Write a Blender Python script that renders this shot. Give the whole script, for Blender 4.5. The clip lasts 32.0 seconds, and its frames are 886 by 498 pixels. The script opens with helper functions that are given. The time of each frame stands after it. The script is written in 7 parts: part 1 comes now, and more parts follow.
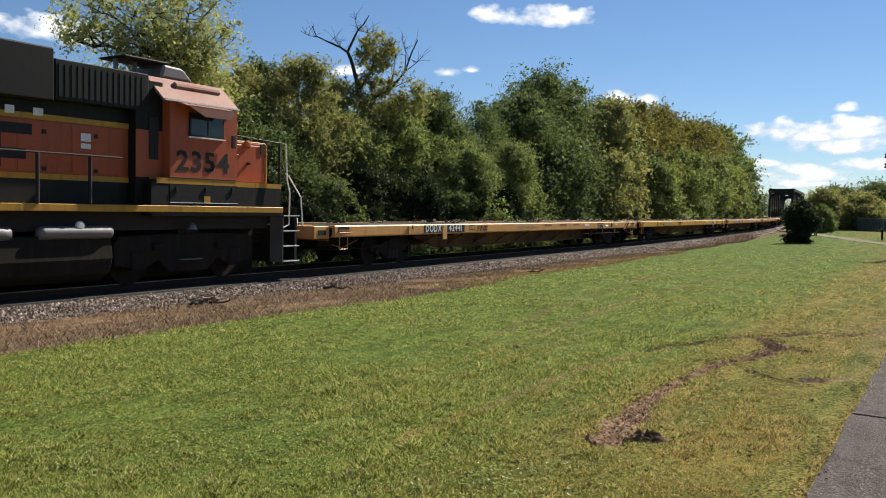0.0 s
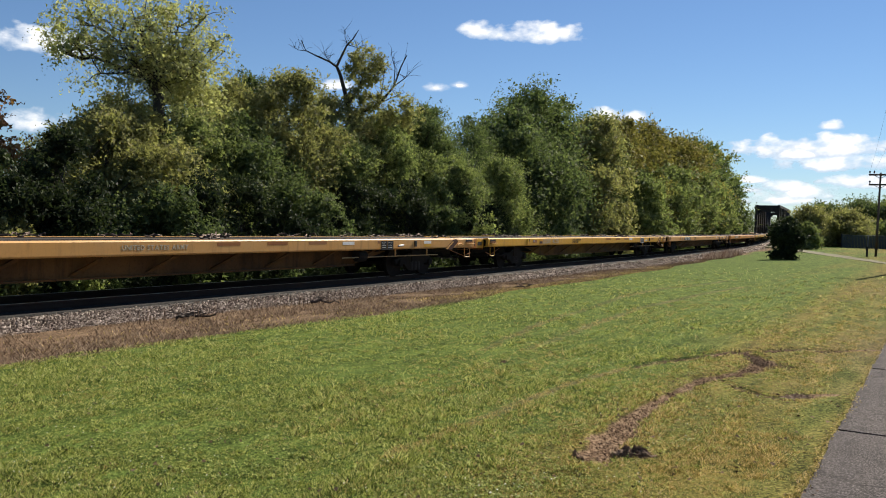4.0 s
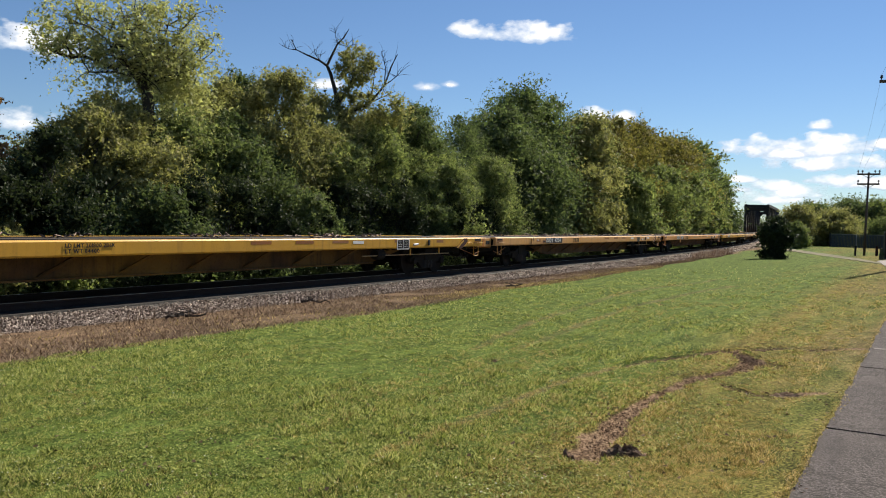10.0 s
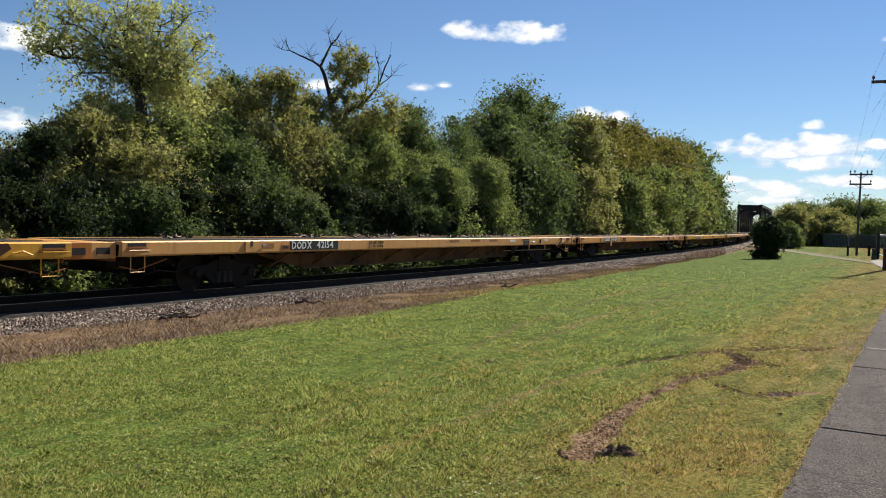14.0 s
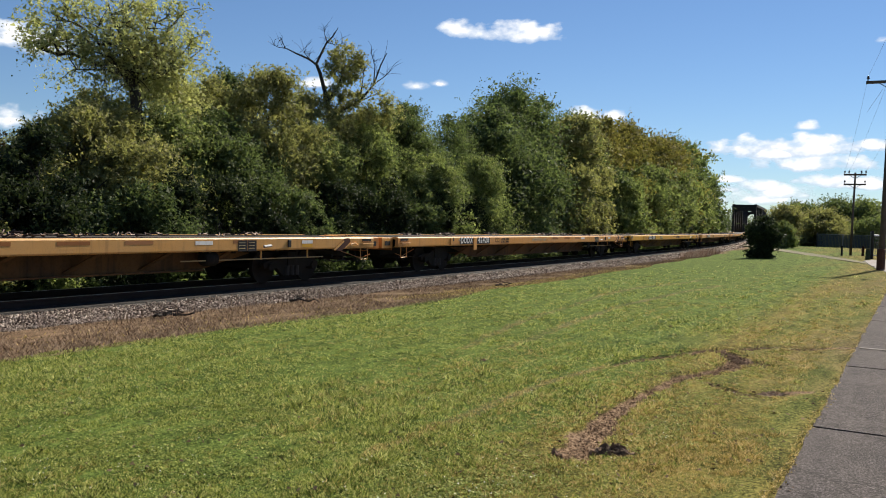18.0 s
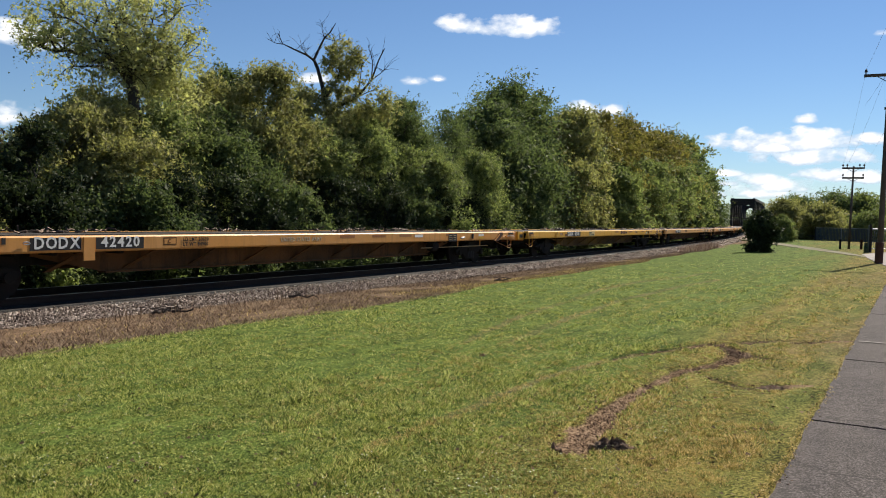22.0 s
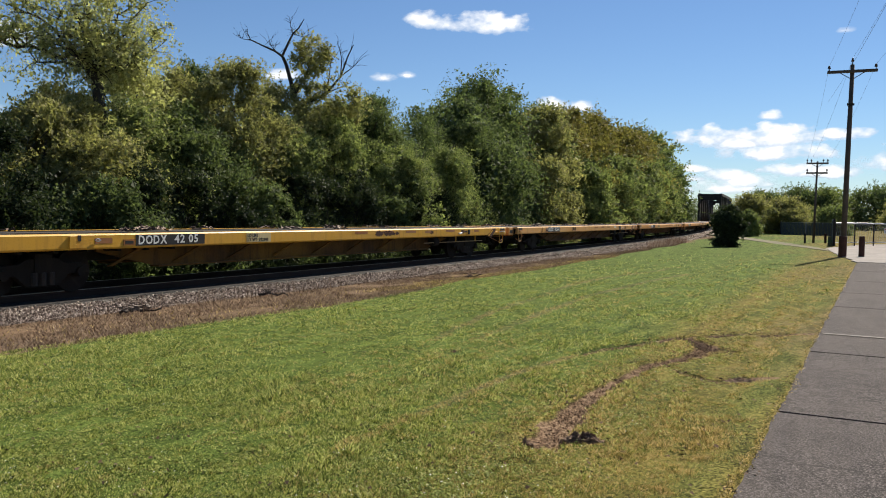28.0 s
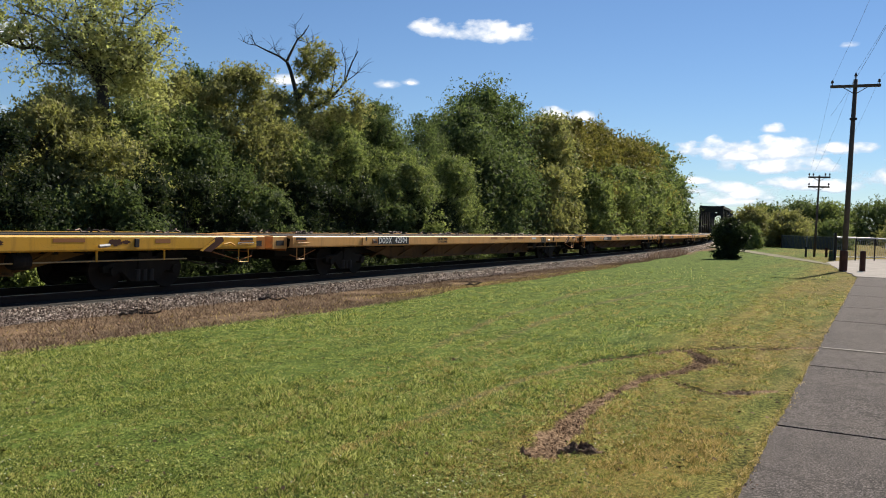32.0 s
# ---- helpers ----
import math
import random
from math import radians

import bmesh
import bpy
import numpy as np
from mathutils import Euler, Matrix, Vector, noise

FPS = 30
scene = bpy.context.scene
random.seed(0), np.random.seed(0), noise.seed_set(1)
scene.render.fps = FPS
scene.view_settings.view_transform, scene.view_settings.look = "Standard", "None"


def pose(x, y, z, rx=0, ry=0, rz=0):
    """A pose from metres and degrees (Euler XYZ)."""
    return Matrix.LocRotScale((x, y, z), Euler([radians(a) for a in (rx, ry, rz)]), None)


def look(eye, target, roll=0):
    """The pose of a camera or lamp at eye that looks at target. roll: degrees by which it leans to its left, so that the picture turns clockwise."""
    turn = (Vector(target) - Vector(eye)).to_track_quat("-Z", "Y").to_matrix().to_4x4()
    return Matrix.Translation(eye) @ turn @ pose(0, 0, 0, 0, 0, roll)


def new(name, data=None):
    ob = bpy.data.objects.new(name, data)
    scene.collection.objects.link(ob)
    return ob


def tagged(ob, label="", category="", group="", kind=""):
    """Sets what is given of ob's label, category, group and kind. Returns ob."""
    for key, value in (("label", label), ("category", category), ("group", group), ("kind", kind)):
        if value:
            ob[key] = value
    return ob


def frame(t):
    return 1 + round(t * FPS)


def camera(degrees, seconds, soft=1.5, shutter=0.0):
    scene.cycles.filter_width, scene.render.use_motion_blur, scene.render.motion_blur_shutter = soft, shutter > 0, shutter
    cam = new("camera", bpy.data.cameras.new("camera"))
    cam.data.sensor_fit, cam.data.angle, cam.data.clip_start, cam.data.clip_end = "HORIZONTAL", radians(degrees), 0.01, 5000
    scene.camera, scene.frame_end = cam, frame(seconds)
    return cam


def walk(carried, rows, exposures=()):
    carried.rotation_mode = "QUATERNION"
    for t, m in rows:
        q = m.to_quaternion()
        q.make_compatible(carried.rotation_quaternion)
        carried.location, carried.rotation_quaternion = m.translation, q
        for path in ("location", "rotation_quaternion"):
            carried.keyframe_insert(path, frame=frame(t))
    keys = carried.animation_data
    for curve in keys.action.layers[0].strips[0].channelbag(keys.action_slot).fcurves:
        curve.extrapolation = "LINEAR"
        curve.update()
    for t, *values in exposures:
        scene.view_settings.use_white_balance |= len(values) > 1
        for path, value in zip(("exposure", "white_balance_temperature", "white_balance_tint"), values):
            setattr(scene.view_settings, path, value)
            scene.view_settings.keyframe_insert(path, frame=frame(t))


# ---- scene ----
# The camera stands beside a paved path and is turned by hand.
EYE = 1.6
cam = camera(55.79, 32.0, soft=1.0, shutter=0.0)
walk(cam, [
    (0.0, pose(0, 0, EYE, 87.187, -1.179, 2.294)),
    (0.5, pose(0, 0, EYE, 87.531, -1.226, 2.466)),
    (1.0, pose(0, 0, EYE, 87.846, -1.381, 2.613)),
    (1.5, pose(0, 0, EYE, 88.065, -1.512, 2.785)),
    (2.0, pose(0, 0, EYE, 88.377, -1.594, 2.757)),
    (2.5, pose(0, 0, EYE, 88.451, -1.670, 2.581)),
    (3.0, pose(0, 0, EYE, 88.278, -1.668, 1.986)),
    (3.5, pose(0, 0, EYE, 88.197, -1.552, 1.566)),
    (5.5, pose(0, 0, EYE, 88.254, -1.469, 1.405)),
    (6.0, pose(0, 0, EYE, 88.366, -1.633, 1.177)),
    (6.5, pose(0, 0, EYE, 88.469, -1.669, 0.926)),
    (7.0, pose(0, 0, EYE, 88.480, -1.554, 0.812)),
    (7.5, pose(0, 0, EYE, 88.442, -1.557, 0.869)),
    (8.0, pose(0, 0, EYE, 88.373, -1.621, 0.819)),
    (8.5, pose(0, 0, EYE, 88.304, -1.491, 0.802)),
    (9.0, pose(0, 0, EYE, 88.214, -1.437, 0.823)),
    (9.5, pose(0, 0, EYE, 88.158, -1.489, 0.842)),
    (10.0, pose(0, 0, EYE, 88.171, -1.489, 0.841)),
    (10.5, pose(0, 0, EYE, 88.191, -1.495, 0.767)),
    (11.0, pose(0, 0, EYE, 88.196, -1.665, 0.619)),
    (11.5, pose(0, 0, EYE, 88.251, -1.684, 0.597)),
    (12.0, pose(0, 0, EYE, 88.245, -1.646, 0.603)),
    (12.5, pose(0, 0, EYE, 88.209, -1.750, 0.492)),
    (13.0, pose(0, 0, EYE, 88.247, -1.738, 0.379)),
    (13.5, pose(0, 0, EYE, 88.299, -1.559, 0.418)),
    (14.0, pose(0, 0, EYE, 88.228, -1.400, 0.423)),
    (14.5, pose(0, 0, EYE, 88.101, -1.017, 0.333)),
    (16.5, pose(0, 0, EYE, 88.221, -1.690, -0.176)),
    (17.0, pose(0, 0, EYE, 88.215, -1.596, -0.103)),
    (17.5, pose(0, 0, EYE, 88.219, -1.582, 0.051)),
    (18.0, pose(0, 0, EYE, 88.132, -1.623, 0.097)),
    (18.5, pose(0, 0, EYE, 87.967, -1.552, 0.045)),
    (19.0, pose(0, 0, EYE, 87.930, -1.350, 0.049)),
    (19.5, pose(0, 0, EYE, 87.842, -1.195, 0.080)),
    (20.0, pose(0, 0, EYE, 87.836, -1.150, 0.072)),
    (20.5, pose(0, 0, EYE, 87.862, -1.176, 0.072)),
    (21.0, pose(0, 0, EYE, 87.841, -1.238, 0.014)),
    (21.5, pose(0, 0, EYE, 87.826, -1.227, 0.007)),
    (22.0, pose(0, 0, EYE, 87.821, -1.355, -0.001)),
    (22.5, pose(0, 0, EYE, 87.918, -1.615, -0.115)),
    (23.0, pose(0, 0, EYE, 88.028, -1.604, -0.140)),
    (23.5, pose(0, 0, EYE, 88.005, -1.512, -0.102)),
    (24.0, pose(0, 0, EYE, 87.951, -1.555, -0.128)),
    (24.5, pose(0, 0, EYE, 87.852, -1.714, -0.358)),
    (25.0, pose(0, 0, EYE, 87.784, -1.677, -0.647)),
    (25.5, pose(0, 0, EYE, 87.724, -1.623, -0.790)),
    (27.5, pose(0, 0, EYE, 87.755, -1.122, -1.950)),
    (28.0, pose(0, 0, EYE, 87.624, -1.051, -2.019)),
    (28.5, pose(0, 0, EYE, 87.510, -1.170, -1.995)),
    (29.0, pose(0, 0, EYE, 87.630, -1.401, -2.049)),
    (29.5, pose(0, 0, EYE, 87.808, -1.585, -2.049)),
    (30.0, pose(0, 0, EYE, 87.917, -1.849, -2.061)),
    (30.5, pose(0, 0, EYE, 88.002, -1.772, -2.039)),
    (31.0, pose(0, 0, EYE, 88.052, -1.668, -1.943)),
    (31.5, pose(0, 0, EYE, 88.073, -1.789, -1.911)),
    (32.0, pose(0, 0, EYE, 88.144, -2.006, -1.931)),
])

# ---- light ----
SUN_AZ, SUN_EL = 36.5, 41.0
world = bpy.data.worlds.new("sky")
scene.world = world
world.use_nodes = True
wn = world.node_tree.nodes
sky = wn.new("ShaderNodeTexSky")
sky.sky_type, sky.sun_disc = "NISHITA", False
sky.sun_elevation, sky.sun_rotation = radians(SUN_EL), radians(SUN_AZ)
sky.altitude, sky.air_density, sky.dust_density, sky.ozone_density = 250, 1.0, 0.0, 4.0
tint = wn.new("ShaderNodeMix")
tint.data_type, tint.blend_type = "RGBA", "MULTIPLY"
tint.inputs["Factor"].default_value = 1.0
tint.inputs[7].default_value = (0.88, 0.975, 1.10, 1)
world.node_tree.links.new(sky.outputs[0], tint.inputs[6])
world.node_tree.links.new(tint.outputs[2], wn["Background"].inputs[0])
wn["Background"].inputs[1].default_value = 0.05
sun = new("sun", bpy.data.lights.new("sun", "SUN"))
sun.data.energy, sun.data.angle, sun.data.color = 5.0, radians(0.53), (1.0, 0.91, 0.77)
sa, se = radians(SUN_AZ), radians(SUN_EL)
sun.matrix_world = look((math.sin(sa) * math.cos(se) * 50, math.cos(sa) * math.cos(se) * 50, math.sin(se) * 50), (0, 0, 0))
scene.view_settings.exposure = 0.77


# ---- the track's line: s runs along it, d is the distance to its right ----
RAIL = -0.15
GAUGE = 1.435
S0, STEP = -120.0, 0.5
TS = np.arange(S0, 620.0, STEP)
SC = np.clip(TS, -60, 215)
TH = 0.4909 - 0.001174 * SC + 0.5 * 3.285e-6 * SC ** 2
TX = np.cumsum(np.sin(TH)) * STEP
TY = np.cumsum(np.cos(TH)) * STEP
I0 = int(round(-S0 / STEP))
TX, TY = TX - TX[I0], TY - TY[I0] + 29.717
SIDE = 1.45          # the line above is the cars' near side; the track's middle lies this far behind it


def track(s, d=0.0):
    """Place and heading on the track's plan, d metres to the right of its middle."""
    h = np.interp(s, TS, TH)
    return (np.interp(s, TS, TX) + (d - SIDE) * np.cos(h), np.interp(s, TS, TY) - (d - SIDE) * np.sin(h), h)


def track_pose(s, z=0.0):
    x, y, h = track(s)
    return Matrix.Translation((x, y, z)) @ Matrix.Rotation(math.pi / 2 - float(h), 4, "Z")


def side_of(x, y):
    """s and d of points of the plan, for arrays."""
    shape = np.shape(x)
    x, y = np.ravel(x).astype(float), np.ravel(y).astype(float)
    s = (x * 0.47 + (y - 29.7) * 0.88)
    for _ in range(6):
        s = np.clip(s, -118, 615)
        cx, cy, h = track(s)
        s = s + (x - cx) * np.sin(h) + (y - cy) * np.cos(h)
    cx, cy, h = track(np.clip(s, -118, 615))
    d = (x - cx) * np.cos(h) - (y - cy) * np.sin(h)
    return s.reshape(shape), d.reshape(shape)


def smooth(a, b, v):
    u = np.clip((v - a) / (b - a), 0, 1)
    return u * u * (3 - 2 * u)


def wave(x, y, k, seed=0):
    """Cheap smooth noise in -1..1 for arrays."""
    r = np.random.RandomState(seed)
    out = np.zeros(np.shape(x))
    for i in range(7):
        a, f, p = r.uniform(0, 6.28), k * r.uniform(0.6, 1.9), r.uniform(0, 6.28)
        out = out + np.sin((x * math.cos(a) + y * math.sin(a)) * f + p + 1.3 * np.sin((x * math.sin(a) - y * math.cos(a)) * f * 0.7 + p * 2))
    return out / 4.0


def ground_z(x, y):
    s, d = side_of(x, y)
    z = -0.50 * (1 - smooth(2.6, 9.5, d)) + 0.02 * wave(x, y, 0.5, 3)
    return z


def turf_z(x, y):
    """The lawn with its small bumps near the camera."""
    near = 1 - smooth(14, 24, np.hypot(x, y))
    return ground_z(x, y) + near * (0.012 * wave(x, y, 7, 9) + 0.006 * wave(x, y, 22, 11))


# ---- mesh helpers ----
class Geo:
    """Vertices and faces of one mesh."""

    def __init__(self):
        self.v, self.f = [], []

    def add(self, verts, faces):
        n = len(self.v)
        self.v += [tuple(p) for p in verts]
        self.f += [tuple(i + n for i in q) for q in faces]
        return self

    def box(self, x0, x1, y0, y1, z0, z1):
        v = [(x, y, z) for z in (z0, z1) for x, y in ((x0, y0), (x1, y0), (x1, y1), (x0, y1))]
        return self.add(v, [(3, 2, 1, 0), (4, 5, 6, 7), (0, 1, 5, 4), (1, 2, 6, 5), (2, 3, 7, 6), (3, 0, 4, 7)])

    def prism(self, outline, axis, a, b):
        """A flat outline drawn out along an axis from a to b. The outline's pairs are the two other axes in order."""
        n = len(outline)
        put = {"x": lambda p, q, t: (t, p, q), "y": lambda p, q, t: (p, t, q), "z": lambda p, q, t: (p, q, t)}[axis]
        v = [put(p, q, a) for p, q in outline] + [put(p, q, b) for p, q in outline]
        f = [tuple(range(n)), tuple(reversed(range(n, 2 * n)))] + [(i, i + n, (i + 1) % n + n, (i + 1) % n) for i in range(n)]
        return self.add(v, f)

    def tube(self, pts, r, n=8, cap=True):
        """A round bar through points; r is one radius or one for each point."""
        pts = [Vector(p) for p in pts]
        rs = list(r) if hasattr(r, "__len__") else [r] * len(pts)
        rings, up = [], None
        for i, p in enumerate(pts):
            t = (pts[min(i + 1, len(pts) - 1)] - pts[max(i - 1, 0)]).normalized()
            if up is None:
                up = Vector((0, 0, 1)) if abs(t.z) < 0.9 else Vector((1, 0, 0))
            a = t.cross(up).normalized()
            b = a.cross(t)
            up = b
            rings += [p + (a * math.cos(k * 2 * math.pi / n) + b * math.sin(k * 2 * math.pi / n)) * rs[i] for k in range(n)]
        f = [(j * n + k, j * n + (k + 1) % n, (j + 1) * n + (k + 1) % n, (j + 1) * n + k) for j in range(len(pts) - 1) for k in range(n)]
        if cap:
            f += [tuple(reversed(range(n))), tuple(range((len(pts) - 1) * n, len(pts) * n))]
        return self.add(rings, f)

    def lathe(self, profile, centre, axis="y", n=24):
        """A turned body: profile of (radius, along) round an axis through centre."""
        cx, cy, cz = centre
        v = []
        for r, a in profile:
            for k in range(n):
                c, s = math.cos(k * 2 * math.pi / n) * r, math.sin(k * 2 * math.pi / n) * r
                v.append({"x": (cx + a, cy + c, cz + s), "y": (cx + c, cy + a, cz + s), "z": (cx + c, cy + s, cz + a)}[axis])
        m = len(profile)
        f = [(j * n + k, j * n + (k + 1) % n, (j + 1) * n + (k + 1) % n, (j + 1) * n + k) for j in range(m - 1) for k in range(n)]
        f += [tuple(range(n)), tuple(range((m - 1) * n, m * n))]
        return self.add(v, f)

    def mesh(self, name, material, bevel=0.0, flat=True):
        me = bpy.data.meshes.new(name)
        me.from_pydata(self.v, [], self.f)
        bm = bmesh.new()
        bm.from_mesh(me)
        bmesh.ops.recalc_face_normals(bm, faces=bm.faces)
        if bevel:
            edges = [e for e in bm.edges if len(e.link_faces) == 2 and e.calc_face_angle(0) > 0.6]
            bmesh.ops.bevel(bm, geom=edges, offset=bevel, segments=1, affect="EDGES", clamp_overlap=True)
        bm.to_mesh(me)
        bm.free()
        if not flat:
            me.polygons.foreach_set("use_smooth", [True] * len(me.polygons))
        me.materials.append(material)
        return me


def part(name, geo, material, parent, label="", bevel=0.0, flat=True):
    me = geo if isinstance(geo, bpy.types.Mesh) else geo.mesh(name, material, bevel, flat)
    ob = new(name, me)
    ob.parent = parent
    if label:
        tagged(ob, label)
    return ob


def thing(name, label, category, group="", kind="", m=None):
    ob = new(name)
    ob.empty_display_size = 0.3
    if m is not None:
        ob.matrix_basis = m
    return tagged(ob, label, category, group, kind)


def raw_mesh(name, verts, faces, material):
    """A mesh from arrays; every face has the same number of corners."""
    verts, faces = np.asarray(verts, dtype=np.float32), np.asarray(faces, dtype=np.int32)
    me = bpy.data.meshes.new(name)
    me.vertices.add(len(verts))
    me.vertices.foreach_set("co", verts.ravel())
    n, k = faces.shape
    me.loops.add(n * k)
    me.loops.foreach_set("vertex_index", faces.ravel())
    me.polygons.add(n)
    me.polygons.foreach_set("loop_start", np.arange(0, n * k, k, dtype=np.int32))
    me.update(calc_edges=True)
    me.materials.append(material)
    return me


GLYPHS = {}


def glyph(ch, size, material):
    """One letter as a flat mesh, and its width."""
    key = (ch, size, material.name)
    if key not in GLYPHS:
        cu = bpy.data.curves.new("letter", "FONT")
        cu.body, cu.size, cu.extrude, cu.resolution_u, cu.offset = ch, size, 0.002, 2, 0.024 * size
        ob = new("letter", cu)
        bpy.context.view_layer.update()
        me = bpy.data.meshes.new_from_object(ob.evaluated_get(bpy.context.evaluated_depsgraph_get()))
        bpy.data.objects.remove(ob)
        me.materials.clear()
        me.materials.append(material)
        xs = [v.co.x for v in me.vertices]
        GLYPHS[key] = (me, min(xs), max(xs))
    return GLYPHS[key]


def lettering(words, size, m, material, parent, wide=1.0, spacing=1.0):
    """Words set letter by letter; m is the pose of the line's start."""
    x = 0.0
    for ch in words:
        if ch == " ":
            x += 0.32 * size * spacing
            continue
        me, lo, hi = glyph(ch, size, material)
        got = new("letter", me)
        got.parent = parent
        got.matrix_basis = m @ Matrix.Translation(((x - lo) * wide, 0, 0)) @ Matrix.Diagonal((wide, 1, 1, 1))
        x += hi - lo + 0.11 * size * spacing


# ---- materials ----
def blank(name):
    m = bpy.data.materials.new(name)
    m.use_nodes = True
    nt = m.node_tree
    return m, nt, nt.nodes["Principled BSDF"]


def noise_tex(nt, vec, scale, detail=4, rough=0.6):
    n = nt.nodes.new("ShaderNodeTexNoise")
    n.inputs["Scale"].default_value, n.inputs["Detail"].default_value, n.inputs["Roughness"].default_value = scale, detail, rough
    nt.links.new(vec, n.inputs["Vector"])
    return n.outputs[0]


def ramp(nt, fac, stops):
    n = nt.nodes.new("ShaderNodeValToRGB")
    e = n.color_ramp.elements
    while len(e) < len(stops):
        e.new(0.5)
    for el, (pos, col) in zip(e, stops):
        el.position = pos
        el.color = (*col, 1) if len(col) == 3 else col
    nt.links.new(fac, n.inputs[0])
    return n.outputs[0]


def mixc(nt, fac, a, b, how="MIX"):
    n = nt.nodes.new("ShaderNodeMix")
    n.data_type, n.blend_type = "RGBA", how
    for sock, v in ((n.inputs["Factor"], fac), (n.inputs["A"], a), (n.inputs["B"], b)):
        if hasattr(v, "is_output"):
            nt.links.new(v, sock)
        elif isinstance(v, (int, float)):
            sock.default_value = v
    for key, v in (("A", a), ("B", b)):
        if isinstance(v, tuple):
            n.inputs[6 if key == "A" else 7].default_value = (*v, 1)
        elif hasattr(v, "is_output"):
            nt.links.new(v, n.inputs[6 if key == "A" else 7])
    return n.outputs[2]


def maths(nt, op, a, b=None):
    n = nt.nodes.new("ShaderNodeMath")
    n.operation = op
    for i, v in enumerate((a, b)):
        if v is None:
            continue
        if hasattr(v, "is_output"):
            nt.links.new(v, n.inputs[i])
        else:
            n.inputs[i].default_value = v
    return n.outputs[0]


def attr(nt, name):
    n = nt.nodes.new("ShaderNodeAttribute")
    n.attribute_name = name
    return n.outputs["Fac"]


def bump(nt, bsdf, height, strength, dist):
    n = nt.nodes.new("ShaderNodeBump")
    n.inputs["Strength"].default_value, n.inputs["Distance"].default_value = strength, dist
    nt.links.new(height, n.inputs["Height"])
    nt.links.new(n.outputs[0], bsdf.inputs["Normal"])


def coords(nt, which="Object"):
    return nt.nodes.new("ShaderNodeTexCoord").outputs[which]


def paint(name, base, worn, dirt=(0.05, 0.04, 0.03), rough=0.5, metal=0.0, wear=0.35, grime=0.4, scale=1.0, relief=0.1, sweep=False):
    """Weathered paint or metal: a base tone that fades, stains in streaks and grime in patches."""
    m, nt, b = blank(name)
    c = coords(nt)
    big = noise_tex(nt, c, 0.9 * scale, 5, 0.6)
    mp = nt.nodes.new("ShaderNodeMapping")
    mp.inputs["Scale"].default_value = (6 * scale, 6 * scale, 0.7 * scale)
    nt.links.new(c, mp.inputs[0])
    streak = noise_tex(nt, mp.outputs[0], 1.5, 5, 0.65)
    fine = noise_tex(nt, c, 35 * scale, 4, 0.6)
    a = mixc(nt, ramp(nt, big, [(0.35, (0, 0, 0)), (0.7, (wear * 2, wear * 2, wear * 2))]), base, worn)
    a = mixc(nt, ramp(nt, streak, [(0.5, (0, 0, 0)), (0.78, (grime, grime, grime))]), a, dirt)
    a = mixc(nt, ramp(nt, fine, [(0.55, (0, 0, 0)), (0.8, (grime * 0.6,) * 3)]), a, dirt)
    nt.links.new(a, b.inputs["Base Color"])
    nt.links.new(ramp(nt, fine, [(0.3, (rough - 0.1,) * 3), (0.7, (min(rough + 0.2, 1),) * 3)]), b.inputs["Roughness"])
    b.inputs["Metallic"].default_value = metal
    b.inputs["Specular IOR Level"].default_value = 0.22
    bump(nt, b, fine, relief, 0.004)
    return m


def leafage(name, dark, mid, light, glow=0.35):
    """Leaves: a tone for every leaf, sprays and boughs of lighter and darker ones, light that comes through."""
    m, nt, b = blank(name)
    geo = nt.nodes.new("ShaderNodeNewGeometry")
    rnd = geo.outputs["Random Per Island"]
    big, spray = noise_tex(nt, geo.outputs["Position"], 0.55, 3, 0.6), noise_tex(nt, geo.outputs["Position"], 2.6, 2, 0.5)
    mix = maths(nt, "ADD", maths(nt, "MULTIPLY", rnd, 0.30), maths(nt, "ADD", maths(nt, "MULTIPLY", big, 0.42), maths(nt, "MULTIPLY", spray, 0.38)))
    tone = ramp(nt, mix, [(0.34, dark), (0.54, mid), (0.78, light)])
    nt.links.new(tone, b.inputs["Base Color"])
    b.inputs["Roughness"].default_value = 0.6
    b.inputs["Specular IOR Level"].default_value = 0.1
    tr = nt.nodes.new("ShaderNodeBsdfTranslucent")
    nt.links.new(mixc(nt, 1.0, tone, (1.05, 1.15, 0.75), "MULTIPLY"), tr.inputs[0])
    mx = nt.nodes.new("ShaderNodeMixShader")
    mx.inputs[0].default_value = glow
    nt.links.new(b.outputs[0], mx.inputs[1])
    nt.links.new(tr.outputs[0], mx.inputs[2])
    nt.links.new(mx.outputs[0], nt.nodes["Material Output"].inputs[0])
    return m


def earthy(name, stops, scale, fine, rough=0.95, strength=0.6, dist=0.02):
    m, nt, b = blank(name)
    g = nt.nodes.new("ShaderNodeNewGeometry").outputs["Position"]
    n1, n2 = noise_tex(nt, g, scale, 5, 0.65), noise_tex(nt, g, fine, 4, 0.6)
    nt.links.new(ramp(nt, maths(nt, "ADD", maths(nt, "MULTIPLY", n1, 0.6), maths(nt, "MULTIPLY", n2, 0.4)), stops), b.inputs["Base Color"])
    b.inputs["Roughness"].default_value = rough
    bump(nt, b, n2, strength, dist)
    return m


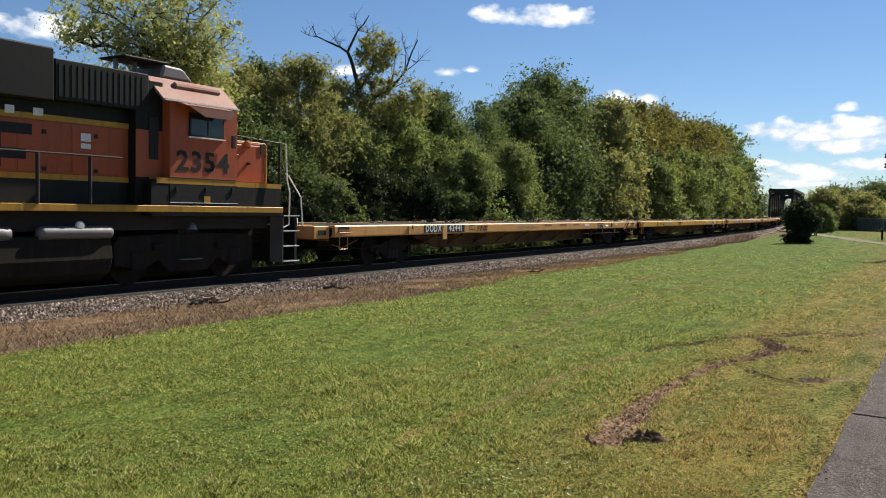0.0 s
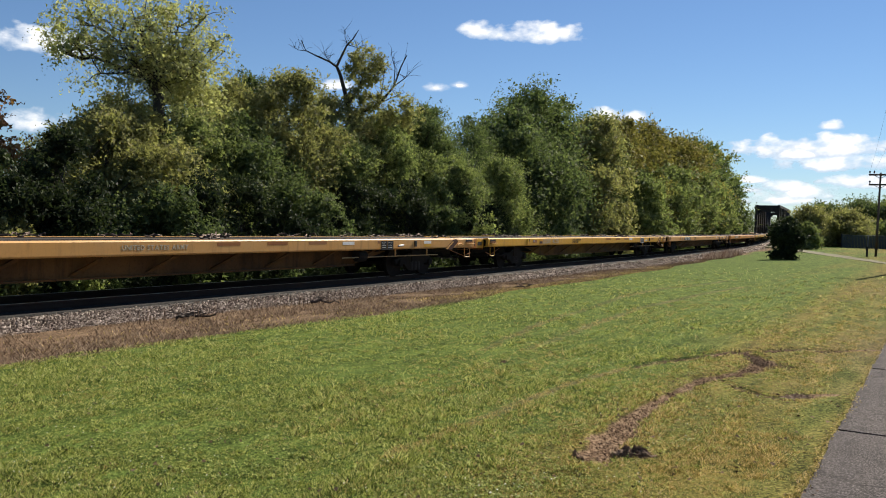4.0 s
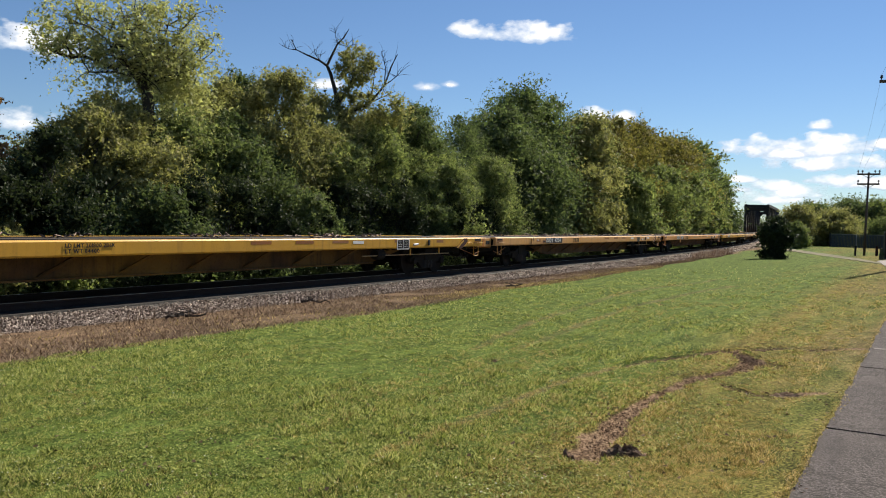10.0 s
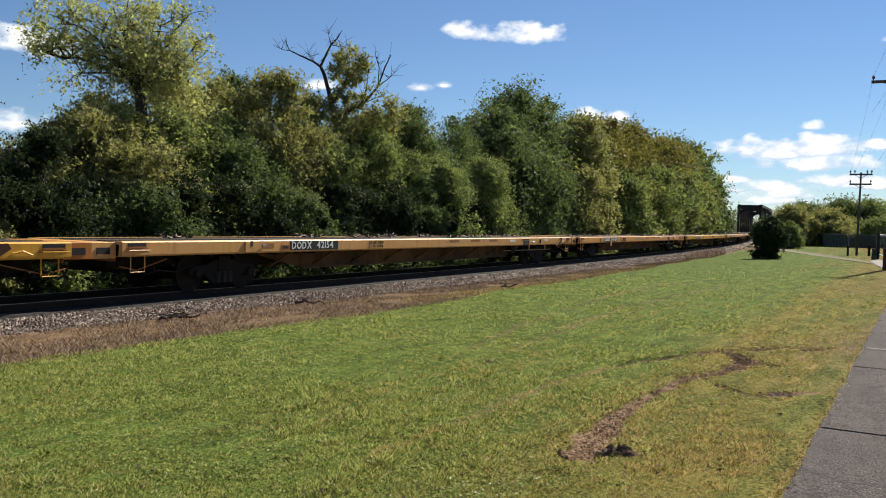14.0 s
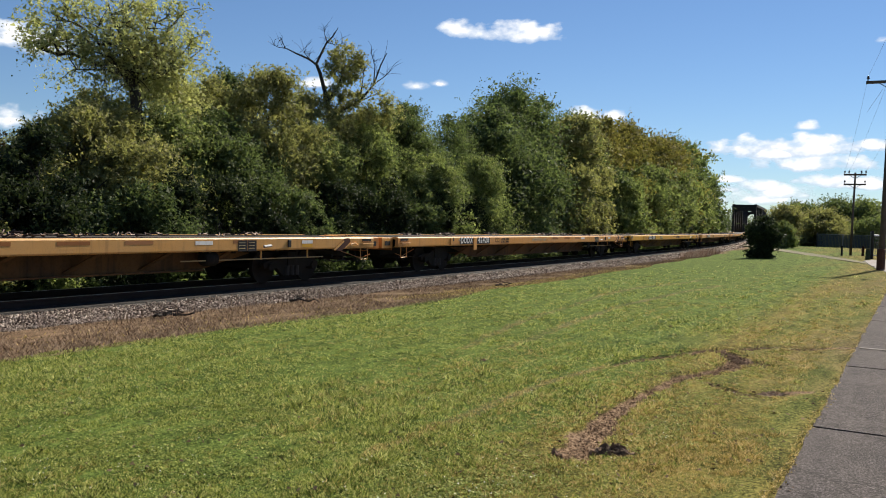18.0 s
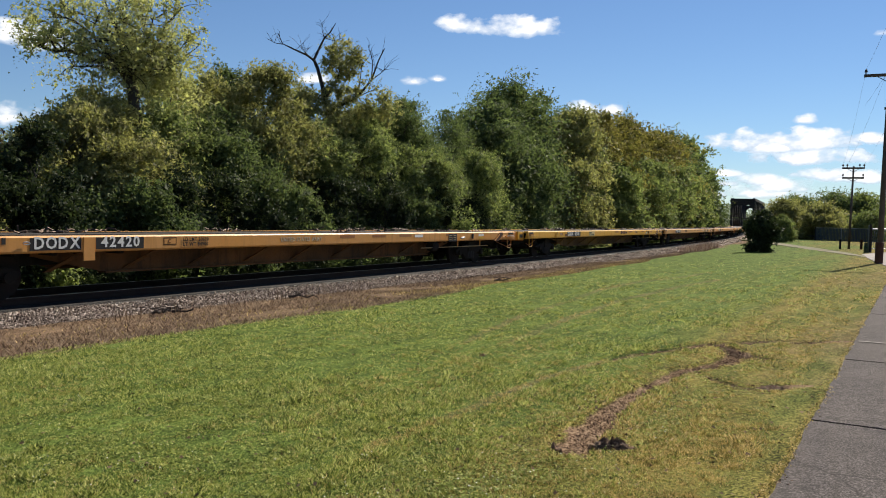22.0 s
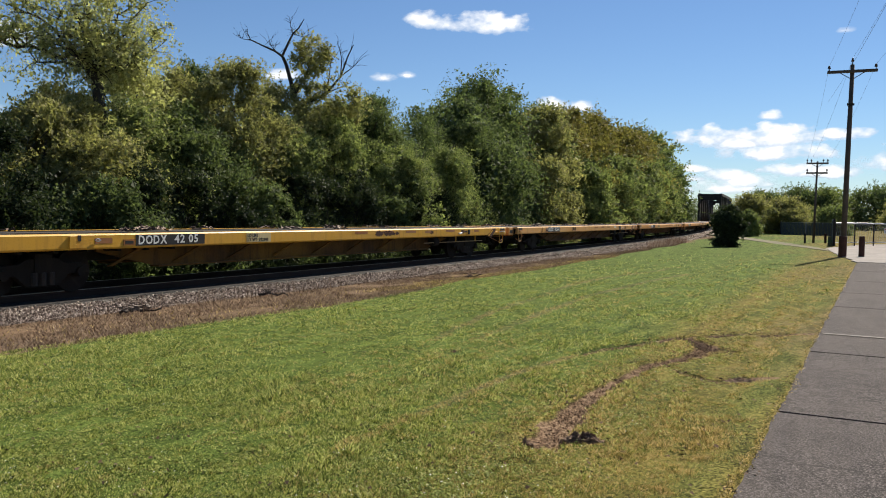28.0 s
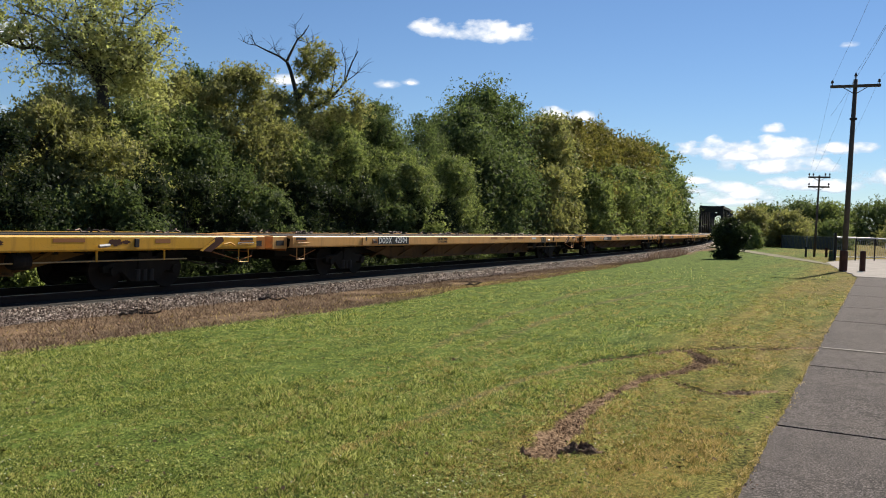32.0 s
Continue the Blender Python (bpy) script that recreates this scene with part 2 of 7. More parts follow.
def mown(nt, g):
    """Places measured along and across the mower's lines, drawn out along them."""
    ends = []
    for way in ((0.492 * 0.3, 0.870 * 0.3, 0), (0.870, -0.492, 0)):
        n = nt.nodes.new("ShaderNodeVectorMath")
        n.operation = "DOT_PRODUCT"
        nt.links.new(g, n.inputs[0])
        n.inputs[1].default_value = way
        ends.append(n.outputs["Value"])
    c = nt.nodes.new("ShaderNodeCombineXYZ")
    nt.links.new(ends[0], c.inputs[0])
    nt.links.new(ends[1], c.inputs[1])
    return c.outputs[0]


def island(name, stops, rough=0.9, glow=0.0, patch=0.0, scale=0.8):
    """Loose pieces by the thousand, a tone for each one."""
    m, nt, b = blank(name)
    geo = nt.nodes.new("ShaderNodeNewGeometry")
    f = geo.outputs["Random Per Island"]
    if patch:
        f = maths(nt, "ADD", maths(nt, "MULTIPLY", f, 1 - patch), maths(nt, "MULTIPLY", noise_tex(nt, mown(nt, geo.outputs["Position"]) if scale > 2 else geo.outputs["Position"], scale, 4, 0.65), patch))
    tone = ramp(nt, f, stops)
    nt.links.new(tone, b.inputs["Base Color"])
    b.inputs["Roughness"].default_value = rough
    b.inputs["Specular IOR Level"].default_value = 0.06
    if glow:
        tr = nt.nodes.new("ShaderNodeBsdfTranslucent")
        nt.links.new(tone, tr.inputs[0])
        mx = nt.nodes.new("ShaderNodeMixShader")
        mx.inputs[0].default_value = glow
        nt.links.new(b.outputs[0], mx.inputs[1])
        nt.links.new(tr.outputs[0], mx.inputs[2])
        nt.links.new(mx.outputs[0], nt.nodes["Material Output"].inputs[0])
    return m


def lawn():
    m, nt, b = blank("lawn")
    g = nt.nodes.new("ShaderNodeNewGeometry").outputs["Position"]
    line = mown(nt, g)
    n1, n2, n3 = noise_tex(nt, line, 0.35, 4), noise_tex(nt, line, 3.4, 5, 0.7), noise_tex(nt, g, 45, 4, 0.7)
    mix3 = maths(nt, "ADD", maths(nt, "MULTIPLY", n2, 0.28), maths(nt, "MULTIPLY", n3, 0.72))
    green = ramp(nt, mix3, [(0.40, (0.014, 0.020, 0.006)), (0.485, (0.062, 0.094, 0.018)), (0.60, (0.18, 0.235, 0.056))])
    yellow = ramp(nt, mix3, [(0.42, (0.026, 0.021, 0.007)), (0.49, (0.13, 0.105, 0.028)), (0.62, (0.32, 0.25, 0.075))])
    straw = ramp(nt, mix3, [(0.41, (0.030, 0.019, 0.012)), (0.49, (0.12, 0.079, 0.048)), (0.60, (0.28, 0.20, 0.125))])
    soil = ramp(nt, mix3, [(0.41, (0.036, 0.021, 0.012)), (0.49, (0.145, 0.092, 0.056)), (0.57, (0.32, 0.225, 0.145))])
    wild = maths(nt, "MULTIPLY", maths(nt, "SUBTRACT", n1, 0.5), 0.7)
    fleck = maths(nt, "MULTIPLY", maths(nt, "SUBTRACT", n2, 0.5), 0.55)

    def mask(name, lo, hi):
        return ramp(nt, maths(nt, "ADD", maths(nt, "ADD", attr(nt, name), wild), fleck), [(lo, (0, 0, 0)), (hi, (1, 1, 1))])
    c = mixc(nt, mask("dry", 0.25, 0.8), green, yellow)
    c = mixc(nt, mask("straw", 0.35, 0.8), c, straw)
    c = mixc(nt, mask("soil", 0.4, 0.62), c, soil)
    nt.links.new(c, b.inputs["Base Color"])
    b.inputs["Roughness"].default_value = 0.95
    b.inputs["Specular IOR Level"].default_value = 0.04
    bump(nt, b, n3, 0.6, 0.03)
    return m


def asphalt():
    m, nt, b = blank("asphalt")
    c = coords(nt)
    n1, n2, n3 = noise_tex(nt, c, 0.7, 5), noise_tex(nt, c, 6, 5, 0.7), noise_tex(nt, c, 75, 5, 0.8)
    tone = ramp(nt, n3, [(0.41, (0.012, 0.011, 0.0105)), (0.48, (0.050, 0.043, 0.041)), (0.53, (0.092, 0.080, 0.076)), (0.62, (0.28, 0.245, 0.23))])
    tone = mixc(nt, ramp(nt, n1, [(0.42, (0, 0, 0)), (0.64, (0.3,) * 3)]), tone, (0.15, 0.128, 0.118))
    tone = mixc(nt, ramp(nt, n2, [(0.50, (0, 0, 0)), (0.66, (0.45,) * 3)]), tone, (0.022, 0.020, 0.019))
    vor = nt.nodes.new("ShaderNodeTexVoronoi")
    vor.feature = "DISTANCE_TO_EDGE"
    vor.inputs["Scale"].default_value = 0.9
    warp = mixc(nt, 0.12, c, nt.nodes.new("ShaderNodeTexNoise").outputs[1])
    nt.links.new(warp, vor.inputs["Vector"])
    crack = ramp(nt, maths(nt, "ADD", vor.outputs["Distance"], maths(nt, "MULTIPLY", n2, 0.03)), [(0.014, (1, 1, 1)), (0.024, (0, 0, 0))])
    tone = mixc(nt, maths(nt, "MULTIPLY", crack, 0.6), tone, (0.015, 0.013, 0.012))
    info = nt.nodes.new("ShaderNodeObjectInfo")
    tone = mixc(nt, maths(nt, "MULTIPLY", info.outputs["Random"], 0.3), tone, (0.095, 0.086, 0.08))
    nt.links.new(tone, b.inputs["Base Color"])
    b.inputs["Roughness"].default_value = 1.0
    b.inputs["Specular IOR Level"].default_value = 0.15
    bump(nt, b, n3, 0.8, 0.01)
    return m


def cloud_material(seed, soft):
    m, nt, b = blank("cloud")
    c = coords(nt)
    sep = nt.nodes.new("ShaderNodeSeparateXYZ")
    nt.links.new(c, sep.inputs[0])
    mp = nt.nodes.new("ShaderNodeMapping")
    mp.inputs["Location"].default_value = (seed * 7.3, seed * 3.1, seed)
    mp.inputs["Scale"].default_value = (1 / 50, 1 / 30, 0)
    nt.links.new(c, mp.inputs[0])
    n1 = noise_tex(nt, mp.outputs[0], 0.8, 6, 0.5)
    edge = attr(nt, "edge")
    a = maths(nt, "ADD", edge, maths(nt, "MULTIPLY", maths(nt, "SUBTRACT", n1, 0.5), 2.5))
    alpha = ramp(nt, a, [(0.12, (0, 0, 0)), (0.22 + soft, (0.55, 0.55, 0.55)), (0.5 + soft * 1.8, (1, 1, 1))])
    em = nt.nodes.new("ShaderNodeEmission")
    shade = ramp(nt, maths(nt, "ADD", a, maths(nt, "MULTIPLY", attr(nt, "height"), 0.45)), [(0.35, (0.62, 0.70, 0.82)), (0.75, (0.86, 0.89, 0.94)), (1.05, (1.0, 1.0, 1.0))])
    nt.links.new(shade, em.inputs[0])
    em.inputs[1].default_value = 0.68
    tr = nt.nodes.new("ShaderNodeBsdfTransparent")
    mx = nt.nodes.new("ShaderNodeMixShader")
    nt.links.new(alpha, mx.inputs[0])
    nt.links.new(tr.outputs[0], mx.inputs[1])
    nt.links.new(em.outputs[0], mx.inputs[2])
    nt.links.new(mx.outputs[0], nt.nodes["Material Output"].inputs[0])
    return m


LAWN, ASPHALT = lawn(), asphalt()
BARK = earthy("bark", [(0.3, (0.018, 0.014, 0.010)), (0.55, (0.05, 0.04, 0.031)), (0.8, (0.10, 0.082, 0.066))], 3, 30, 0.9, 0.8, 0.02)
DEADWOOD = earthy("dead_wood", [(0.3, (0.018, 0.014, 0.011)), (0.6, (0.045, 0.036, 0.03)), (0.85, (0.09, 0.075, 0.062))], 3, 30, 0.9, 0.8, 0.02)
POLEWOOD = earthy("pole_wood", [(0.3, (0.04, 0.028, 0.021)), (0.55, (0.085, 0.064, 0.052)), (0.8, (0.14, 0.11, 0.092))], 2, 22, 0.85, 0.5, 0.01)
POSTWOOD = earthy("post_wood", [(0.3, (0.03, 0.010, 0.006)), (0.55, (0.075, 0.028, 0.016)), (0.8, (0.12, 0.05, 0.03))], 3, 25, 0.9, 0.5, 0.01)
TIEWOOD = earthy("tie_wood", [(0.3, (0.02, 0.016, 0.013)), (0.6, (0.055, 0.043, 0.034)), (0.85, (0.10, 0.085, 0.07))], 2, 20, 0.9, 0.7, 0.01)
GRAVEL = earthy("ballast_bed", [(0.4, (0.018, 0.015, 0.013)), (0.5, (0.07, 0.06, 0.053)), (0.62, (0.19, 0.17, 0.15))], 8, 28, 0.95, 1.0, 0.05)
STONE = island("ballast_stone", [(0.0, (0.035, 0.026, 0.021)), (0.4, (0.13, 0.10, 0.083)), (0.75, (0.30, 0.245, 0.205)), (1.0, (0.62, 0.54, 0.47))])
LOT = earthy("pale_road", [(0.3, (0.13, 0.115, 0.105)), (0.5, (0.22, 0.195, 0.175)), (0.75, (0.33, 0.295, 0.265))], 0.8, 30, 0.95, 0.3, 0.01)
SANDY = earthy("sandy_track", [(0.35, (0.055, 0.062, 0.018)), (0.5, (0.10, 0.090, 0.034)), (0.65, (0.16, 0.125, 0.062))], 1.2, 20, 0.95, 0.4, 0.02)
EARTH = earthy("torn_earth", [(0.4, (0.040, 0.022, 0.012)), (0.5, (0.13, 0.072, 0.038)), (0.6, (0.26, 0.165, 0.10))], 12, 70, 0.95, 1.0, 0.02)
CLOD = island("clods", [(0.0, (0.045, 0.028, 0.018)), (0.6, (0.12, 0.078, 0.052)), (1.0, (0.24, 0.17, 0.125))])
BLADE = island("grass_blades", [(0.12, (0.013, 0.019, 0.006)), (0.38, (0.106, 0.148, 0.029)), (0.60, (0.365, 0.418, 0.084)), (0.9, (0.86, 0.83, 0.35))], 0.5, 0.45, 0.28, 6.5)
BLADE_DRY = island("dry_blades", [(0.12, (0.042, 0.034, 0.012)), (0.38, (0.26, 0.21, 0.056)), (0.62, (0.60, 0.45, 0.16)), (0.9, (0.95, 0.74, 0.42))], 0.6, 0.42, 0.35, 5.0)
CLOVER = island("clover_leaf", [(0.1, (0.05, 0.068, 0.018)), (0.5, (0.22, 0.27, 0.060)), (0.9, (0.52, 0.54, 0.17))], 0.45, 0.4, 0.4, 3.0)
FLOWER_GLINT = island("clover_head_glint", [(0.1, (0.55, 0.55, 0.45)), (0.9, (0.8, 0.8, 0.72))])
SOILCRUMB = island("soil_crumbs", [(0.0, (0.05, 0.031, 0.019)), (0.5, (0.16, 0.105, 0.066)), (1.0, (0.32, 0.225, 0.15))])
REDWEED = island("red_weeds", [(0.1, (0.12, 0.065, 0.05)), (0.5, (0.28, 0.19, 0.14)), (0.95, (0.46, 0.38, 0.30))], 0.9, 0.2)
STALK = island("dead_stalks", [(0.1, (0.07, 0.045, 0.03)), (0.5, (0.22, 0.15, 0.10)), (0.95, (0.40, 0.31, 0.22))], 0.9, 0.1)
WILLOW = leafage("willow_leaves", (0.19, 0.192, 0.086), (0.37, 0.365, 0.168), (0.58, 0.555, 0.29), 0.48)
OLIVE = leafage("olive_leaves", (0.126, 0.126, 0.055), (0.262, 0.252, 0.108), (0.46, 0.42, 0.195), 0.46)
GREEN = leafage("green_leaves", (0.086, 0.108, 0.043), (0.185, 0.217, 0.086), (0.36, 0.385, 0.16), 0.46)
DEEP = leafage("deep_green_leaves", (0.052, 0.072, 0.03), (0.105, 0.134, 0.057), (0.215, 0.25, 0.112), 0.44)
GOLD = leafage("turning_leaves", (0.085, 0.08, 0.024), (0.215, 0.19, 0.056), (0.41, 0.335, 0.12), 0.34)
RUSSET = leafage("russet_leaves", (0.16, 0.07, 0.035), (0.34, 0.16, 0.08), (0.48, 0.28, 0.14), 0.35)
# the evergreen bush's own tone; at the thicket's foot it stands in for shade
SHRUB = leafage("shrub_and_shade_leaves", (0.016, 0.023, 0.012), (0.032, 0.044, 0.021), (0.070, 0.088, 0.042), 0.32)
RAILSTEEL = paint("rail_steel", (0.035, 0.02, 0.015), (0.06, 0.036, 0.026), rough=0.85)
# dirty ballast, with the shade under the train put into its black
BEDSHADE = earthy("oily_ballast", [(0.4, (0.006, 0.005, 0.005)), (0.5, (0.016, 0.014, 0.012)), (0.62, (0.045, 0.038, 0.033))], 6, 30, 0.95, 1.0, 0.05)
RAILTOP = paint("rail_head", (0.5, 0.48, 0.46), (0.35, 0.32, 0.3), rough=0.3, metal=0.9, grime=0.15)
BRIDGE = paint("bridge_steel", (0.022, 0.021, 0.022), (0.045, 0.04, 0.04), rough=0.7, metal=0.2)
GREYSTEEL = paint("galvanised_steel", (0.42, 0.43, 0.44), (0.3, 0.3, 0.3), rough=0.5, metal=0.6, grime=0.2)
DARKSTEEL = paint("dark_steel", (0.03, 0.028, 0.027), (0.055, 0.045, 0.04), rough=0.7, metal=0.3)
SLATS = paint("fence_slats", (0.07, 0.085, 0.09), (0.11, 0.125, 0.13), rough=0.7, grime=0.3)
WIRE = paint("wire", (0.12, 0.12, 0.13), (0.2, 0.2, 0.2), rough=0.6, metal=0.4, grime=0.1)
PORCELAIN = paint("insulator", (0.05, 0.035, 0.03), (0.08, 0.06, 0.05), rough=0.3, grime=0.1)
WHITE = paint("white_paint", (0.8, 0.8, 0.78), (0.65, 0.63, 0.6), rough=0.6, grime=0.25)
BLACKPAINT = paint("black_paint", (0.018, 0.018, 0.02), (0.035, 0.033, 0.032), rough=0.6, grime=0.2)
RED = paint("red_paint", (0.45, 0.04, 0.03), (0.35, 0.05, 0.04), rough=0.6, grime=0.15)

# ---- ground: one sheet to the horizon ----
PATH_O, PATH_E = (1.87, 4.69), (0.492, 0.870)      # a point on the path's near edge, and its way


def path_uv(x, y):
    """Along the path and to its right."""
    dx, dy = x - PATH_O[0], y - PATH_O[1]
    return dx * PATH_E[0] + dy * PATH_E[1], dx * PATH_E[1] - dy * PATH_E[0]


# worn wheel ruts in the lawn: polylines with half widths
RUTS = (
    ((0.91, 5.8, 0.15), (1.1, 6.2, 0.17), (1.39, 6.96, 0.13), (1.76, 7.67, 0.07), (2.21, 8.38, 0.07), (2.61, 9.0, 0.12), (2.96, 9.33, 0.10), (3.23, 9.59, 0.10), (3.63, 10.17, 0.16)),
    ((1.96, 9.6, 0.04), (2.46, 10.17, 0.085), (2.81, 10.45, 0.08), (3.16, 10.69, 0.08), (3.59, 11.14, 0.09), (3.75, 10.93, 0.10), (3.72, 10.31, 0.17), (3.95, 9.95, 0.06)),
    ((3.67, 11.11, 0.08), (4.1, 11.28, 0.075), (4.51, 11.54, 0.075), (4.86, 11.46, 0.085), (5.29, 11.53, 0.085), (5.71, 11.55, 0.07)),
    ((2.81, 8.86, 0.03), (2.89, 8.48, 0.05), (3.0, 8.21, 0.09), (3.2, 8.15, 0.12), (3.47, 8.27, 0.10), (3.71, 8.3, 0.04)),
)
# faint pale wheel marks on the turf
MARKS = (
    ((0.29, 10.6, 0.06), (0.78, 12.19, 0.08), (1.36, 13.92, 0.09), (2.49, 16.45, 0.10), (3.72, 19.44, 0.11), (5.07, 21.87, 0.12), (8.64, 27.04, 0.13)),
    ((0.84, 10.8, 0.05), (1.42, 12.0, 0.08), (1.93, 13.27, 0.10), (2.64, 14.78, 0.10), (3.57, 16.82, 0.10), (6.0, 20.98, 0.12), (8.03, 24.08, 0.13)),
    ((-0.5, 5.6, 0.05), (0.09, 6.66, 0.06), (0.55, 7.51, 0.06), (1.07, 8.45, 0.06), (1.67, 9.26, 0.05), (2.01, 9.65, 0.05)),
)


def rut_depth(x, y, lines=None):
    """0 outside the ruts, 1 in their middle."""
    out = np.zeros(np.shape(x))
    ragged = 1 + 0.35 * wave(x, y, 9, 5)
    for line in (lines or RUTS):
        for (ax, ay, aw), (bx, by, bw) in zip(line, line[1:]):
            l2 = (bx - ax) ** 2 + (by - ay) ** 2
            t = np.clip(((x - ax) * (bx - ax) + (y - ay) * (by - ay)) / l2, 0, 1)
            dist = np.hypot(x - ax - t * (bx - ax), y - ay - t * (by - ay))
            w = (aw + t * (bw - aw)) * ragged
            out = np.maximum(out, 1 - smooth(0.5 * w, 1.3 * w + 0.03, dist))
    return out


def grass_edge(s):
    """How far from the track's middle the turf begins."""
    return 4.95 + 1.25 * (1 - smooth(-9.5, -3.5, s)) + 0.35 * (1 - smooth(-19, -15, s)) - 1.0 * smooth(9, 24, s) + 0.2 * np.sin(s * 0.55) * smooth(-3, 3, s)


def axis_steps(lo, hi, near0, near1, step, grow=1.22):
    mid = list(np.arange(near0, near1 + 1e-6, step))
    right, g, v = [], step, mid[-1]
    while v < hi:
        g *= grow
        v += g
        right.append(v)
    left, g, v = [], step, mid[0]
    while v > lo:
        g *= grow
        v -= g
        left.append(v)
    return np.array(left[::-1] + mid + right)


def build_ground():
    xs = axis_steps(-3500, 3500, -0.6, 6.4, 0.065, 1.07)
    ys = axis_steps(-3500, 4500, 4.8, 22.0, 0.075, 1.07)
    gx, gy = np.meshgrid(xs, ys)
    s, d = side_of(gx, gy)
    u, v = path_uv(gx, gy)
    rut = rut_depth(gx, gy) * (1 - smooth(14, 18, gy)) * (1 - smooth(7, 9, np.abs(gx)))
    z = ground_z(gx, gy)
    far = smooth(120, 400, np.hypot(gx, gy))
    z = z * (1 - far) - 0.4 * far
    near = 1 - smooth(14, 24, np.hypot(gx, gy))
    z = z - 0.045 * rut * near + near * 0.012 * wave(gx, gy, 7, 9) + near * 0.006 * wave(gx, gy, 22, 11) * (1 + 2 * rut)
    # the turf sinks to the path's edge and runs under its slabs
    k = smooth(-0.6, -0.05, v) * (1 - smooth(3.05, 3.6, v)) * (1 - smooth(34, 40, u))
    z = z * (1 - k) + 0.010 * k
    k = smooth(0.0, 0.09, v) * (1 - smooth(2.9, 3.0, v)) * (1 - smooth(34, 40, u))
    z = z * (1 - k) - 0.03 * k
    ny, nx = gx.shape
    idx = np.arange(nx * ny).reshape(ny, nx)
    faces = np.stack([idx[:-1, :-1], idx[:-1, 1:], idx[1:, 1:], idx[1:, :-1]], -1).reshape(-1, 4)
    me = raw_mesh("ground", np.stack([gx, gy, z], -1).reshape(-1, 3), faces, LAWN)
    me.polygons.foreach_set("use_smooth", np.ones(len(faces), dtype=bool))
    near_path = 1 - smooth(0.3, 3.2, -v)
    dry = 0.05 + 0.36 * smooth(10.0, 15.5, d) + 0.28 * near_path + 0.20 * (smooth(20, 60, gy))
    stripe = np.sin(v * 2.9 + 0.5 * wave(gx, gy, 0.3, 15)) + 0.6 * np.sin(v * 7.3)
    dry = dry - 0.10 * (1 - smooth(7, 11, d)) + 0.15 * stripe * smooth(3, 7, d)
    dry = np.where(d < -2, 0.3, dry)
    turf = grass_edge(s)
    marks = rut_depth(gx, gy, MARKS)
    straw = 0.10 + 0.42 * marks + 0.16 * (1 - smooth(0.1, 1.9, -v)) + 0.95 * (1 - smooth(turf - 0.35, turf + 0.35, d + 0.35 * wave(gx, gy, 0.9, 21))) * smooth(-3, -1.5, d) + 0.12 * smooth(5.5, 9, gy) * (1 - smooth(2, 5, -v))
    soil = 0.05 + 0.75 * rut + 0.38 * (1 - smooth(turf - 1.6, turf - 0.2, d)) * smooth(-3, 0, d)
    for name, vals in (("dry", dry), ("straw", straw), ("soil", soil)):
        a = me.attributes.new(name, "FLOAT", "POINT")
        a.data.foreach_set("value", vals.ravel().astype(np.float32))
    return tagged(new("ground", me), "mown green and yellowing lawn with worn wheel ruts", "lawn", kind="structure")


build_ground()


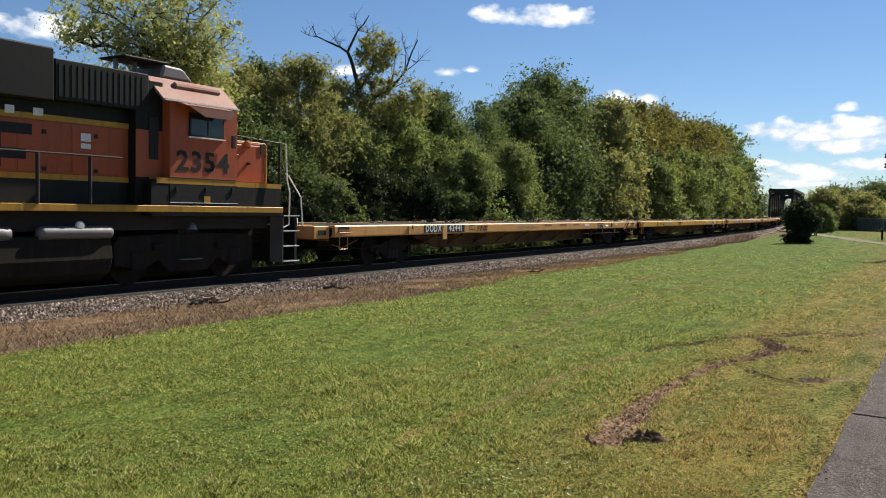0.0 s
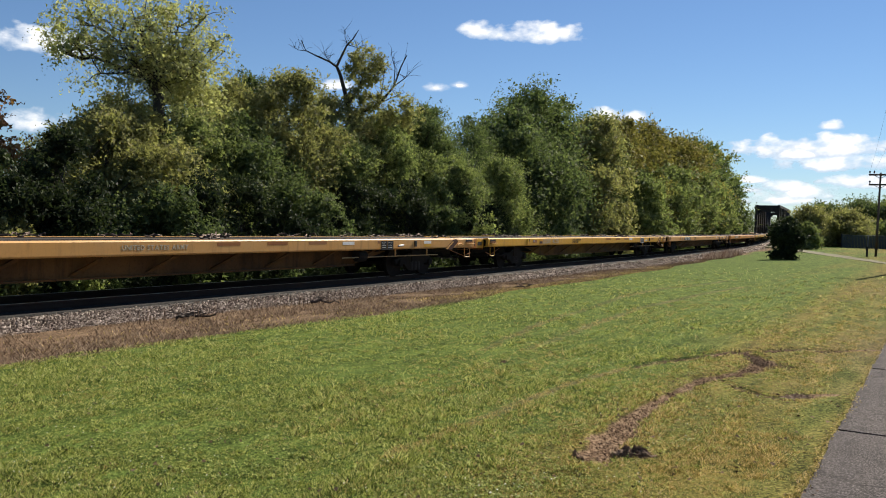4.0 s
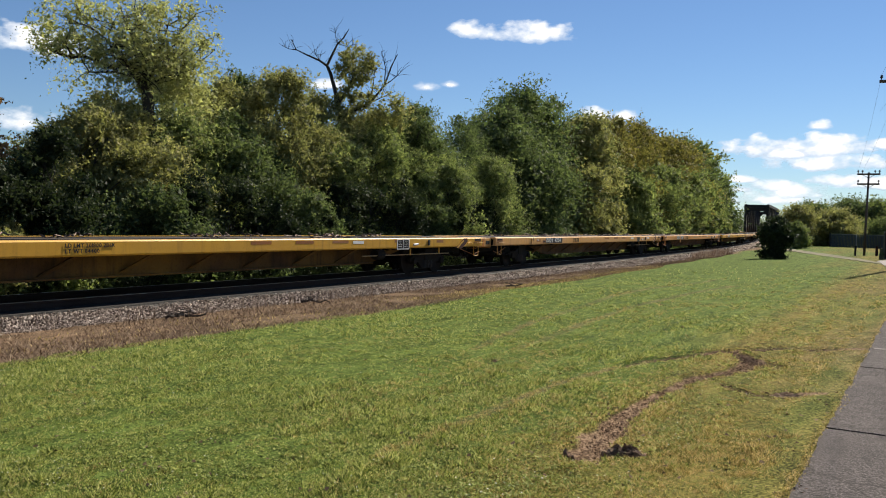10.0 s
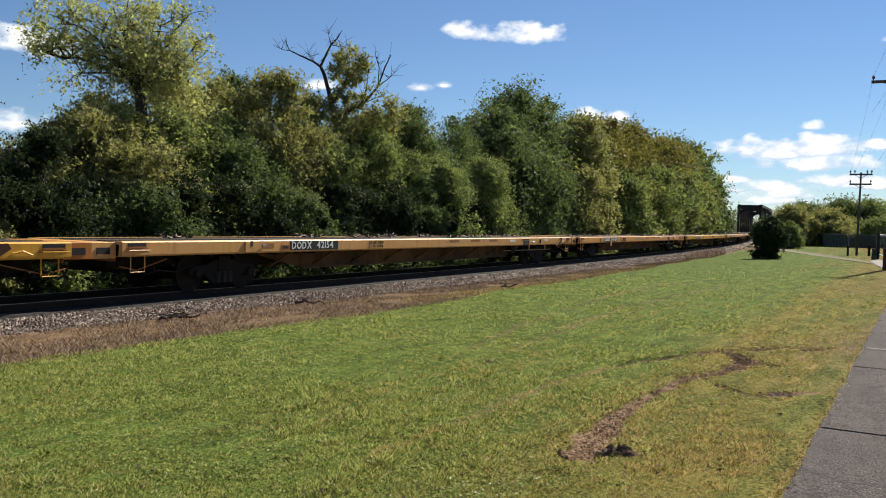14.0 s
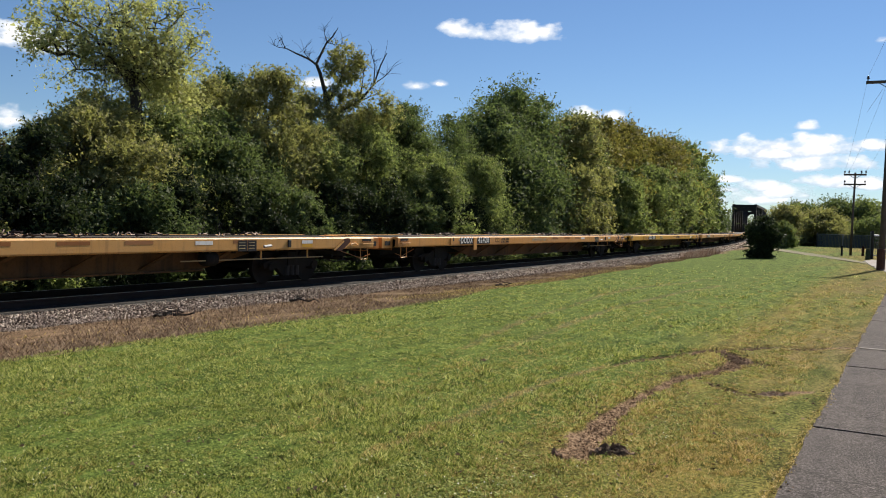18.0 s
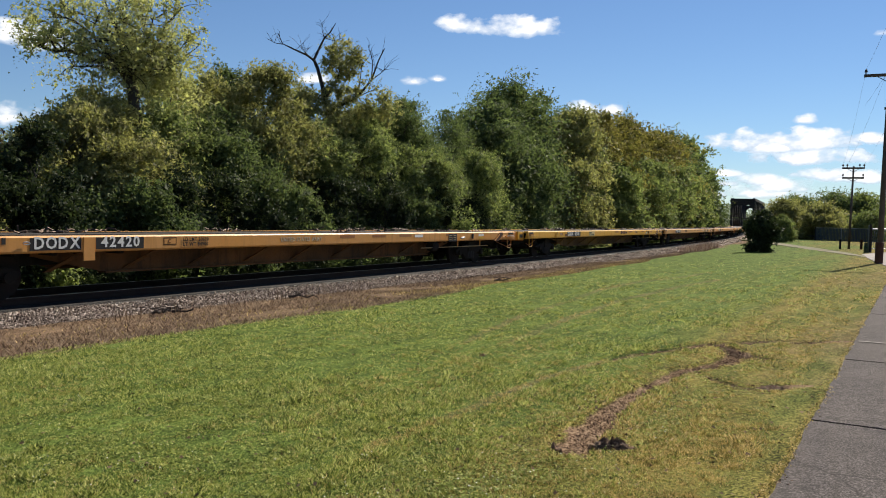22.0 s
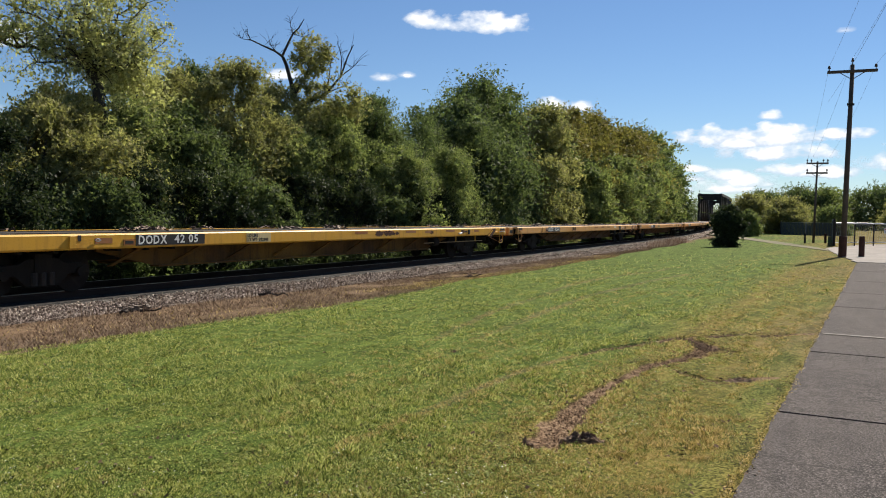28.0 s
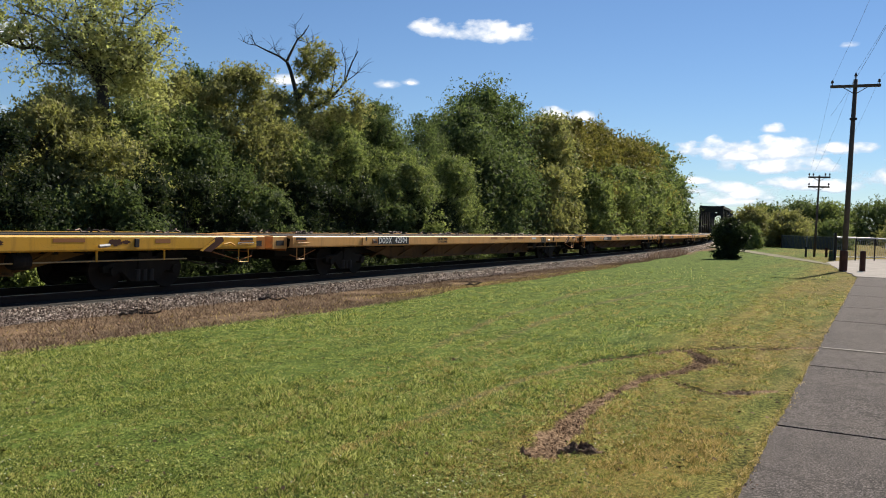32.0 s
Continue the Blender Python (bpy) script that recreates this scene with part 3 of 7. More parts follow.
def blades(name, label, n, seed, dry, material, h0, w0, ymin=3.6, ymax=60.0):
    """Blades of grass, thickest near by, on the lawn only."""
    r = np.random.RandomState(seed)
    per = 9
    ty = 1 / r.uniform(1 / ymax, 1 / ymin, n // per)
    tx = ty * r.uniform(-0.72, 0.80, n // per)
    tall = np.repeat(r.uniform(0.45, 1.5, n // per), per)
    n = len(tall)
    wide = 0.013 * np.maximum(1, np.repeat(ty, per) / 7.0)
    x = np.repeat(tx, per) + r.normal(size=n) * wide
    y = np.repeat(ty, per) + r.normal(size=n) * wide
    s, d = side_of(x, y)
    u, v = path_uv(x, y)
    p = np.repeat(r.uniform(0, 1, n // per), per)
    near_path = 1 - smooth(0.2, 2.3, -v)
    prob = np.clip(0.02 + 0.40 * smooth(9.5, 15.0, d) * (1 - 0.25 * (1 - smooth(6, 12, y))) + 0.38 * near_path + 0.24 * (1 - smooth(0.2, 1.3, -v)) + 0.10 * np.sin(v * 2.9 + 0.5 * wave(x, y, 0.3, 15)) * smooth(7, 10, d) + 0.22 * wave(x, y, 0.9, 31) * smooth(8, 12, d) + 0.75 * rut_depth(x, y, MARKS), 0.03, 0.95)
    keep = (d > grass_edge(s) + 0.3 * wave(x, y, 0.9, 21)) & (r.uniform(0, 1, n) > smooth(14, 42, y)) & ((v < 0.04 * wave(x, y, 8, 77))) & (rut_depth(x, y) < r.uniform(0.1, 0.9, n)) & (wave(x, y, 17, 48) > r.uniform(-1.6, -0.45, n)) & (rut_depth(x, y, MARKS) < r.uniform(0.15, 2.0, n)) & ((p < prob) == dry)
    x, y, tall, vv = x[keep], y[keep], tall[keep], v[keep]
    n = len(x)
    z = turf_z(x, y) - 0.006
    far = np.hypot(x, y)
    h = h0 * tall * r.uniform(0.6, 1.2, n) * (1 + 0.45 * wave(x, y, 1.7, 41)).clip(0.45, 1.6) * (1 + 0.6 * smooth(0.3, 0.8, wave(x, y, 9.5, 43))) * (1 + 0.6 * smooth(0.2, 0.9, wave(x, y, 21, 47))) * (1 + 0.28 * np.sin(vv * 13 + wave(x, y, 0.8, 44)))
    w = w0 * r.uniform(0.7, 1.4, n) * np.maximum(1, far / 10.0)
    a, lean, la = r.uniform(0, 6.283, n), h * r.uniform(0.3, 1.4, n), r.uniform(0, 6.283, n)
    v0 = np.stack([x - w * np.cos(a), y - w * np.sin(a), z], 1)
    v1 = np.stack([x + w * np.cos(a), y + w * np.sin(a), z], 1)
    v2 = np.stack([x + lean * np.cos(la), y + lean * np.sin(la), z + h], 1)
    verts = np.stack([v0, v1, v2], 1).reshape(-1, 3)
    me = raw_mesh(name, verts, np.arange(3 * n).reshape(-1, 3), material)
    return tagged(new(name, me), label, "grass", kind="stuff")


blades("green_grass", "short mown green grass blades on the lawn", 1650000, 51, False, BLADE, 0.019, 0.0042)
blades("dry_grass", "short yellow and straw-coloured grass on the lawn", 1900000, 52, True, BLADE_DRY, 0.017, 0.0042)


def clover(name, label, n, seed):
    """Patches of low broad leaflets in the turf near the path."""
    r = np.random.RandomState(seed)
    y = 1 / r.uniform(1 / 17, 1 / 4.0, n)
    x = y * r.uniform(-0.66, 0.72, n)
    s, d = side_of(x, y)
    u, v = path_uv(x, y)
    patch = wave(x, y, 2.1, 45) + 0.6 * wave(x, y, 5.5, 46)
    keep = (d > 6.8) & (v < -0.12) & (patch > r.uniform(-0.2, 1.6, n)) & (rut_depth(x, y) < 0.25) & (r.uniform(0, 1, n) > 0.75 * (1 - smooth(0.2, 1.6, -v)))
    x, y = x[keep], y[keep]
    n = len(x)
    k = r.uniform(0.004, 0.0095, n) * np.maximum(1, y / 9)
    z = turf_z(x, y) + r.uniform(0.004, 0.03, n)
    a, tilt, ta = r.uniform(0, 6.283, n), r.uniform(0, 0.9, n), r.uniform(0, 6.283, n)
    q = []
    for j in range(4):
        b = a + j * 1.571
        q.append(np.stack([x + k * np.cos(b), y + k * np.sin(b), z + k * tilt * np.cos(b - ta)], 1))
    me = raw_mesh(name, np.stack(q, 1).reshape(-1, 3), np.arange(4 * n).reshape(-1, 4), CLOVER)
    return tagged(new(name, me), label, "clover", kind="stuff")


clover("clover", "bright green clover leaves in patches in the lawn", 330000, 54)


def flowers(name, label, n, seed):
    """Pale clover heads scattered in the turf, with leaf glints put in as colour."""
    r = np.random.RandomState(seed)
    y = 1 / r.uniform(1 / 26, 1 / 4.5, n)
    x = y * r.uniform(-0.62, 0.6, n)
    s, d = side_of(x, y)
    u, v = path_uv(x, y)
    keep = (d > 6.6) & (v < -0.8) & (rut_depth(x, y) < 0.1) & (wave(x, y, 0.9, 49) > r.uniform(-0.9, 0.7, n))
    x, y = x[keep], y[keep]
    n = len(x)
    k = r.uniform(0.0035, 0.0075, n) * np.maximum(1, y / 11)
    z = turf_z(x, y) + r.uniform(0.022, 0.042, n)
    a = r.uniform(0, 6.283, n)
    q = [np.stack([x + k * np.cos(a + j * 1.571), y + k * np.sin(a + j * 1.571), z + k * (0.5 if j % 2 else -0.3)], 1) for j in range(4)]
    return tagged(new(name, raw_mesh(name, np.stack(q, 1).reshape(-1, 3), np.arange(4 * n).reshape(-1, 4), FLOWER_GLINT)), label, "flowers", kind="stuff")


flowers("clover_flowers", "tiny pale clover heads and painted leaf glints over the lawn", 1500, 55)


# ---- pavement ----
def build_path():
    walkway = thing("pavement", "grey weathered asphalt path with cracks across it", "path", kind="structure")
    cuts = (-14.0, -9.0, -4.6, -1.0, 2.38, 6.03, 12.1, 15.6, 19.85, 25.0, 31.3)
    for a, b in zip(cuts, cuts[1:]):
        n = max(3, int((b - a) / 0.09))
        g = Geo()
        us = np.linspace(a + 0.026, b - 0.026, n)
        edge = 0.012 * wave(us, us * 0, 4, 61) + 0.01 * wave(us, us * 0, 25, 62)
        rows = []
        for side in (0, 1):
            for u, e in zip(us, edge):
                vv = e if side == 0 else 3.0
                rows.append((PATH_O[0] + u * PATH_E[0] + vv * PATH_E[1], PATH_O[1] + u * PATH_E[1] - vv * PATH_E[0]))
        top = [(x, y, 0.022 + 0.004 * math.sin(x * 3 + y)) for x, y in rows]
        low = [(x, y, -0.12) for x, y in rows]
        f = [(j, j + 1, n + j + 1, n + j) for j in range(n - 1)]
        f += [(j, 2 * n + j, 2 * n + j + 1, j + 1) for j in range(n - 1)]
        f += [(n + j, n + j + 1, 3 * n + j + 1, 3 * n + j) for j in range(n - 1)]
        f += [(0, n, 3 * n, 2 * n), (n - 1, 3 * n - 1, 4 * n - 1, 2 * n - 1)]
        part("slab", g.add(top + low, f), ASPHALT, walkway)
    # a pale sealed seam across the path
    seam = Geo()
    pts = []
    for k in range(25):
        vv = 0.05 + k / 24 * 2.9
        uu = 7.84 + 0.05 * math.sin(vv * 1.3) - 0.06 * vv
        pts.append((PATH_O[0] + uu * PATH_E[0] + vv * PATH_E[1], PATH_O[1] + uu * PATH_E[1] - vv * PATH_E[0]))
    v = [(x + q * PATH_E[0], y + q * PATH_E[1], 0.031) for q in (-0.04, 0.04) for x, y in pts]
    part("seam", seam.add(v, [(k, k + 1, 26 + k, 25 + k) for k in range(24)]), LOT, walkway, "pale sealed seam across the path")
    return walkway


build_path()


def fringe(name, label, n, seed, material):
    """Crumbs, straw and leaves lying ragged along the path's edge."""
    r = np.random.RandomState(seed)
    u = 1 / r.uniform(1 / 30, 1 / 1.5, n) - 2.2
    v = r.normal(size=n) * 0.02 - 0.015 + 0.03 * wave(u, u * 0, 5, seed)
    x, y = PATH_O[0] + u * PATH_E[0] + v * PATH_E[1], PATH_O[1] + u * PATH_E[1] - v * PATH_E[0]
    z = np.where(v > 0, 0.034, 0.022) + r.uniform(0, 0.012, n)
    k, a = r.uniform(0.003, 0.010, n) * np.maximum(1, y / 9), r.uniform(0, 6.283, n)
    dz = r.uniform(-0.006, 0.012, (n, 3))
    q = [np.stack([x + k * np.cos(a + j * 2.1), y + k * np.sin(a + j * 2.1) * 0.6, z + dz[:, j]], 1) for j in range(3)]
    return tagged(new(name, raw_mesh(name, np.stack(q, 1).reshape(-1, 3), np.arange(3 * n).reshape(-1, 3), material)), label, "litter", kind="stuff")


fringe("edge_litter", "straw and dead leaves along the path's edge", 2400, 64, BLADE_DRY)
fringe("edge_soil", "dark crumbs of soil along the path's edge", 160, 65, CLOD)


def flat_patch(name, label, outline, z, material, category):
    """A thin sheet of made ground with a ragged edge."""
    pts = []
    for (ax, ay), (bx, by) in zip(outline, outline[1:] + outline[:1]):
        m = max(2, int(math.hypot(bx - ax, by - ay) / 0.5))
        for k in range(m):
            t = k / m
            x, y = ax + t * (bx - ax), ay + t * (by - ay)
            pts.append((x + 0.12 * float(wave(x, y, 3, 71)), y + 0.12 * float(wave(x, y, 3, 72))))
    g = Geo().prism(pts, "z", z - 0.1, z)
    ob = new(name, g.mesh(name, material))
    return tagged(ob, label, category, kind="structure")


flat_patch("road", "pale worn concrete road crossing behind the poles", [(17.4, 32.2), (21.6, 42.4), (24.4, 48.6), (31.5, 57.5), (62, 72), (80, 60), (50, 30), (22.2, 30.0)], 0.03, LOT, "road")
flat_patch("dirt_track", "sandy track worn into the far lawn", [(22.3, 43.9), (23.6, 50.8), (24.9, 57.5), (28.6, 75), (31.2, 88), (32.4, 88), (30.2, 75), (26.6, 58.5), (24.9, 51.5), (23.3, 45.9)], 0.02, SANDY, "track")


# ---- railway ----
def sweep(outline, s0, s1, step):
    """An outline of (d, z) swept along the track."""
    ss = np.arange(s0, s1 + 1e-6, step)
    n = len(outline)
    v = []
    for s in ss:
        for d, z in outline:
            x, y, h = track(s, d)
            v.append((float(x), float(y), z))
    m = len(ss)
    f = [(j * n + k, j * n + (k + 1) % n, (j + 1) * n + (k + 1) % n, (j + 1) * n + k) for j in range(m - 1) for k in range(n)]
    f += [tuple(range(n)), tuple(range((m - 1) * n, m * n))]
    return Geo().add(v, f)


BED_TOP = RAIL - 0.16


def build_track():
    railway = thing("railway_track", "railway track on grey crushed stone ballast", "railway", kind="structure")
    bed = [(-2.9, -0.8), (-2.7, -0.52), (-1.8, BED_TOP), (1.45, BED_TOP - 0.02), (2.2, -0.515), (2.4, -0.8)]
    part("ballast_bed", sweep(bed, -70, 420, 1.0), GRAVEL, railway, "bed of grey crushed stone")
    # dark sheet out to the cars' sides, standing in for their shade
    part("oily_ballast", sweep([(-1.5, BED_TOP - 0.05), (-1.45, BED_TOP + 0.012), (1.40, BED_TOP + 0.012), (1.46, BED_TOP - 0.05)], -70, 420, 1.0), BEDSHADE, railway, "dirty ballast blackened to stand in for the train's shade")
    for side in (-1, 1):
        c = side * (GAUGE / 2 + 0.035)
        prof = [(c - 0.07, RAIL - 0.17), (c + 0.07, RAIL - 0.17), (c + 0.07, RAIL - 0.155), (c + 0.012, RAIL - 0.13), (c + 0.012, RAIL - 0.045), (c + 0.036, RAIL - 0.035),
                (c + 0.036, RAIL - 0.006), (c - 0.036, RAIL - 0.006), (c - 0.036, RAIL - 0.035), (c - 0.012, RAIL - 0.045), (c - 0.012, RAIL - 0.13), (c - 0.07, RAIL - 0.155)]
        rail = part("rail", sweep(prof, -70, 420, 1.0), RAILSTEEL, railway, "rusty steel rail")
        top = [(c - 0.03, RAIL - 0.005), (c + 0.03, RAIL - 0.005), (c + 0.03, RAIL), (c - 0.03, RAIL)]
        part("rail_head", sweep(top, -70, 420, 1.0), RAILTOP, rail, "polished running surface")
    tie = Geo().box(-0.115, 0.115, -1.3, 1.3, -0.17, 0.0).mesh("tie", TIEWOOD, 0.012)
    r = random.Random(4)
    for i in range(190):
        ob = new("tie", tie)
        ob.parent = railway
        ob.matrix_basis = track_pose(-31 + i * 0.54 + r.uniform(-0.02, 0.02), RAIL - 0.172) @ pose(0, r.uniform(-0.03, 0.03), 0, 0, 0, r.uniform(-0.8, 0.8))
    return railway


build_track()


def stones(name, n, s0, s1, seed, size):
    r = np.random.RandomState(seed)
    a, b = 1 / (s0 + 45.0), 1 / (s1 + 45.0)
    s = 1 / r.uniform(b, a, n) - 45.0
    d = 1.46 + (0.85 + 0.75 * smooth(2, 28, s)) * r.uniform(0, 1, n) ** 0.85 + r.uniform(0, 1, n) * 0.16 * (1 + wave(s, s * 0, 0.8, 91))
    x, y, h = track(s, d)
    z = np.interp(d, [1.45, 2.2, 3.2], [BED_TOP - 0.02, -0.50, -0.5]) + r.uniform(-0.012, 0.022, n)
    thin = (d > 2.25) & (r.uniform(0, 1, n) < 0.6)
    far = np.hypot(x, y)
    k = size * r.uniform(0.55, 1.35, n) * np.maximum(1, far / 24.0) * np.where(thin, 0.6, 1)
    base = np.array([(1, 0, 0), (-1, 0, 0), (0, 1, 0), (0, -1, 0), (0, 0, 1), (0, 0, -1)], dtype=float)
    v = base[None] * r.uniform(0.6, 1.3, (n, 6, 1)) * np.stack([r.uniform(0.7, 1.4, n), r.uniform(0.7, 1.3, n), r.uniform(0.5, 0.9, n)], 1)[:, None, :]
    v += r.uniform(-0.25, 0.25, (n, 6, 3))
    q = r.normal(size=(n, 4))
    q /= np.linalg.norm(q, axis=1, keepdims=True)
    w0, x0, y0, z0 = q.T
    rot = np.stack([1 - 2 * (y0 * y0 + z0 * z0), 2 * (x0 * y0 - z0 * w0), 2 * (x0 * z0 + y0 * w0), 2 * (x0 * y0 + z0 * w0), 1 - 2 * (x0 * x0 + z0 * z0), 2 * (y0 * z0 - x0 * w0),
                    2 * (x0 * z0 - y0 * w0), 2 * (y0 * z0 + x0 * w0), 1 - 2 * (x0 * x0 + y0 * y0)], 1).reshape(n, 3, 3)
    v = np.einsum("nij,nkj->nki", rot, v) * k[:, None, None] + np.stack([x, y, z], 1)[:, None, :]
    tri = np.array([(0, 2, 4), (2, 1, 4), (1, 3, 4), (3, 0, 4), (2, 0, 5), (1, 2, 5), (3, 1, 5), (0, 3, 5)])
    f = (np.arange(n)[:, None, None] * 6 + tri[None]).reshape(-1, 3)
    return tagged(new(name, raw_mesh(name, v.reshape(-1, 3), f, STONE)), "grey and pale crushed ballast stones beside the track", "gravel", kind="stuff")


stones("ballast_stones", 62000, -24, 150, 14, 0.0235)


def clods(name, label, n, seed, lines, spread, size, material, category="soil"):
    """Crumbs of earth thrown up along the ruts."""
    r = np.random.RandomState(seed)
    segs = [(a, b) for line in lines for a, b in zip(line, line[1:])]
    ln = np.array([math.hypot(b[0] - a[0], b[1] - a[1]) * (0.05 + 0.3 * (a[2] + b[2])) for a, b in segs])
    pick = r.choice(len(segs), n, p=ln / ln.sum())
    A, B = np.array([q[0] for q in segs])[pick], np.array([q[1] for q in segs])[pick]
    t = r.uniform(0, 1, (n, 1))
    c = A + (B - A) * t
    x = c[:, 0] + r.normal(size=n) * c[:, 2] * spread
    y = c[:, 1] + r.normal(size=n) * c[:, 2] * spread
    z = ground_z(x, y) - 0.035 * rut_depth(x, y) + 0.004
    k = size * r.uniform(0.3, 1.5, n) ** 2
    base = np.array([(1, 0, 0), (-1, 0, 0), (0, 1, 0), (0, -1, 0), (0, 0, 1), (0, 0, -1)], dtype=float)
    v = (base[None] * r.uniform(0.5, 1.4, (n, 6, 1)) + r.uniform(-0.3, 0.3, (n, 6, 3))) * k[:, None, None] + np.stack([x, y, z], 1)[:, None, :]
    tri = np.array([(0, 2, 4), (2, 1, 4), (1, 3, 4), (3, 0, 4), (2, 0, 5), (1, 2, 5), (3, 1, 5), (0, 3, 5)])
    f = (np.arange(n)[:, None, None] * 6 + tri[None]).reshape(-1, 3)
    return tagged(new(name, raw_mesh(name, v.reshape(-1, 3), f, material)), label, category, kind="stuff")


clods("soil_crumbs", "crumbs of brown earth in the wheel ruts", 6500, 33, RUTS, 0.8, 0.0042, SOILCRUMB)
clods("dark_clods", "dark clods of turf and earth along the ruts' edges", 900, 34, RUTS, 1.2, 0.0065, CLOD)


# clods packed along the narrow ruts to draw their shaded edges as dark lines
clods("rut_edge_clods", "clods of earth standing in for the narrow ruts' shaded edges", 5200, 35, RUTS[1:4], 0.45, 0.0062, CLOD)


def turf_clump(name, label, x, y, w, h, seed):
    """A torn-up lump of turf: lumpy earth with grass roots."""
    n, m = 22, 9
    v = [(0, 0, h * 0.9)]
    ox = seed * 13.7
    for i in range(1, m + 1):
        for j in range(n):
            t, a = i / m, j / n * 6.283
            x0, y0 = math.cos(a) * t * w * (1 + 0.25 * math.sin(3 * a + ox)), math.sin(a) * t * w * 0.6 * (1 + 0.3 * math.cos(2 * a + ox))
            lump = float(wave((x0 + ox) * 1.0, y0 * 1.0, 38, seed)) * 0.5 + float(wave(x0 + ox, y0, 95, seed + 7)) * 0.3
            v.append((x0, y0, h * (1 - t * t) * (0.55 + 0.75 * lump) - (0.03 if i == m else 0)))
    f = [(0, 1 + j, 1 + (j + 1) % n) for j in range(n)]
    f += [(1 + (i - 1) * n + j, 1 + i * n + j, 1 + i * n + (j + 1) % n, 1 + (i - 1) * n + (j + 1) % n) for i in range(1, m) for j in range(n)]
    g = Geo().add(v, f)
    ob = new(name, g.mesh(name, EARTH))
    ob.location = (x, y, float(ground_z(np.array([x]), np.array([y]))[0]) - 0.01)
    return tagged(ob, label, "turf clump", "torn turf")


turf_clump("turf_clump", "dark torn-up lump of turf and earth on the lawn", 1.24, 5.9, 0.17, 0.10, 1)
turf_clump("turf_clump", "small dark lump of turf beside the rut", 0.82, 5.84, 0.05, 0.06, 2)
turf_clump("turf_clump", "dark torn-up turf with a pale stone on the lawn", 3.28, 8.17, 0.18, 0.055, 3)
turf_clump("turf_clump", "small dark lump of turf on the lawn", 0.50, 9.71, 0.04, 0.05, 4)
turf_clump("turf_clump", "small dark lump of turf on the lawn", 4.35, 11.77, 0.04, 0.05, 5)
turf_clump("turf_clump", "small dark lump of turf on the lawn", 3.7, 13.5, 0.06, 0.05, 6)


def litter(name, label, n, seed):
    """Fallen leaves scattered over the lawn."""
    r = np.random.RandomState(seed)
    y = 1 / r.uniform(1 / 30, 1 / 4.2, n)
    x = y * r.uniform(-0.6, 0.75, n)
    s, d = side_of(x, y)
    u, v = path_uv(x, y)
    near = np.exp(-np.abs(v) * 3)
    keep = (d > 5.5) & (r.uniform(0, 1, n) < 0.3 + near) & (v < 0.1)
    x, y = x[keep], y[keep]
    n = len(x)
    z = ground_z(x, y) + 0.025
    a, k = r.uniform(0, 6.283, n), r.uniform(0.008, 0.022, n) * np.maximum(1, y / 12)
    dz = r.uniform(-0.012, 0.012, (n, 4))
    q = [np.stack([x + k * np.cos(a + j * 1.571), y + k * np.sin(a + j * 1.571) * 0.8, z + dz[:, j]], 1) for j in range(4)]
    me = raw_mesh(name, np.stack(q, 1).reshape(-1, 3), np.arange(4 * n).reshape(-1, 4), CLOD)
    return tagged(new(name, me), label, "leaves", kind="stuff")


litter("fallen_leaves", "small dark fallen leaves scattered on the lawn", 1500, 36)


def fallen_branch(name, label, x, y, ln, turn, seed):
    r = np.random.RandomState(seed)
    g = Geo()
    pts = [(t * ln - ln / 2, r.normal() * 0.03, 0.03 + abs(r.normal()) * 0.03) for t in np.linspace(0, 1, 7)]
    g.tube(pts, [0.03, 0.034, 0.03, 0.026, 0.02, 0.016, 0.01], 6)
    for k in range(4):
        p = Vector(pts[r.randint(1, 6)])
        g.tube([p, p + Vector((r.normal() * 0.12, r.normal() * 0.08, 0.06)), p + Vector((r.normal() * 0.22, r.normal() * 0.12, 0.09))], [0.018, 0.012, 0.006], 5)
    ob = new(name, g.mesh(name, DEADWOOD))
    ob.matrix_basis = Matrix.Translation((x, y, float(ground_z(np.array([x]), np.array([y]))[0]))) @ Matrix.Rotation(radians(turn), 4, "Z")
    return tagged(ob, label, "branch", "fallen branches")


fallen_branch("fallen_branch", "dark fallen branch at the ballast's edge", -3.4, 20.6, 0.7, 8, 1)
fallen_branch("fallen_branch", "dark broken stick at the ballast's edge", -5.6, 16.75, 0.35, 20, 2)
fallen_branch("fallen_branch", "thin dark stick beside the ballast", -5.35, 17.0, 0.6, 2, 3)
fallen_branch("fallen_branch", "small dark stick beside the ballast", 1.9, 26.4, 0.5, 10, 4)


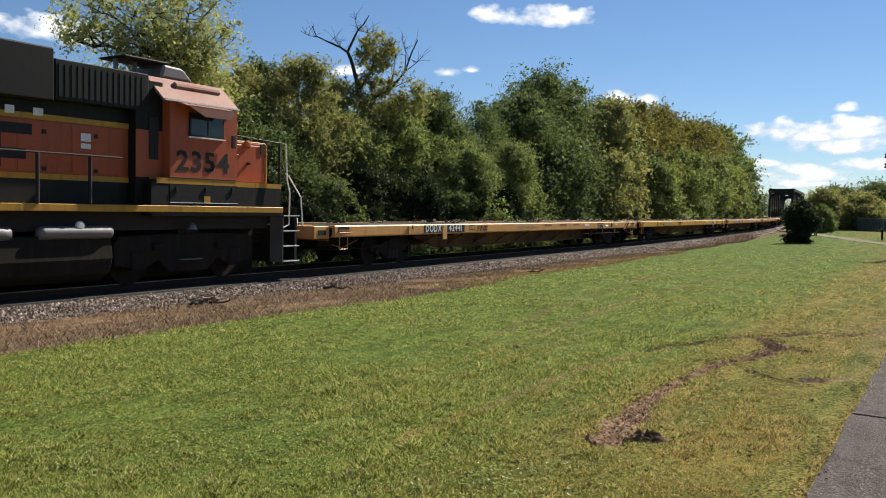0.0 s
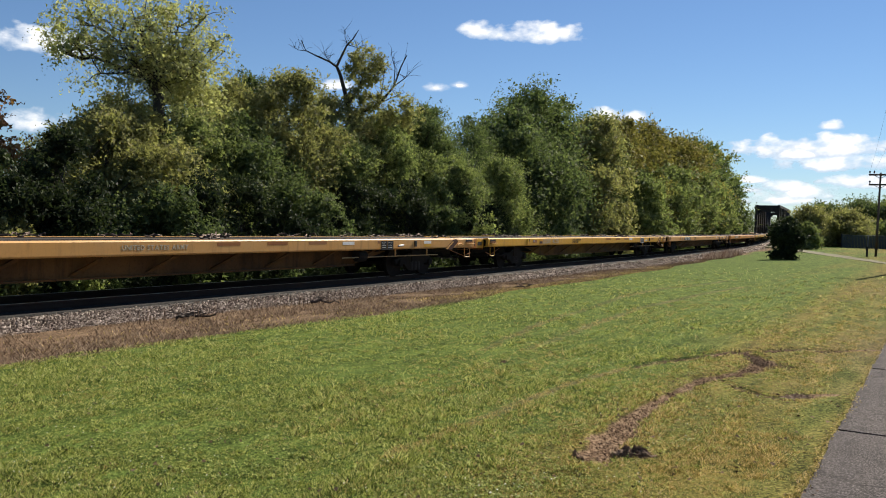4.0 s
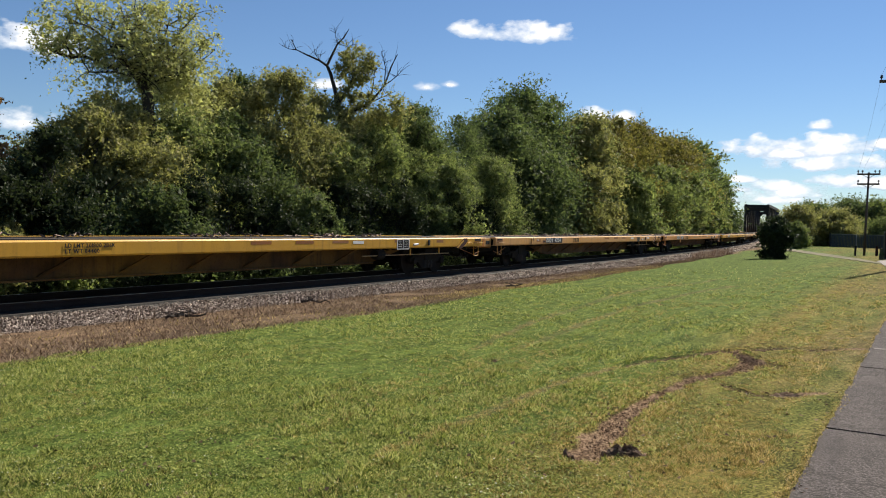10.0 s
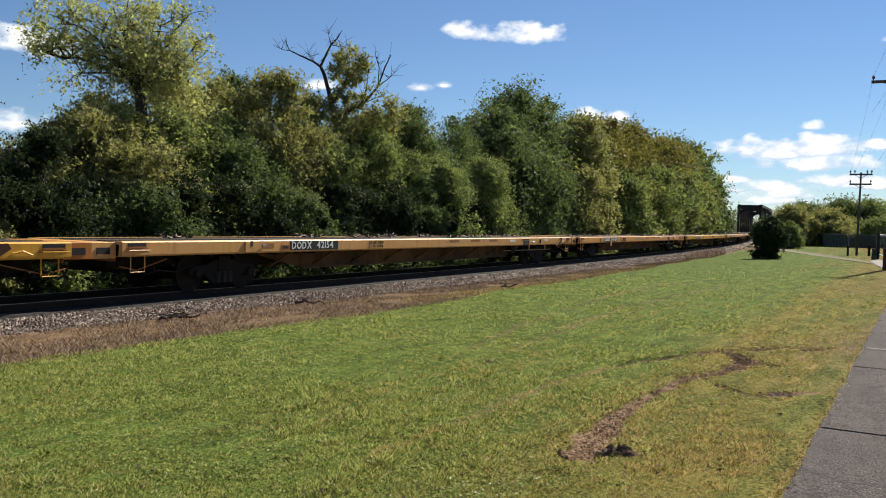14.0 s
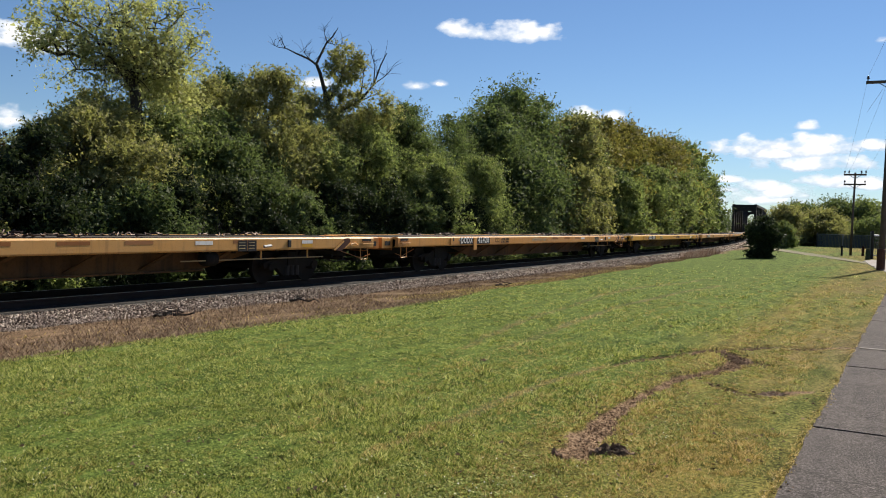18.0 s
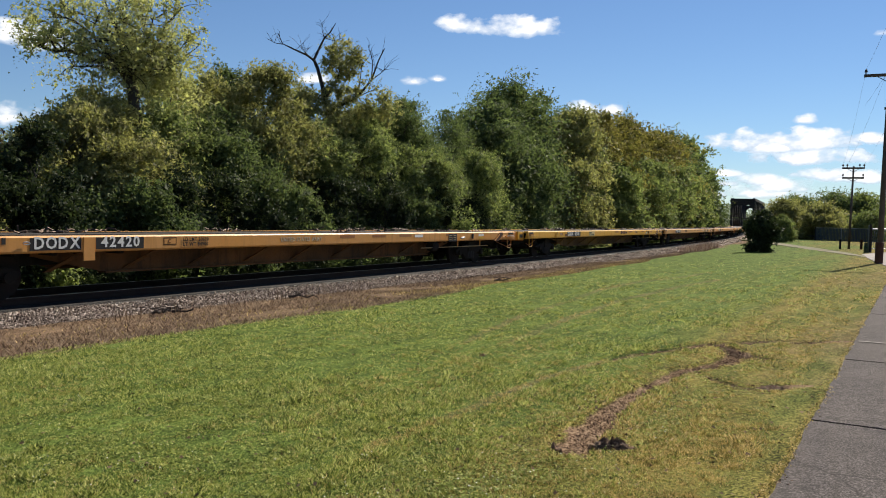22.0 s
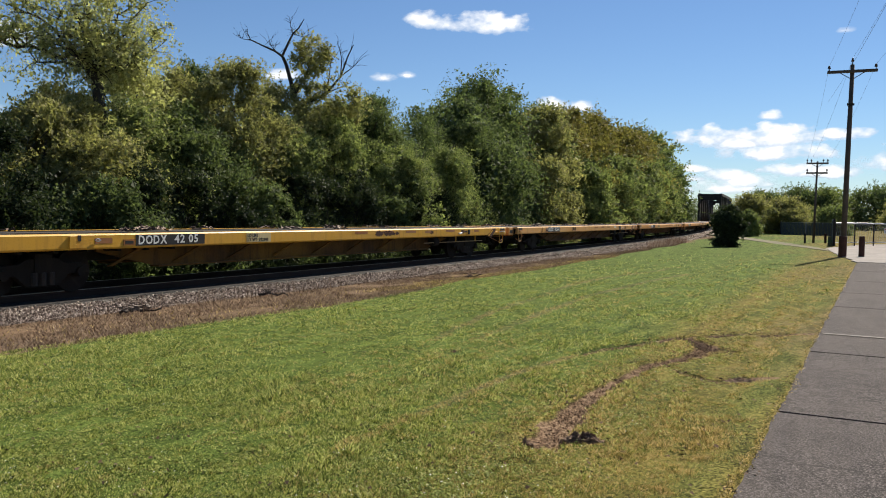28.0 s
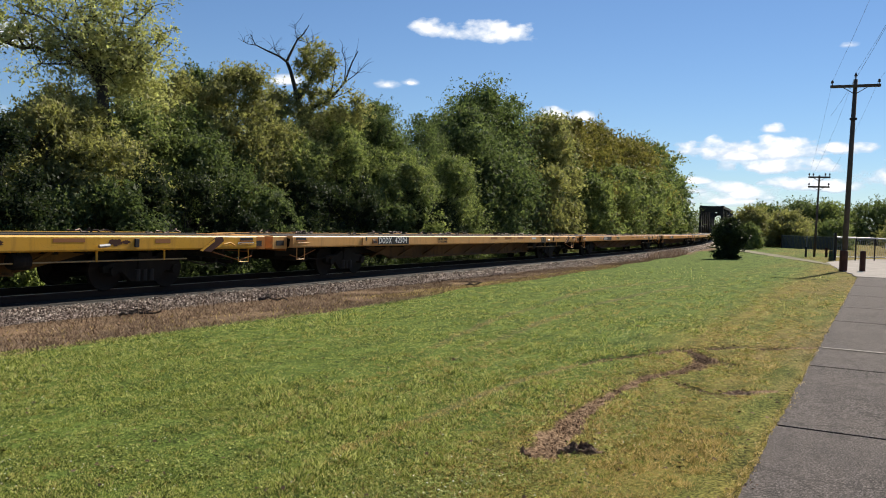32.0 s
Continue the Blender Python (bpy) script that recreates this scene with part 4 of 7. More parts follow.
# ---- trees ----
def leaf_cloud(centres, radii, counts, size, r, droop=0.0, squash=0.8):
    """Small pointed leaves on drooping fronds round clumps, with larger ones deep inside."""
    per = 9
    many = np.maximum(3, np.asarray(counts) // per)
    idx = np.repeat(np.arange(len(centres)), many)
    m = len(idx)
    up = np.array([0, 0, 1.0])
    out = r.normal(size=(m, 3)) + 0.30 * up
    out /= np.linalg.norm(out, axis=1, keepdims=True)
    reach = radii[idx] * r.uniform(0.05, 1.0, m) ** 0.6
    wild = r.uniform(0, 1, m) < 0.22
    reach = np.where(wild, radii[idx] * r.uniform(0.9, 1.45, m), reach)
    foot = centres[idx] + out * reach[:, None] * np.array([1, 1, squash])
    axis = out * 0.55 + up * 0.35 + r.normal(size=(m, 3)) * 0.6
    axis /= np.linalg.norm(axis, axis=1, keepdims=True)
    long = np.clip(radii[idx] * r.uniform(0.35, 1.3, m), 4 * size, 17 * size)
    face = out * 0.35 + up * 0.45 + r.normal(size=(m, 3)) * 0.75
    face /= np.linalg.norm(face, axis=1, keepdims=True)
    fi = np.repeat(np.arange(m), per)
    n = len(fi)
    t = r.uniform(0, 1, n)
    c = foot[fi] + axis[fi] * (long[fi] * t)[:, None] - up * (droop * 0.75 * long[fi] * t * t)[:, None] + r.normal(size=(n, 3)) * (long[fi] * 0.10 * (1.2 - 0.7 * t))[:, None]
    deep = r.uniform(0, 1, n) < 0.13
    c[deep] = (centres[idx[fi]] + r.normal(size=(n, 3)) * (radii[idx[fi]] * 0.33)[:, None])[deep]
    nrm = face[fi] + r.normal(size=(n, 3)) * 0.55
    nrm /= np.linalg.norm(nrm, axis=1, keepdims=True)
    tip = axis[fi] * 0.7 - up * 0.25 * droop + r.normal(size=(n, 3)) * 0.7
    side = np.cross(nrm, tip)
    side /= np.linalg.norm(side, axis=1, keepdims=True)
    tip = np.cross(side, nrm)
    k = size * (r.uniform(0.65, 1.4, n) * np.where(deep, 2.3, 1.0))[:, None]
    v = np.stack([c + tip * k * 1.05, c - tip * k * 0.6 + side * k * 0.56, c - tip * k * 0.75 - side * k * 0.5], 1).reshape(-1, 3)
    return v, np.arange(3 * n).reshape(-1, 3)


def limb(g, a, b, r0, r1, rng, bend=0.12, n=5):
    a, b = Vector(a), Vector(b)
    ln = (b - a).length
    side = Vector((rng.normal(), rng.normal(), rng.normal() * 0.4)) * bend * ln
    pts = [a.lerp(b, t) + side * math.sin(math.pi * t) + Vector((rng.normal(), rng.normal(), rng.normal())) * 0.02 * ln * (0 < t < 1) for t in np.linspace(0, 1, n)]
    g.tube(pts, list(np.linspace(r0, r1, n)), 6)
    return pts


def tree(name, label, x, y, h, w, leaves, seed, base=0.12, count=11000, leaf=0.07, clumps=105, trunk=0.16, droop=0.35, lean=(0.0, 0.0), category="tree", belly=0.42, fluff=0.135, group=""):
    rng = np.random.RandomState(seed)
    z0 = float(ground_z(np.array([x]), np.array([y]))[0]) - 0.05
    ob = thing(name, label, category, group, m=Matrix.Translation((x, y, z0)))
    u = base + (1 - base) * rng.uniform(0, 1, clumps) ** 0.9
    p = (u - base) / (1 - base)
    prof = np.sqrt(np.clip(1 - ((p - belly) / np.where(p > belly, 1 - belly, belly + 0.25)) ** 2, 0.03, 1))
    th = rng.uniform(0, 2 * math.pi, clumps)
    lobes = 1 + 0.24 * np.sin(2 * th + seed) * np.sin(5 * u + seed * 1.7) + 0.18 * np.sin(3 * th + 7 * u + seed * 0.6)
    rr = w / 2 * prof * lobes * np.sqrt(rng.uniform(0.10, 1.0, clumps)) * rng.uniform(0.75, 1.12, clumps)
    cr = fluff * w * rng.uniform(0.25, 1.0, clumps) ** 1.5 * 1.45 * (0.75 + 0.4 * prof)
    c = np.stack([rr * np.cos(th) + lean[0] * u, rr * np.sin(th) + lean[1] * u, u * h - 0.4 * cr + 0.05 * h * (lobes - 1)], 1)
    c[:, 2] = np.maximum(c[:, 2], 0.5 * cr)
    wt = cr ** 2
    counts = np.maximum(20, (count * wt / wt.sum()).astype(int))
    v, f = leaf_cloud(c, cr, counts, leaf, rng, droop)
    v[:, 2] = np.maximum(v[:, 2], 0.02)
    part("crown", raw_mesh("crown", v, f, leaves), leaves, ob)
    g = Geo()
    top = Vector((lean[0] * 0.8, lean[1] * 0.8, h * 0.8))
    stem = [Vector((0, 0, -0.2)).lerp(top, t) + Vector((rng.normal(), rng.normal(), 0)) * 0.03 * h * t for t in np.linspace(0, 1, 7)]
    g.tube(stem, [trunk * (1.25 - 1.1 * t) for t in np.linspace(0, 1, 7)], 7)
    for i in rng.permutation(clumps)[:min(clumps, 22)]:
        hh = float(np.clip(u[i] * rng.uniform(0.45, 0.8), 0.08, 0.75)) * 1.0
        k = min(5, int(hh / 0.8 * 6))
        a = stem[k].lerp(stem[k + 1], min(1, hh / 0.8 * 6 - k))
        limb(g, a, c[i], trunk * 0.34 * (1.1 - u[i] * 0.6), 0.012, rng)
    part("trunk", g, BARK, ob)
    return ob


def belt(name, label, s, d, h, w, leaves, seed, **more):
    """A tree of the thicket behind the track: along it, to its left, height, width."""
    if s < 22:
        more["count"], more["leaf"] = int(more["count"] * 2.25), 0.051
    else:
        more["count"] = int(more["count"] * 1.3)
    x, y, _ = track(s, d)
    return tree(name, label, float(x), float(y), h, w, leaves, seed, group="thicket behind the track", **more)


# the old willow with bare limbs over the thicket
def big_willow():
    x, y, _ = track(-6.0, -7.6)
    x, y = float(x), float(y)
    rng = np.random.RandomState(5)
    z0 = -0.55
    ob = thing("willow_tree", "tall old willow with dark limbs and thin yellow-green leaves", "tree", m=Matrix.Translation((x, y, z0)))
    g = Geo()
    across = Vector((0.936, 0.351, 0))
    fork = across * 0.09 + Vector((0, 0, 6.4))
    g.tube([(0.25, 0, -0.2), (0.30, 0.05, 2.2), (0.22, 0.1, 4.4), fork], [0.30, 0.25, 0.22, 0.18], 9)
    ends = []
    # the heavy bough that bends over to one side, then the upright limbs
    for line, rad in ((((-0.4, 7.0), (-0.75, 7.28), (-1.2, 7.2), (-1.75, 7.38), (-2.3, 7.3), (-2.75, 7.45)), 0.13), (((-0.4, 6.8), (-0.9, 6.95), (-1.4, 6.8), (-1.9, 6.9)), 0.07), (((0.0, 7.4), (-0.25, 8.5), (-0.7, 9.2)), 0.10),
                      (((0.4, 7.3), (0.8, 7.9), (1.35, 8.3)), 0.10), (((0.1, 7.2), (0.5, 8.4), (0.7, 9.1)), 0.08), (((0.5, 6.8), (1.3, 7.2), (2.0, 7.5)), 0.07), (((-0.6, 7.2), (-1.3, 8.1), (-1.9, 8.6)), 0.07)):
        pts = [fork] + [across * a + Vector((rng.normal() * 0.1, rng.normal() * 0.35, z)) for a, z in line]
        g.tube(pts, list(np.linspace(rad, rad * 0.14, len(pts))), 7)
        for k in range(11):
            i = rng.randint(1, len(pts))
            q = pts[i - 1].lerp(pts[i], rng.uniform(0.2, 1))
            out = q + across * rng.uniform(-0.7, 0.7) + Vector((0, rng.normal() * 0.6, rng.uniform(-0.2, 0.95)))
            sub = limb(g, q, out, rad * 0.3, 0.014, rng, 0.12, 5)
            ends.append(out)
            for w in range(3):
                tip = out + Vector((rng.normal() * 0.42, rng.normal() * 0.45, rng.normal() * 0.35))
                limb(g, sub[rng.randint(2, 5)], tip, 0.018, 0.006, rng, 0.15, 4)
                ends.append(tip)
    part("trunk", g, BARK, ob, "dark furrowed trunk with bare limbs")
    c = np.array([tuple(e) for e in ends])
    extra = np.array([tuple(across * rng.uniform(-3.8, 2.5) + Vector((0, rng.normal() * 0.9, rng.uniform(5.6, 9.7)))) for _ in range(210)])
    along = extra @ np.array(tuple(across))
    ex = ((along + 0.72) / 2.75) ** 2 + ((extra[:, 2] - 7.9) / 1.75) ** 2
    thin = (np.abs(along + 1.2) < 1.3) & (extra[:, 2] < 7.35)
    extra = extra[(ex < 1.0) & (ex > 0.12) & ~thin]
    low = np.array([tuple(across * rng.uniform(0.2, 2.1) + Vector((0, rng.normal() * 0.6, rng.uniform(4.4, 7.4)))) for _ in range(46)])
    c = np.concatenate([c, extra, low])
    cr = rng.uniform(0.22, 0.62, len(c))
    v, f = leaf_cloud(c, cr, np.full(len(c), 88), 0.039, rng, 0.8, 0.8)
    part("crown", raw_mesh("crown", v, f, WILLOW), WILLOW, ob, "thin yellow-green foliage with gaps")


big_willow()


# the dead tree with a last leafy bough
def dead_tree():
    x, y, _ = track(5.0, -7.6)
    rng = np.random.RandomState(9)
    ob = thing("dead_tree", "bare dark dead tree with one leafy bough", "tree", m=Matrix.Translation((float(x), float(y), -0.55)))
    g = Geo()
    ax = Vector((0.989, 0.146, 0))

    def pt(a, z, q=0.0):
        return ax * a + Vector((-0.146 * q, 0.989 * q, z))
    g.tube([pt(0.9, -0.2), pt(0.7, 3.5), pt(0.31, 6.95), pt(0.14, 7.6), pt(-0.19, 8.75), pt(-0.35, 9.12)], [0.22, 0.17, 0.12, 0.10, 0.08, 0.07], 8)
    for line, r0 in ((((-0.35, 9.12), (-0.71, 9.35), (-1.22, 9.53), (-1.78, 9.8), (-1.98, 10.24)), 0.06), (((-0.35, 9.12), (-0.08, 9.77), (0.09, 10.16), (0.36, 10.43), (0.58, 10.83)), 0.06),
                     (((-1.78, 9.8), (-2.1, 9.8), (-2.38, 9.95)), 0.022), (((0.09, 10.16), (-0.02, 10.5), (-0.05, 10.75)), 0.02), (((0.09, 10.16), (0.5, 10.05), (0.88, 10.16)), 0.02),
                     (((-0.71, 9.35), (-0.95, 9.65)), 0.014), (((0.31, 6.98), (0.87, 7.13), (1.63, 7.56), (2.26, 8.36), (2.57, 9.28), (2.82, 9.81)), 0.09),
                     (((2.26, 8.36), (2.3, 9.2), (2.09, 9.97)), 0.035), (((2.26, 8.36), (2.75, 8.75), (3.1, 9.1)), 0.03), (((1.63, 7.56), (2.3, 7.9), (2.78, 8.13)), 0.03), (((1.63, 7.56), (1.75, 8.4), (1.8, 9.1)), 0.04),
                     (((0.2, 7.5), (0.7, 8.3), (0.95, 9.3)), 0.07)):
        pts = [pt(a, z, rng.normal() * 0.12) for a, z in line]
        g.tube(pts, list(np.linspace(r0, r0 * 0.25, len(pts))), 6)
        for k in range(10):
            i = rng.randint(1, len(pts))
            q = pts[i - 1].lerp(pts[i], rng.uniform(0.1, 1))
            tip = q + Vector((rng.normal() * 0.3, rng.normal() * 0.25, abs(rng.normal()) * 0.34))
            g.tube([q, q.lerp(tip, 0.5) + Vector((rng.normal() * 0.05, 0, 0.05)), tip], [0.010, 0.007, 0.003], 4)
    part("trunk", g, DEADWOOD, ob, "bare dark branching trunk")
    spots = []
    for _ in range(40):
        a, q = rng.uniform(0, 6.283), math.sqrt(rng.uniform(0, 1))
        spots.append(pt(0.95 + 0.78 * q * math.cos(a), 9.15 + 0.85 * q * math.sin(a), rng.normal() * 0.4))
    for _ in range(60):
        spots.append(pt(rng.uniform(0.0, 3.4), rng.uniform(6.3, 8.0), rng.normal() * 0.6))
    c = np.array([tuple(p) for p in spots])
    cr = rng.uniform(0.2, 0.45, len(c))
    v, f = leaf_cloud(c, cr, np.full(len(c), 130), 0.05, rng, 0.5)
    part("crown", raw_mesh("crown", v, f, OLIVE), OLIVE, ob, "one leafy olive-green bough")


dead_tree()

YG = "thicket tree with yellowing olive-green leaves"
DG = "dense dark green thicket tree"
GG = "thicket tree with fresh green leaves"
TG = "thicket tree with leaves turning gold"
# front rank and back rank, from left to right
belt("thicket_tree", YG, -8.0, -9.6, 4.9, 3.6, OLIVE, 151, count=15000)
belt("thicket_tree", YG, -6.2, -9.4, 6.3, 4.2, OLIVE, 152, count=14000)
belt("thicket_tree", YG, -3.6, -8.6, 7.5, 4.0, WILLOW, 153, count=16000)
belt("thicket_tree", YG, -1.2, -8.4, 7.6, 3.6, OLIVE, 154, count=14000)
belt("thicket_tree", YG, -13.0, -7.4, 3.2, 3.8, OLIVE, 101, count=20150)
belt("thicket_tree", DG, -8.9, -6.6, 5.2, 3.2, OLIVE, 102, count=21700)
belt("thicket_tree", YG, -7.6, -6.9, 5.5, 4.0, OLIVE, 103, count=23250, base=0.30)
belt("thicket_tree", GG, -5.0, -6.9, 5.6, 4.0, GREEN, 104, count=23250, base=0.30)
# deeper leaf colour here stands in for shade low in the thicket
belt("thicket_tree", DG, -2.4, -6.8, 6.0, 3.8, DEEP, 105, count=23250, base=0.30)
belt("thicket_tree", DG, 0.9, -9.6, 8.1, 3.6, DEEP, 106, count=18600, base=0.3)
belt("thicket_tree", YG, 0.4, -7.2, 8.0, 3.8, OLIVE, 107, count=24800, base=0.30)
belt("thicket_tree", GG, 3.0, -6.6, 6.0, 3.4, GREEN, 108, count=23250, base=0.30)
belt("thicket_tree", YG, 4.6, -8.0, 7.6, 4.2, OLIVE, 109, count=20150, base=0.30)
belt("thicket_tree", GG, 6.4, -6.6, 6.6, 3.6, GREEN, 110, count=23250, base=0.30)
belt("thicket_tree", GG, 8.6, -7.2, 7.4, 4.2, GREEN, 111, count=23250, base=0.30)
belt("thicket_tree", DG, 11.2, -6.8, 8.2, 4.4, DEEP, 112, count=23250)
belt("thicket_shrub", GG, 10.8, -4.8, 5.3, 3.4, GREEN, 113, count=20150, base=0.03)
belt("thicket_tree", DG, 14.5, -8.6, 8.3, 4.6, DEEP, 114, count=20150)
belt("thicket_shrub", GG, 15.6, -4.6, 5.6, 4.0, GREEN, 115, count=23250, base=0.03)
belt("thicket_tree", DG, 19.0, -8.6, 8.6, 5.0, DEEP, 116, count=20150)
belt("thicket_tree", DG, 24.0, -8.0, 9.5, 6.4, DEEP, 117, count=22100, leaf=0.090)
belt("thicket_tree", DG, 30.0, -8.2, 11.6, 9.5, DEEP, 118, count=31200, leaf=0.094, clumps=60)
belt("thicket_tree", DG, 36.5, -8.8, 11.9, 6.5, DEEP, 119, count=22100, leaf=0.094)
belt("thicket_shrub", DG, 24.0, -5.6, 6.5, 5.4, DEEP, 120, count=20150, base=0.03, leaf=0.090)
belt("thicket_tree", TG, 37.5, -6.2, 10.6, 6.2, OLIVE, 121, count=22100, leaf=0.098)
belt("thicket_shrub", TG, 33.6, -4.7, 6.6, 5.2, OLIVE, 122, count=20150, base=0.03, leaf=0.090)
belt("thicket_tree", DG, 44.0, -8.0, 11.7, 6.6, DEEP, 123, count=21700, leaf=0.105)
belt("thicket_tree", TG, 52.0, -8.0, 12.3, 7.6, GOLD, 124, count=24800, leaf=0.112)
belt("thicket_shrub", GG, 47.0, -5.0, 7.0, 6.0, GREEN, 125, count=18600, base=0.03, leaf=0.105)
belt("thicket_tree", TG, 60.0, -7.8, 12.9, 8.0, GOLD, 126, count=24800, leaf=0.120)
belt("thicket_shrub", GG, 57.5, -4.8, 8.4, 6.6, GREEN, 127, count=18600, base=0.03, leaf=0.112)
belt("thicket_tree", TG, 69.5, -7.8, 13.0, 8.4, GOLD, 128, count=21700, leaf=0.135)
belt("thicket_tree", TG, 79.5, -7.6, 13.3, 8.8, GOLD, 129, count=21700, leaf=0.143)
belt("thicket_shrub", GG, 71.0, -4.8, 8.9, 7.4, GREEN, 130, count=15500, base=0.03, leaf=0.135)
belt("thicket_tree", DG, 90.0, -7.4, 13.8, 9.2, DEEP, 131, count=20150, leaf=0.150)
belt("thicket_tree", DG, 101.0, -7.4, 14.5, 9.6, DEEP, 132, count=18600, leaf=0.165)
belt("thicket_tree", YG, 113.0, -7.2, 14.9, 10.0, GREEN, 133, count=18600, leaf=0.173, base=0.03)
belt("thicket_shrub", GG, 88.0, -4.8, 9.1, 8.0, GREEN, 134, count=13950, base=0.03, leaf=0.150)
belt("thicket_shrub", YG, 106.0, -4.9, 9.3, 8.4, DEEP, 135, count=12400, base=0.03, leaf=0.165)
tree("russet_tree", "tree with thin reddish-brown autumn leaves", -15.45, 24.2, 7.2, 3.2, RUSSET, 141, count=16000, base=0.3)
tree("thicket_tree", YG, -14.4, 22.0, 4.4, 4.6, OLIVE, 142, count=15500, group="thicket behind the track")
tree("thicket_tree", YG, -19.0, 20.0, 6.0, 6.0, OLIVE, 143, count=10850, group="thicket behind the track")


def far_wood(name, label, x, y, h, w, leaves, seed, count=9000, leaf=0.17, **more):
    return tree(name, label, x, y, h * 0.80, w, leaves, seed, count=int(count * 1.9), leaf=leaf * 0.62, clumps=110, trunk=0.25, group="trees beyond the lawn", **more)


FW = "broad green tree beyond the lawn"
# nearer row behind the fence
far_wood("lawn_tree", "small yellow-green tree beside the lawn", 33.0, 81.5, 3.2, 2.4, GREEN, 201, leaf=0.11, count=9000, base=0.0)
far_wood("lawn_tree", "round pale olive tree beyond the lawn", 41.3, 102.0, 5.9, 5.4, OLIVE, 202, leaf=0.15, count=13000, base=0.0)
far_wood("lawn_tree", FW, 43.6, 106.0, 5.4, 3.6, DEEP, 203, base=0.0)
far_wood("lawn_tree", "round yellow-green tree behind the fence", 43.9, 97.5, 5.3, 5.8, OLIVE, 204, leaf=0.15, count=14000, base=0.0)
far_wood("lawn_tree", "round yellow-green tree behind the fence", 48.2, 95.0, 4.1, 4.6, GREEN, 205, leaf=0.15, count=12000, base=0.0)
far_wood("lawn_tree", FW, 53.5, 88.0, 6.4, 5.4, OLIVE, 206, leaf=0.15, count=13000, base=0.0)
far_wood("lawn_tree", FW, 58.0, 85.0, 7.0, 8.0, DEEP, 207, leaf=0.15, count=12000, base=0.0)
far_wood("lawn_tree", FW, 66.0, 86.0, 8.0, 9.0, DEEP, 208, base=0.0)
# back row
for i, (x, y, h, w) in enumerate(((72, 170, 9.0, 10), (78, 165, 10.2, 12), (82, 163, 9.6, 12), (90, 160, 10.6, 12), (98, 158, 9.4, 13), (107, 152, 11.0, 13), (118, 146, 10.5, 14), (50, 205, 7.0, 10), (44, 214, 8.6, 13), (34, 230, 9.0, 14), (130, 140, 11, 14), (163, 515, 15, 22), (176, 510, 16, 24), (190, 505, 15, 22))):
    far_wood("far_tree", FW, x, y, h, w, (DEEP, DEEP, GREEN, DEEP)[i % 4], 220 + i, leaf=0.30, count=8500, base=0.0)

# the dark evergreen bush by the track
tree("bush", "dense dark evergreen bush on the lawn beside the track", 18.45, 48.6, 2.35, 1.5, SHRUB, 301, base=0.0, count=16000, leaf=0.07, clumps=60, trunk=0.06, category="bush", belly=0.66, fluff=0.2)


def weeds(name, label, n, s0, s1, d0, d1, h, seed, material, width=0.012, lean=0.35):
    """Upright stalks and weeds along the track."""
    r = np.random.RandomState(seed)
    s = r.uniform(s0, s1, n)
    d = d0 + r.uniform(0, 1, n) * ((grass_edge(s) + 0.3 if d1 is None else d1) - d0)
    keep = wave(s, d, 1.3, seed) > -0.5
    s, d = s[keep], d[keep]
    n = len(s)
    x, y, _ = track(s, d)
    z = ground_z(x, y) - 0.02
    hh = h * r.uniform(0.3, 1.2, n)
    a, la = r.uniform(0, 6.283, n), r.uniform(0, 6.283, n)
    w = width * r.uniform(0.5, 1.5, n)
    v0 = np.stack([x - w * np.cos(a), y - w * np.sin(a), z], 1)
    v1 = np.stack([x + w * np.cos(a), y + w * np.sin(a), z], 1)
    v2 = np.stack([x + hh * lean * np.cos(la), y + hh * lean * np.sin(la), z + hh], 1)
    me = raw_mesh(name, np.stack([v0, v1, v2], 1).reshape(-1, 3), np.arange(3 * n).reshape(-1, 3), material)
    return tagged(new(name, me), label, "weeds", kind="stuff")


def undergrowth(name, label, n, s0, s1, d0, d1, h, seed, material, leaf):
    r = np.random.RandomState(seed)
    s, d = r.uniform(s0, s1, n), r.uniform(d0, d1, n)
    x, y, _ = track(s, d)
    cr = r.uniform(0.25, 0.6, n)
    z = ground_z(x, y) + r.uniform(0, 1, n) ** 1.4 * h * (0.7 + 0.3 * wave(s, d, 0.9, seed))
    v, f = leaf_cloud(np.stack([x, y, z], 1), cr, np.full(n, 60), leaf, r, 0.1)
    v[:, 2] = np.maximum(v[:, 2], -0.5)
    return tagged(new(name, raw_mesh(name, v, f, material)), label, "undergrowth", kind="stuff")


# near-black leaves put in for the shaded hollow under the trees
undergrowth("undergrowth", "undergrowth along the foot of the thicket, leaves darkened for shade", 2300, -27, 30, -5.4, -3.4, 1.5, 71, SHRUB, 0.05)
undergrowth("undergrowth", "sparse green weeds at the foot of the thicket", 150, -27, 26, -3.9, -3.0, 0.5, 72, DEEP, 0.03)
# low shrubs under the trees, their near-black leaves standing in for shade
LS = "low leafy shrub at the thicket's foot, leaves darkened for shade"
lr = np.random.RandomState(17)
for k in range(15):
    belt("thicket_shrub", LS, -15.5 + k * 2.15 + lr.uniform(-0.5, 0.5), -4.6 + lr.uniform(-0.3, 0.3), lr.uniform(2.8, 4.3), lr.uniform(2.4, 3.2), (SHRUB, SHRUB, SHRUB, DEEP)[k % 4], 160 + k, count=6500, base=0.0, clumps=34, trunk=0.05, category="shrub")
belt("thicket_shrub", "low bright green shrub at the foot of the thicket", -11.8, -4.0, 1.7, 1.9, GREEN, 181, count=4500, base=0.0, clumps=40, trunk=0.04, category="shrub")
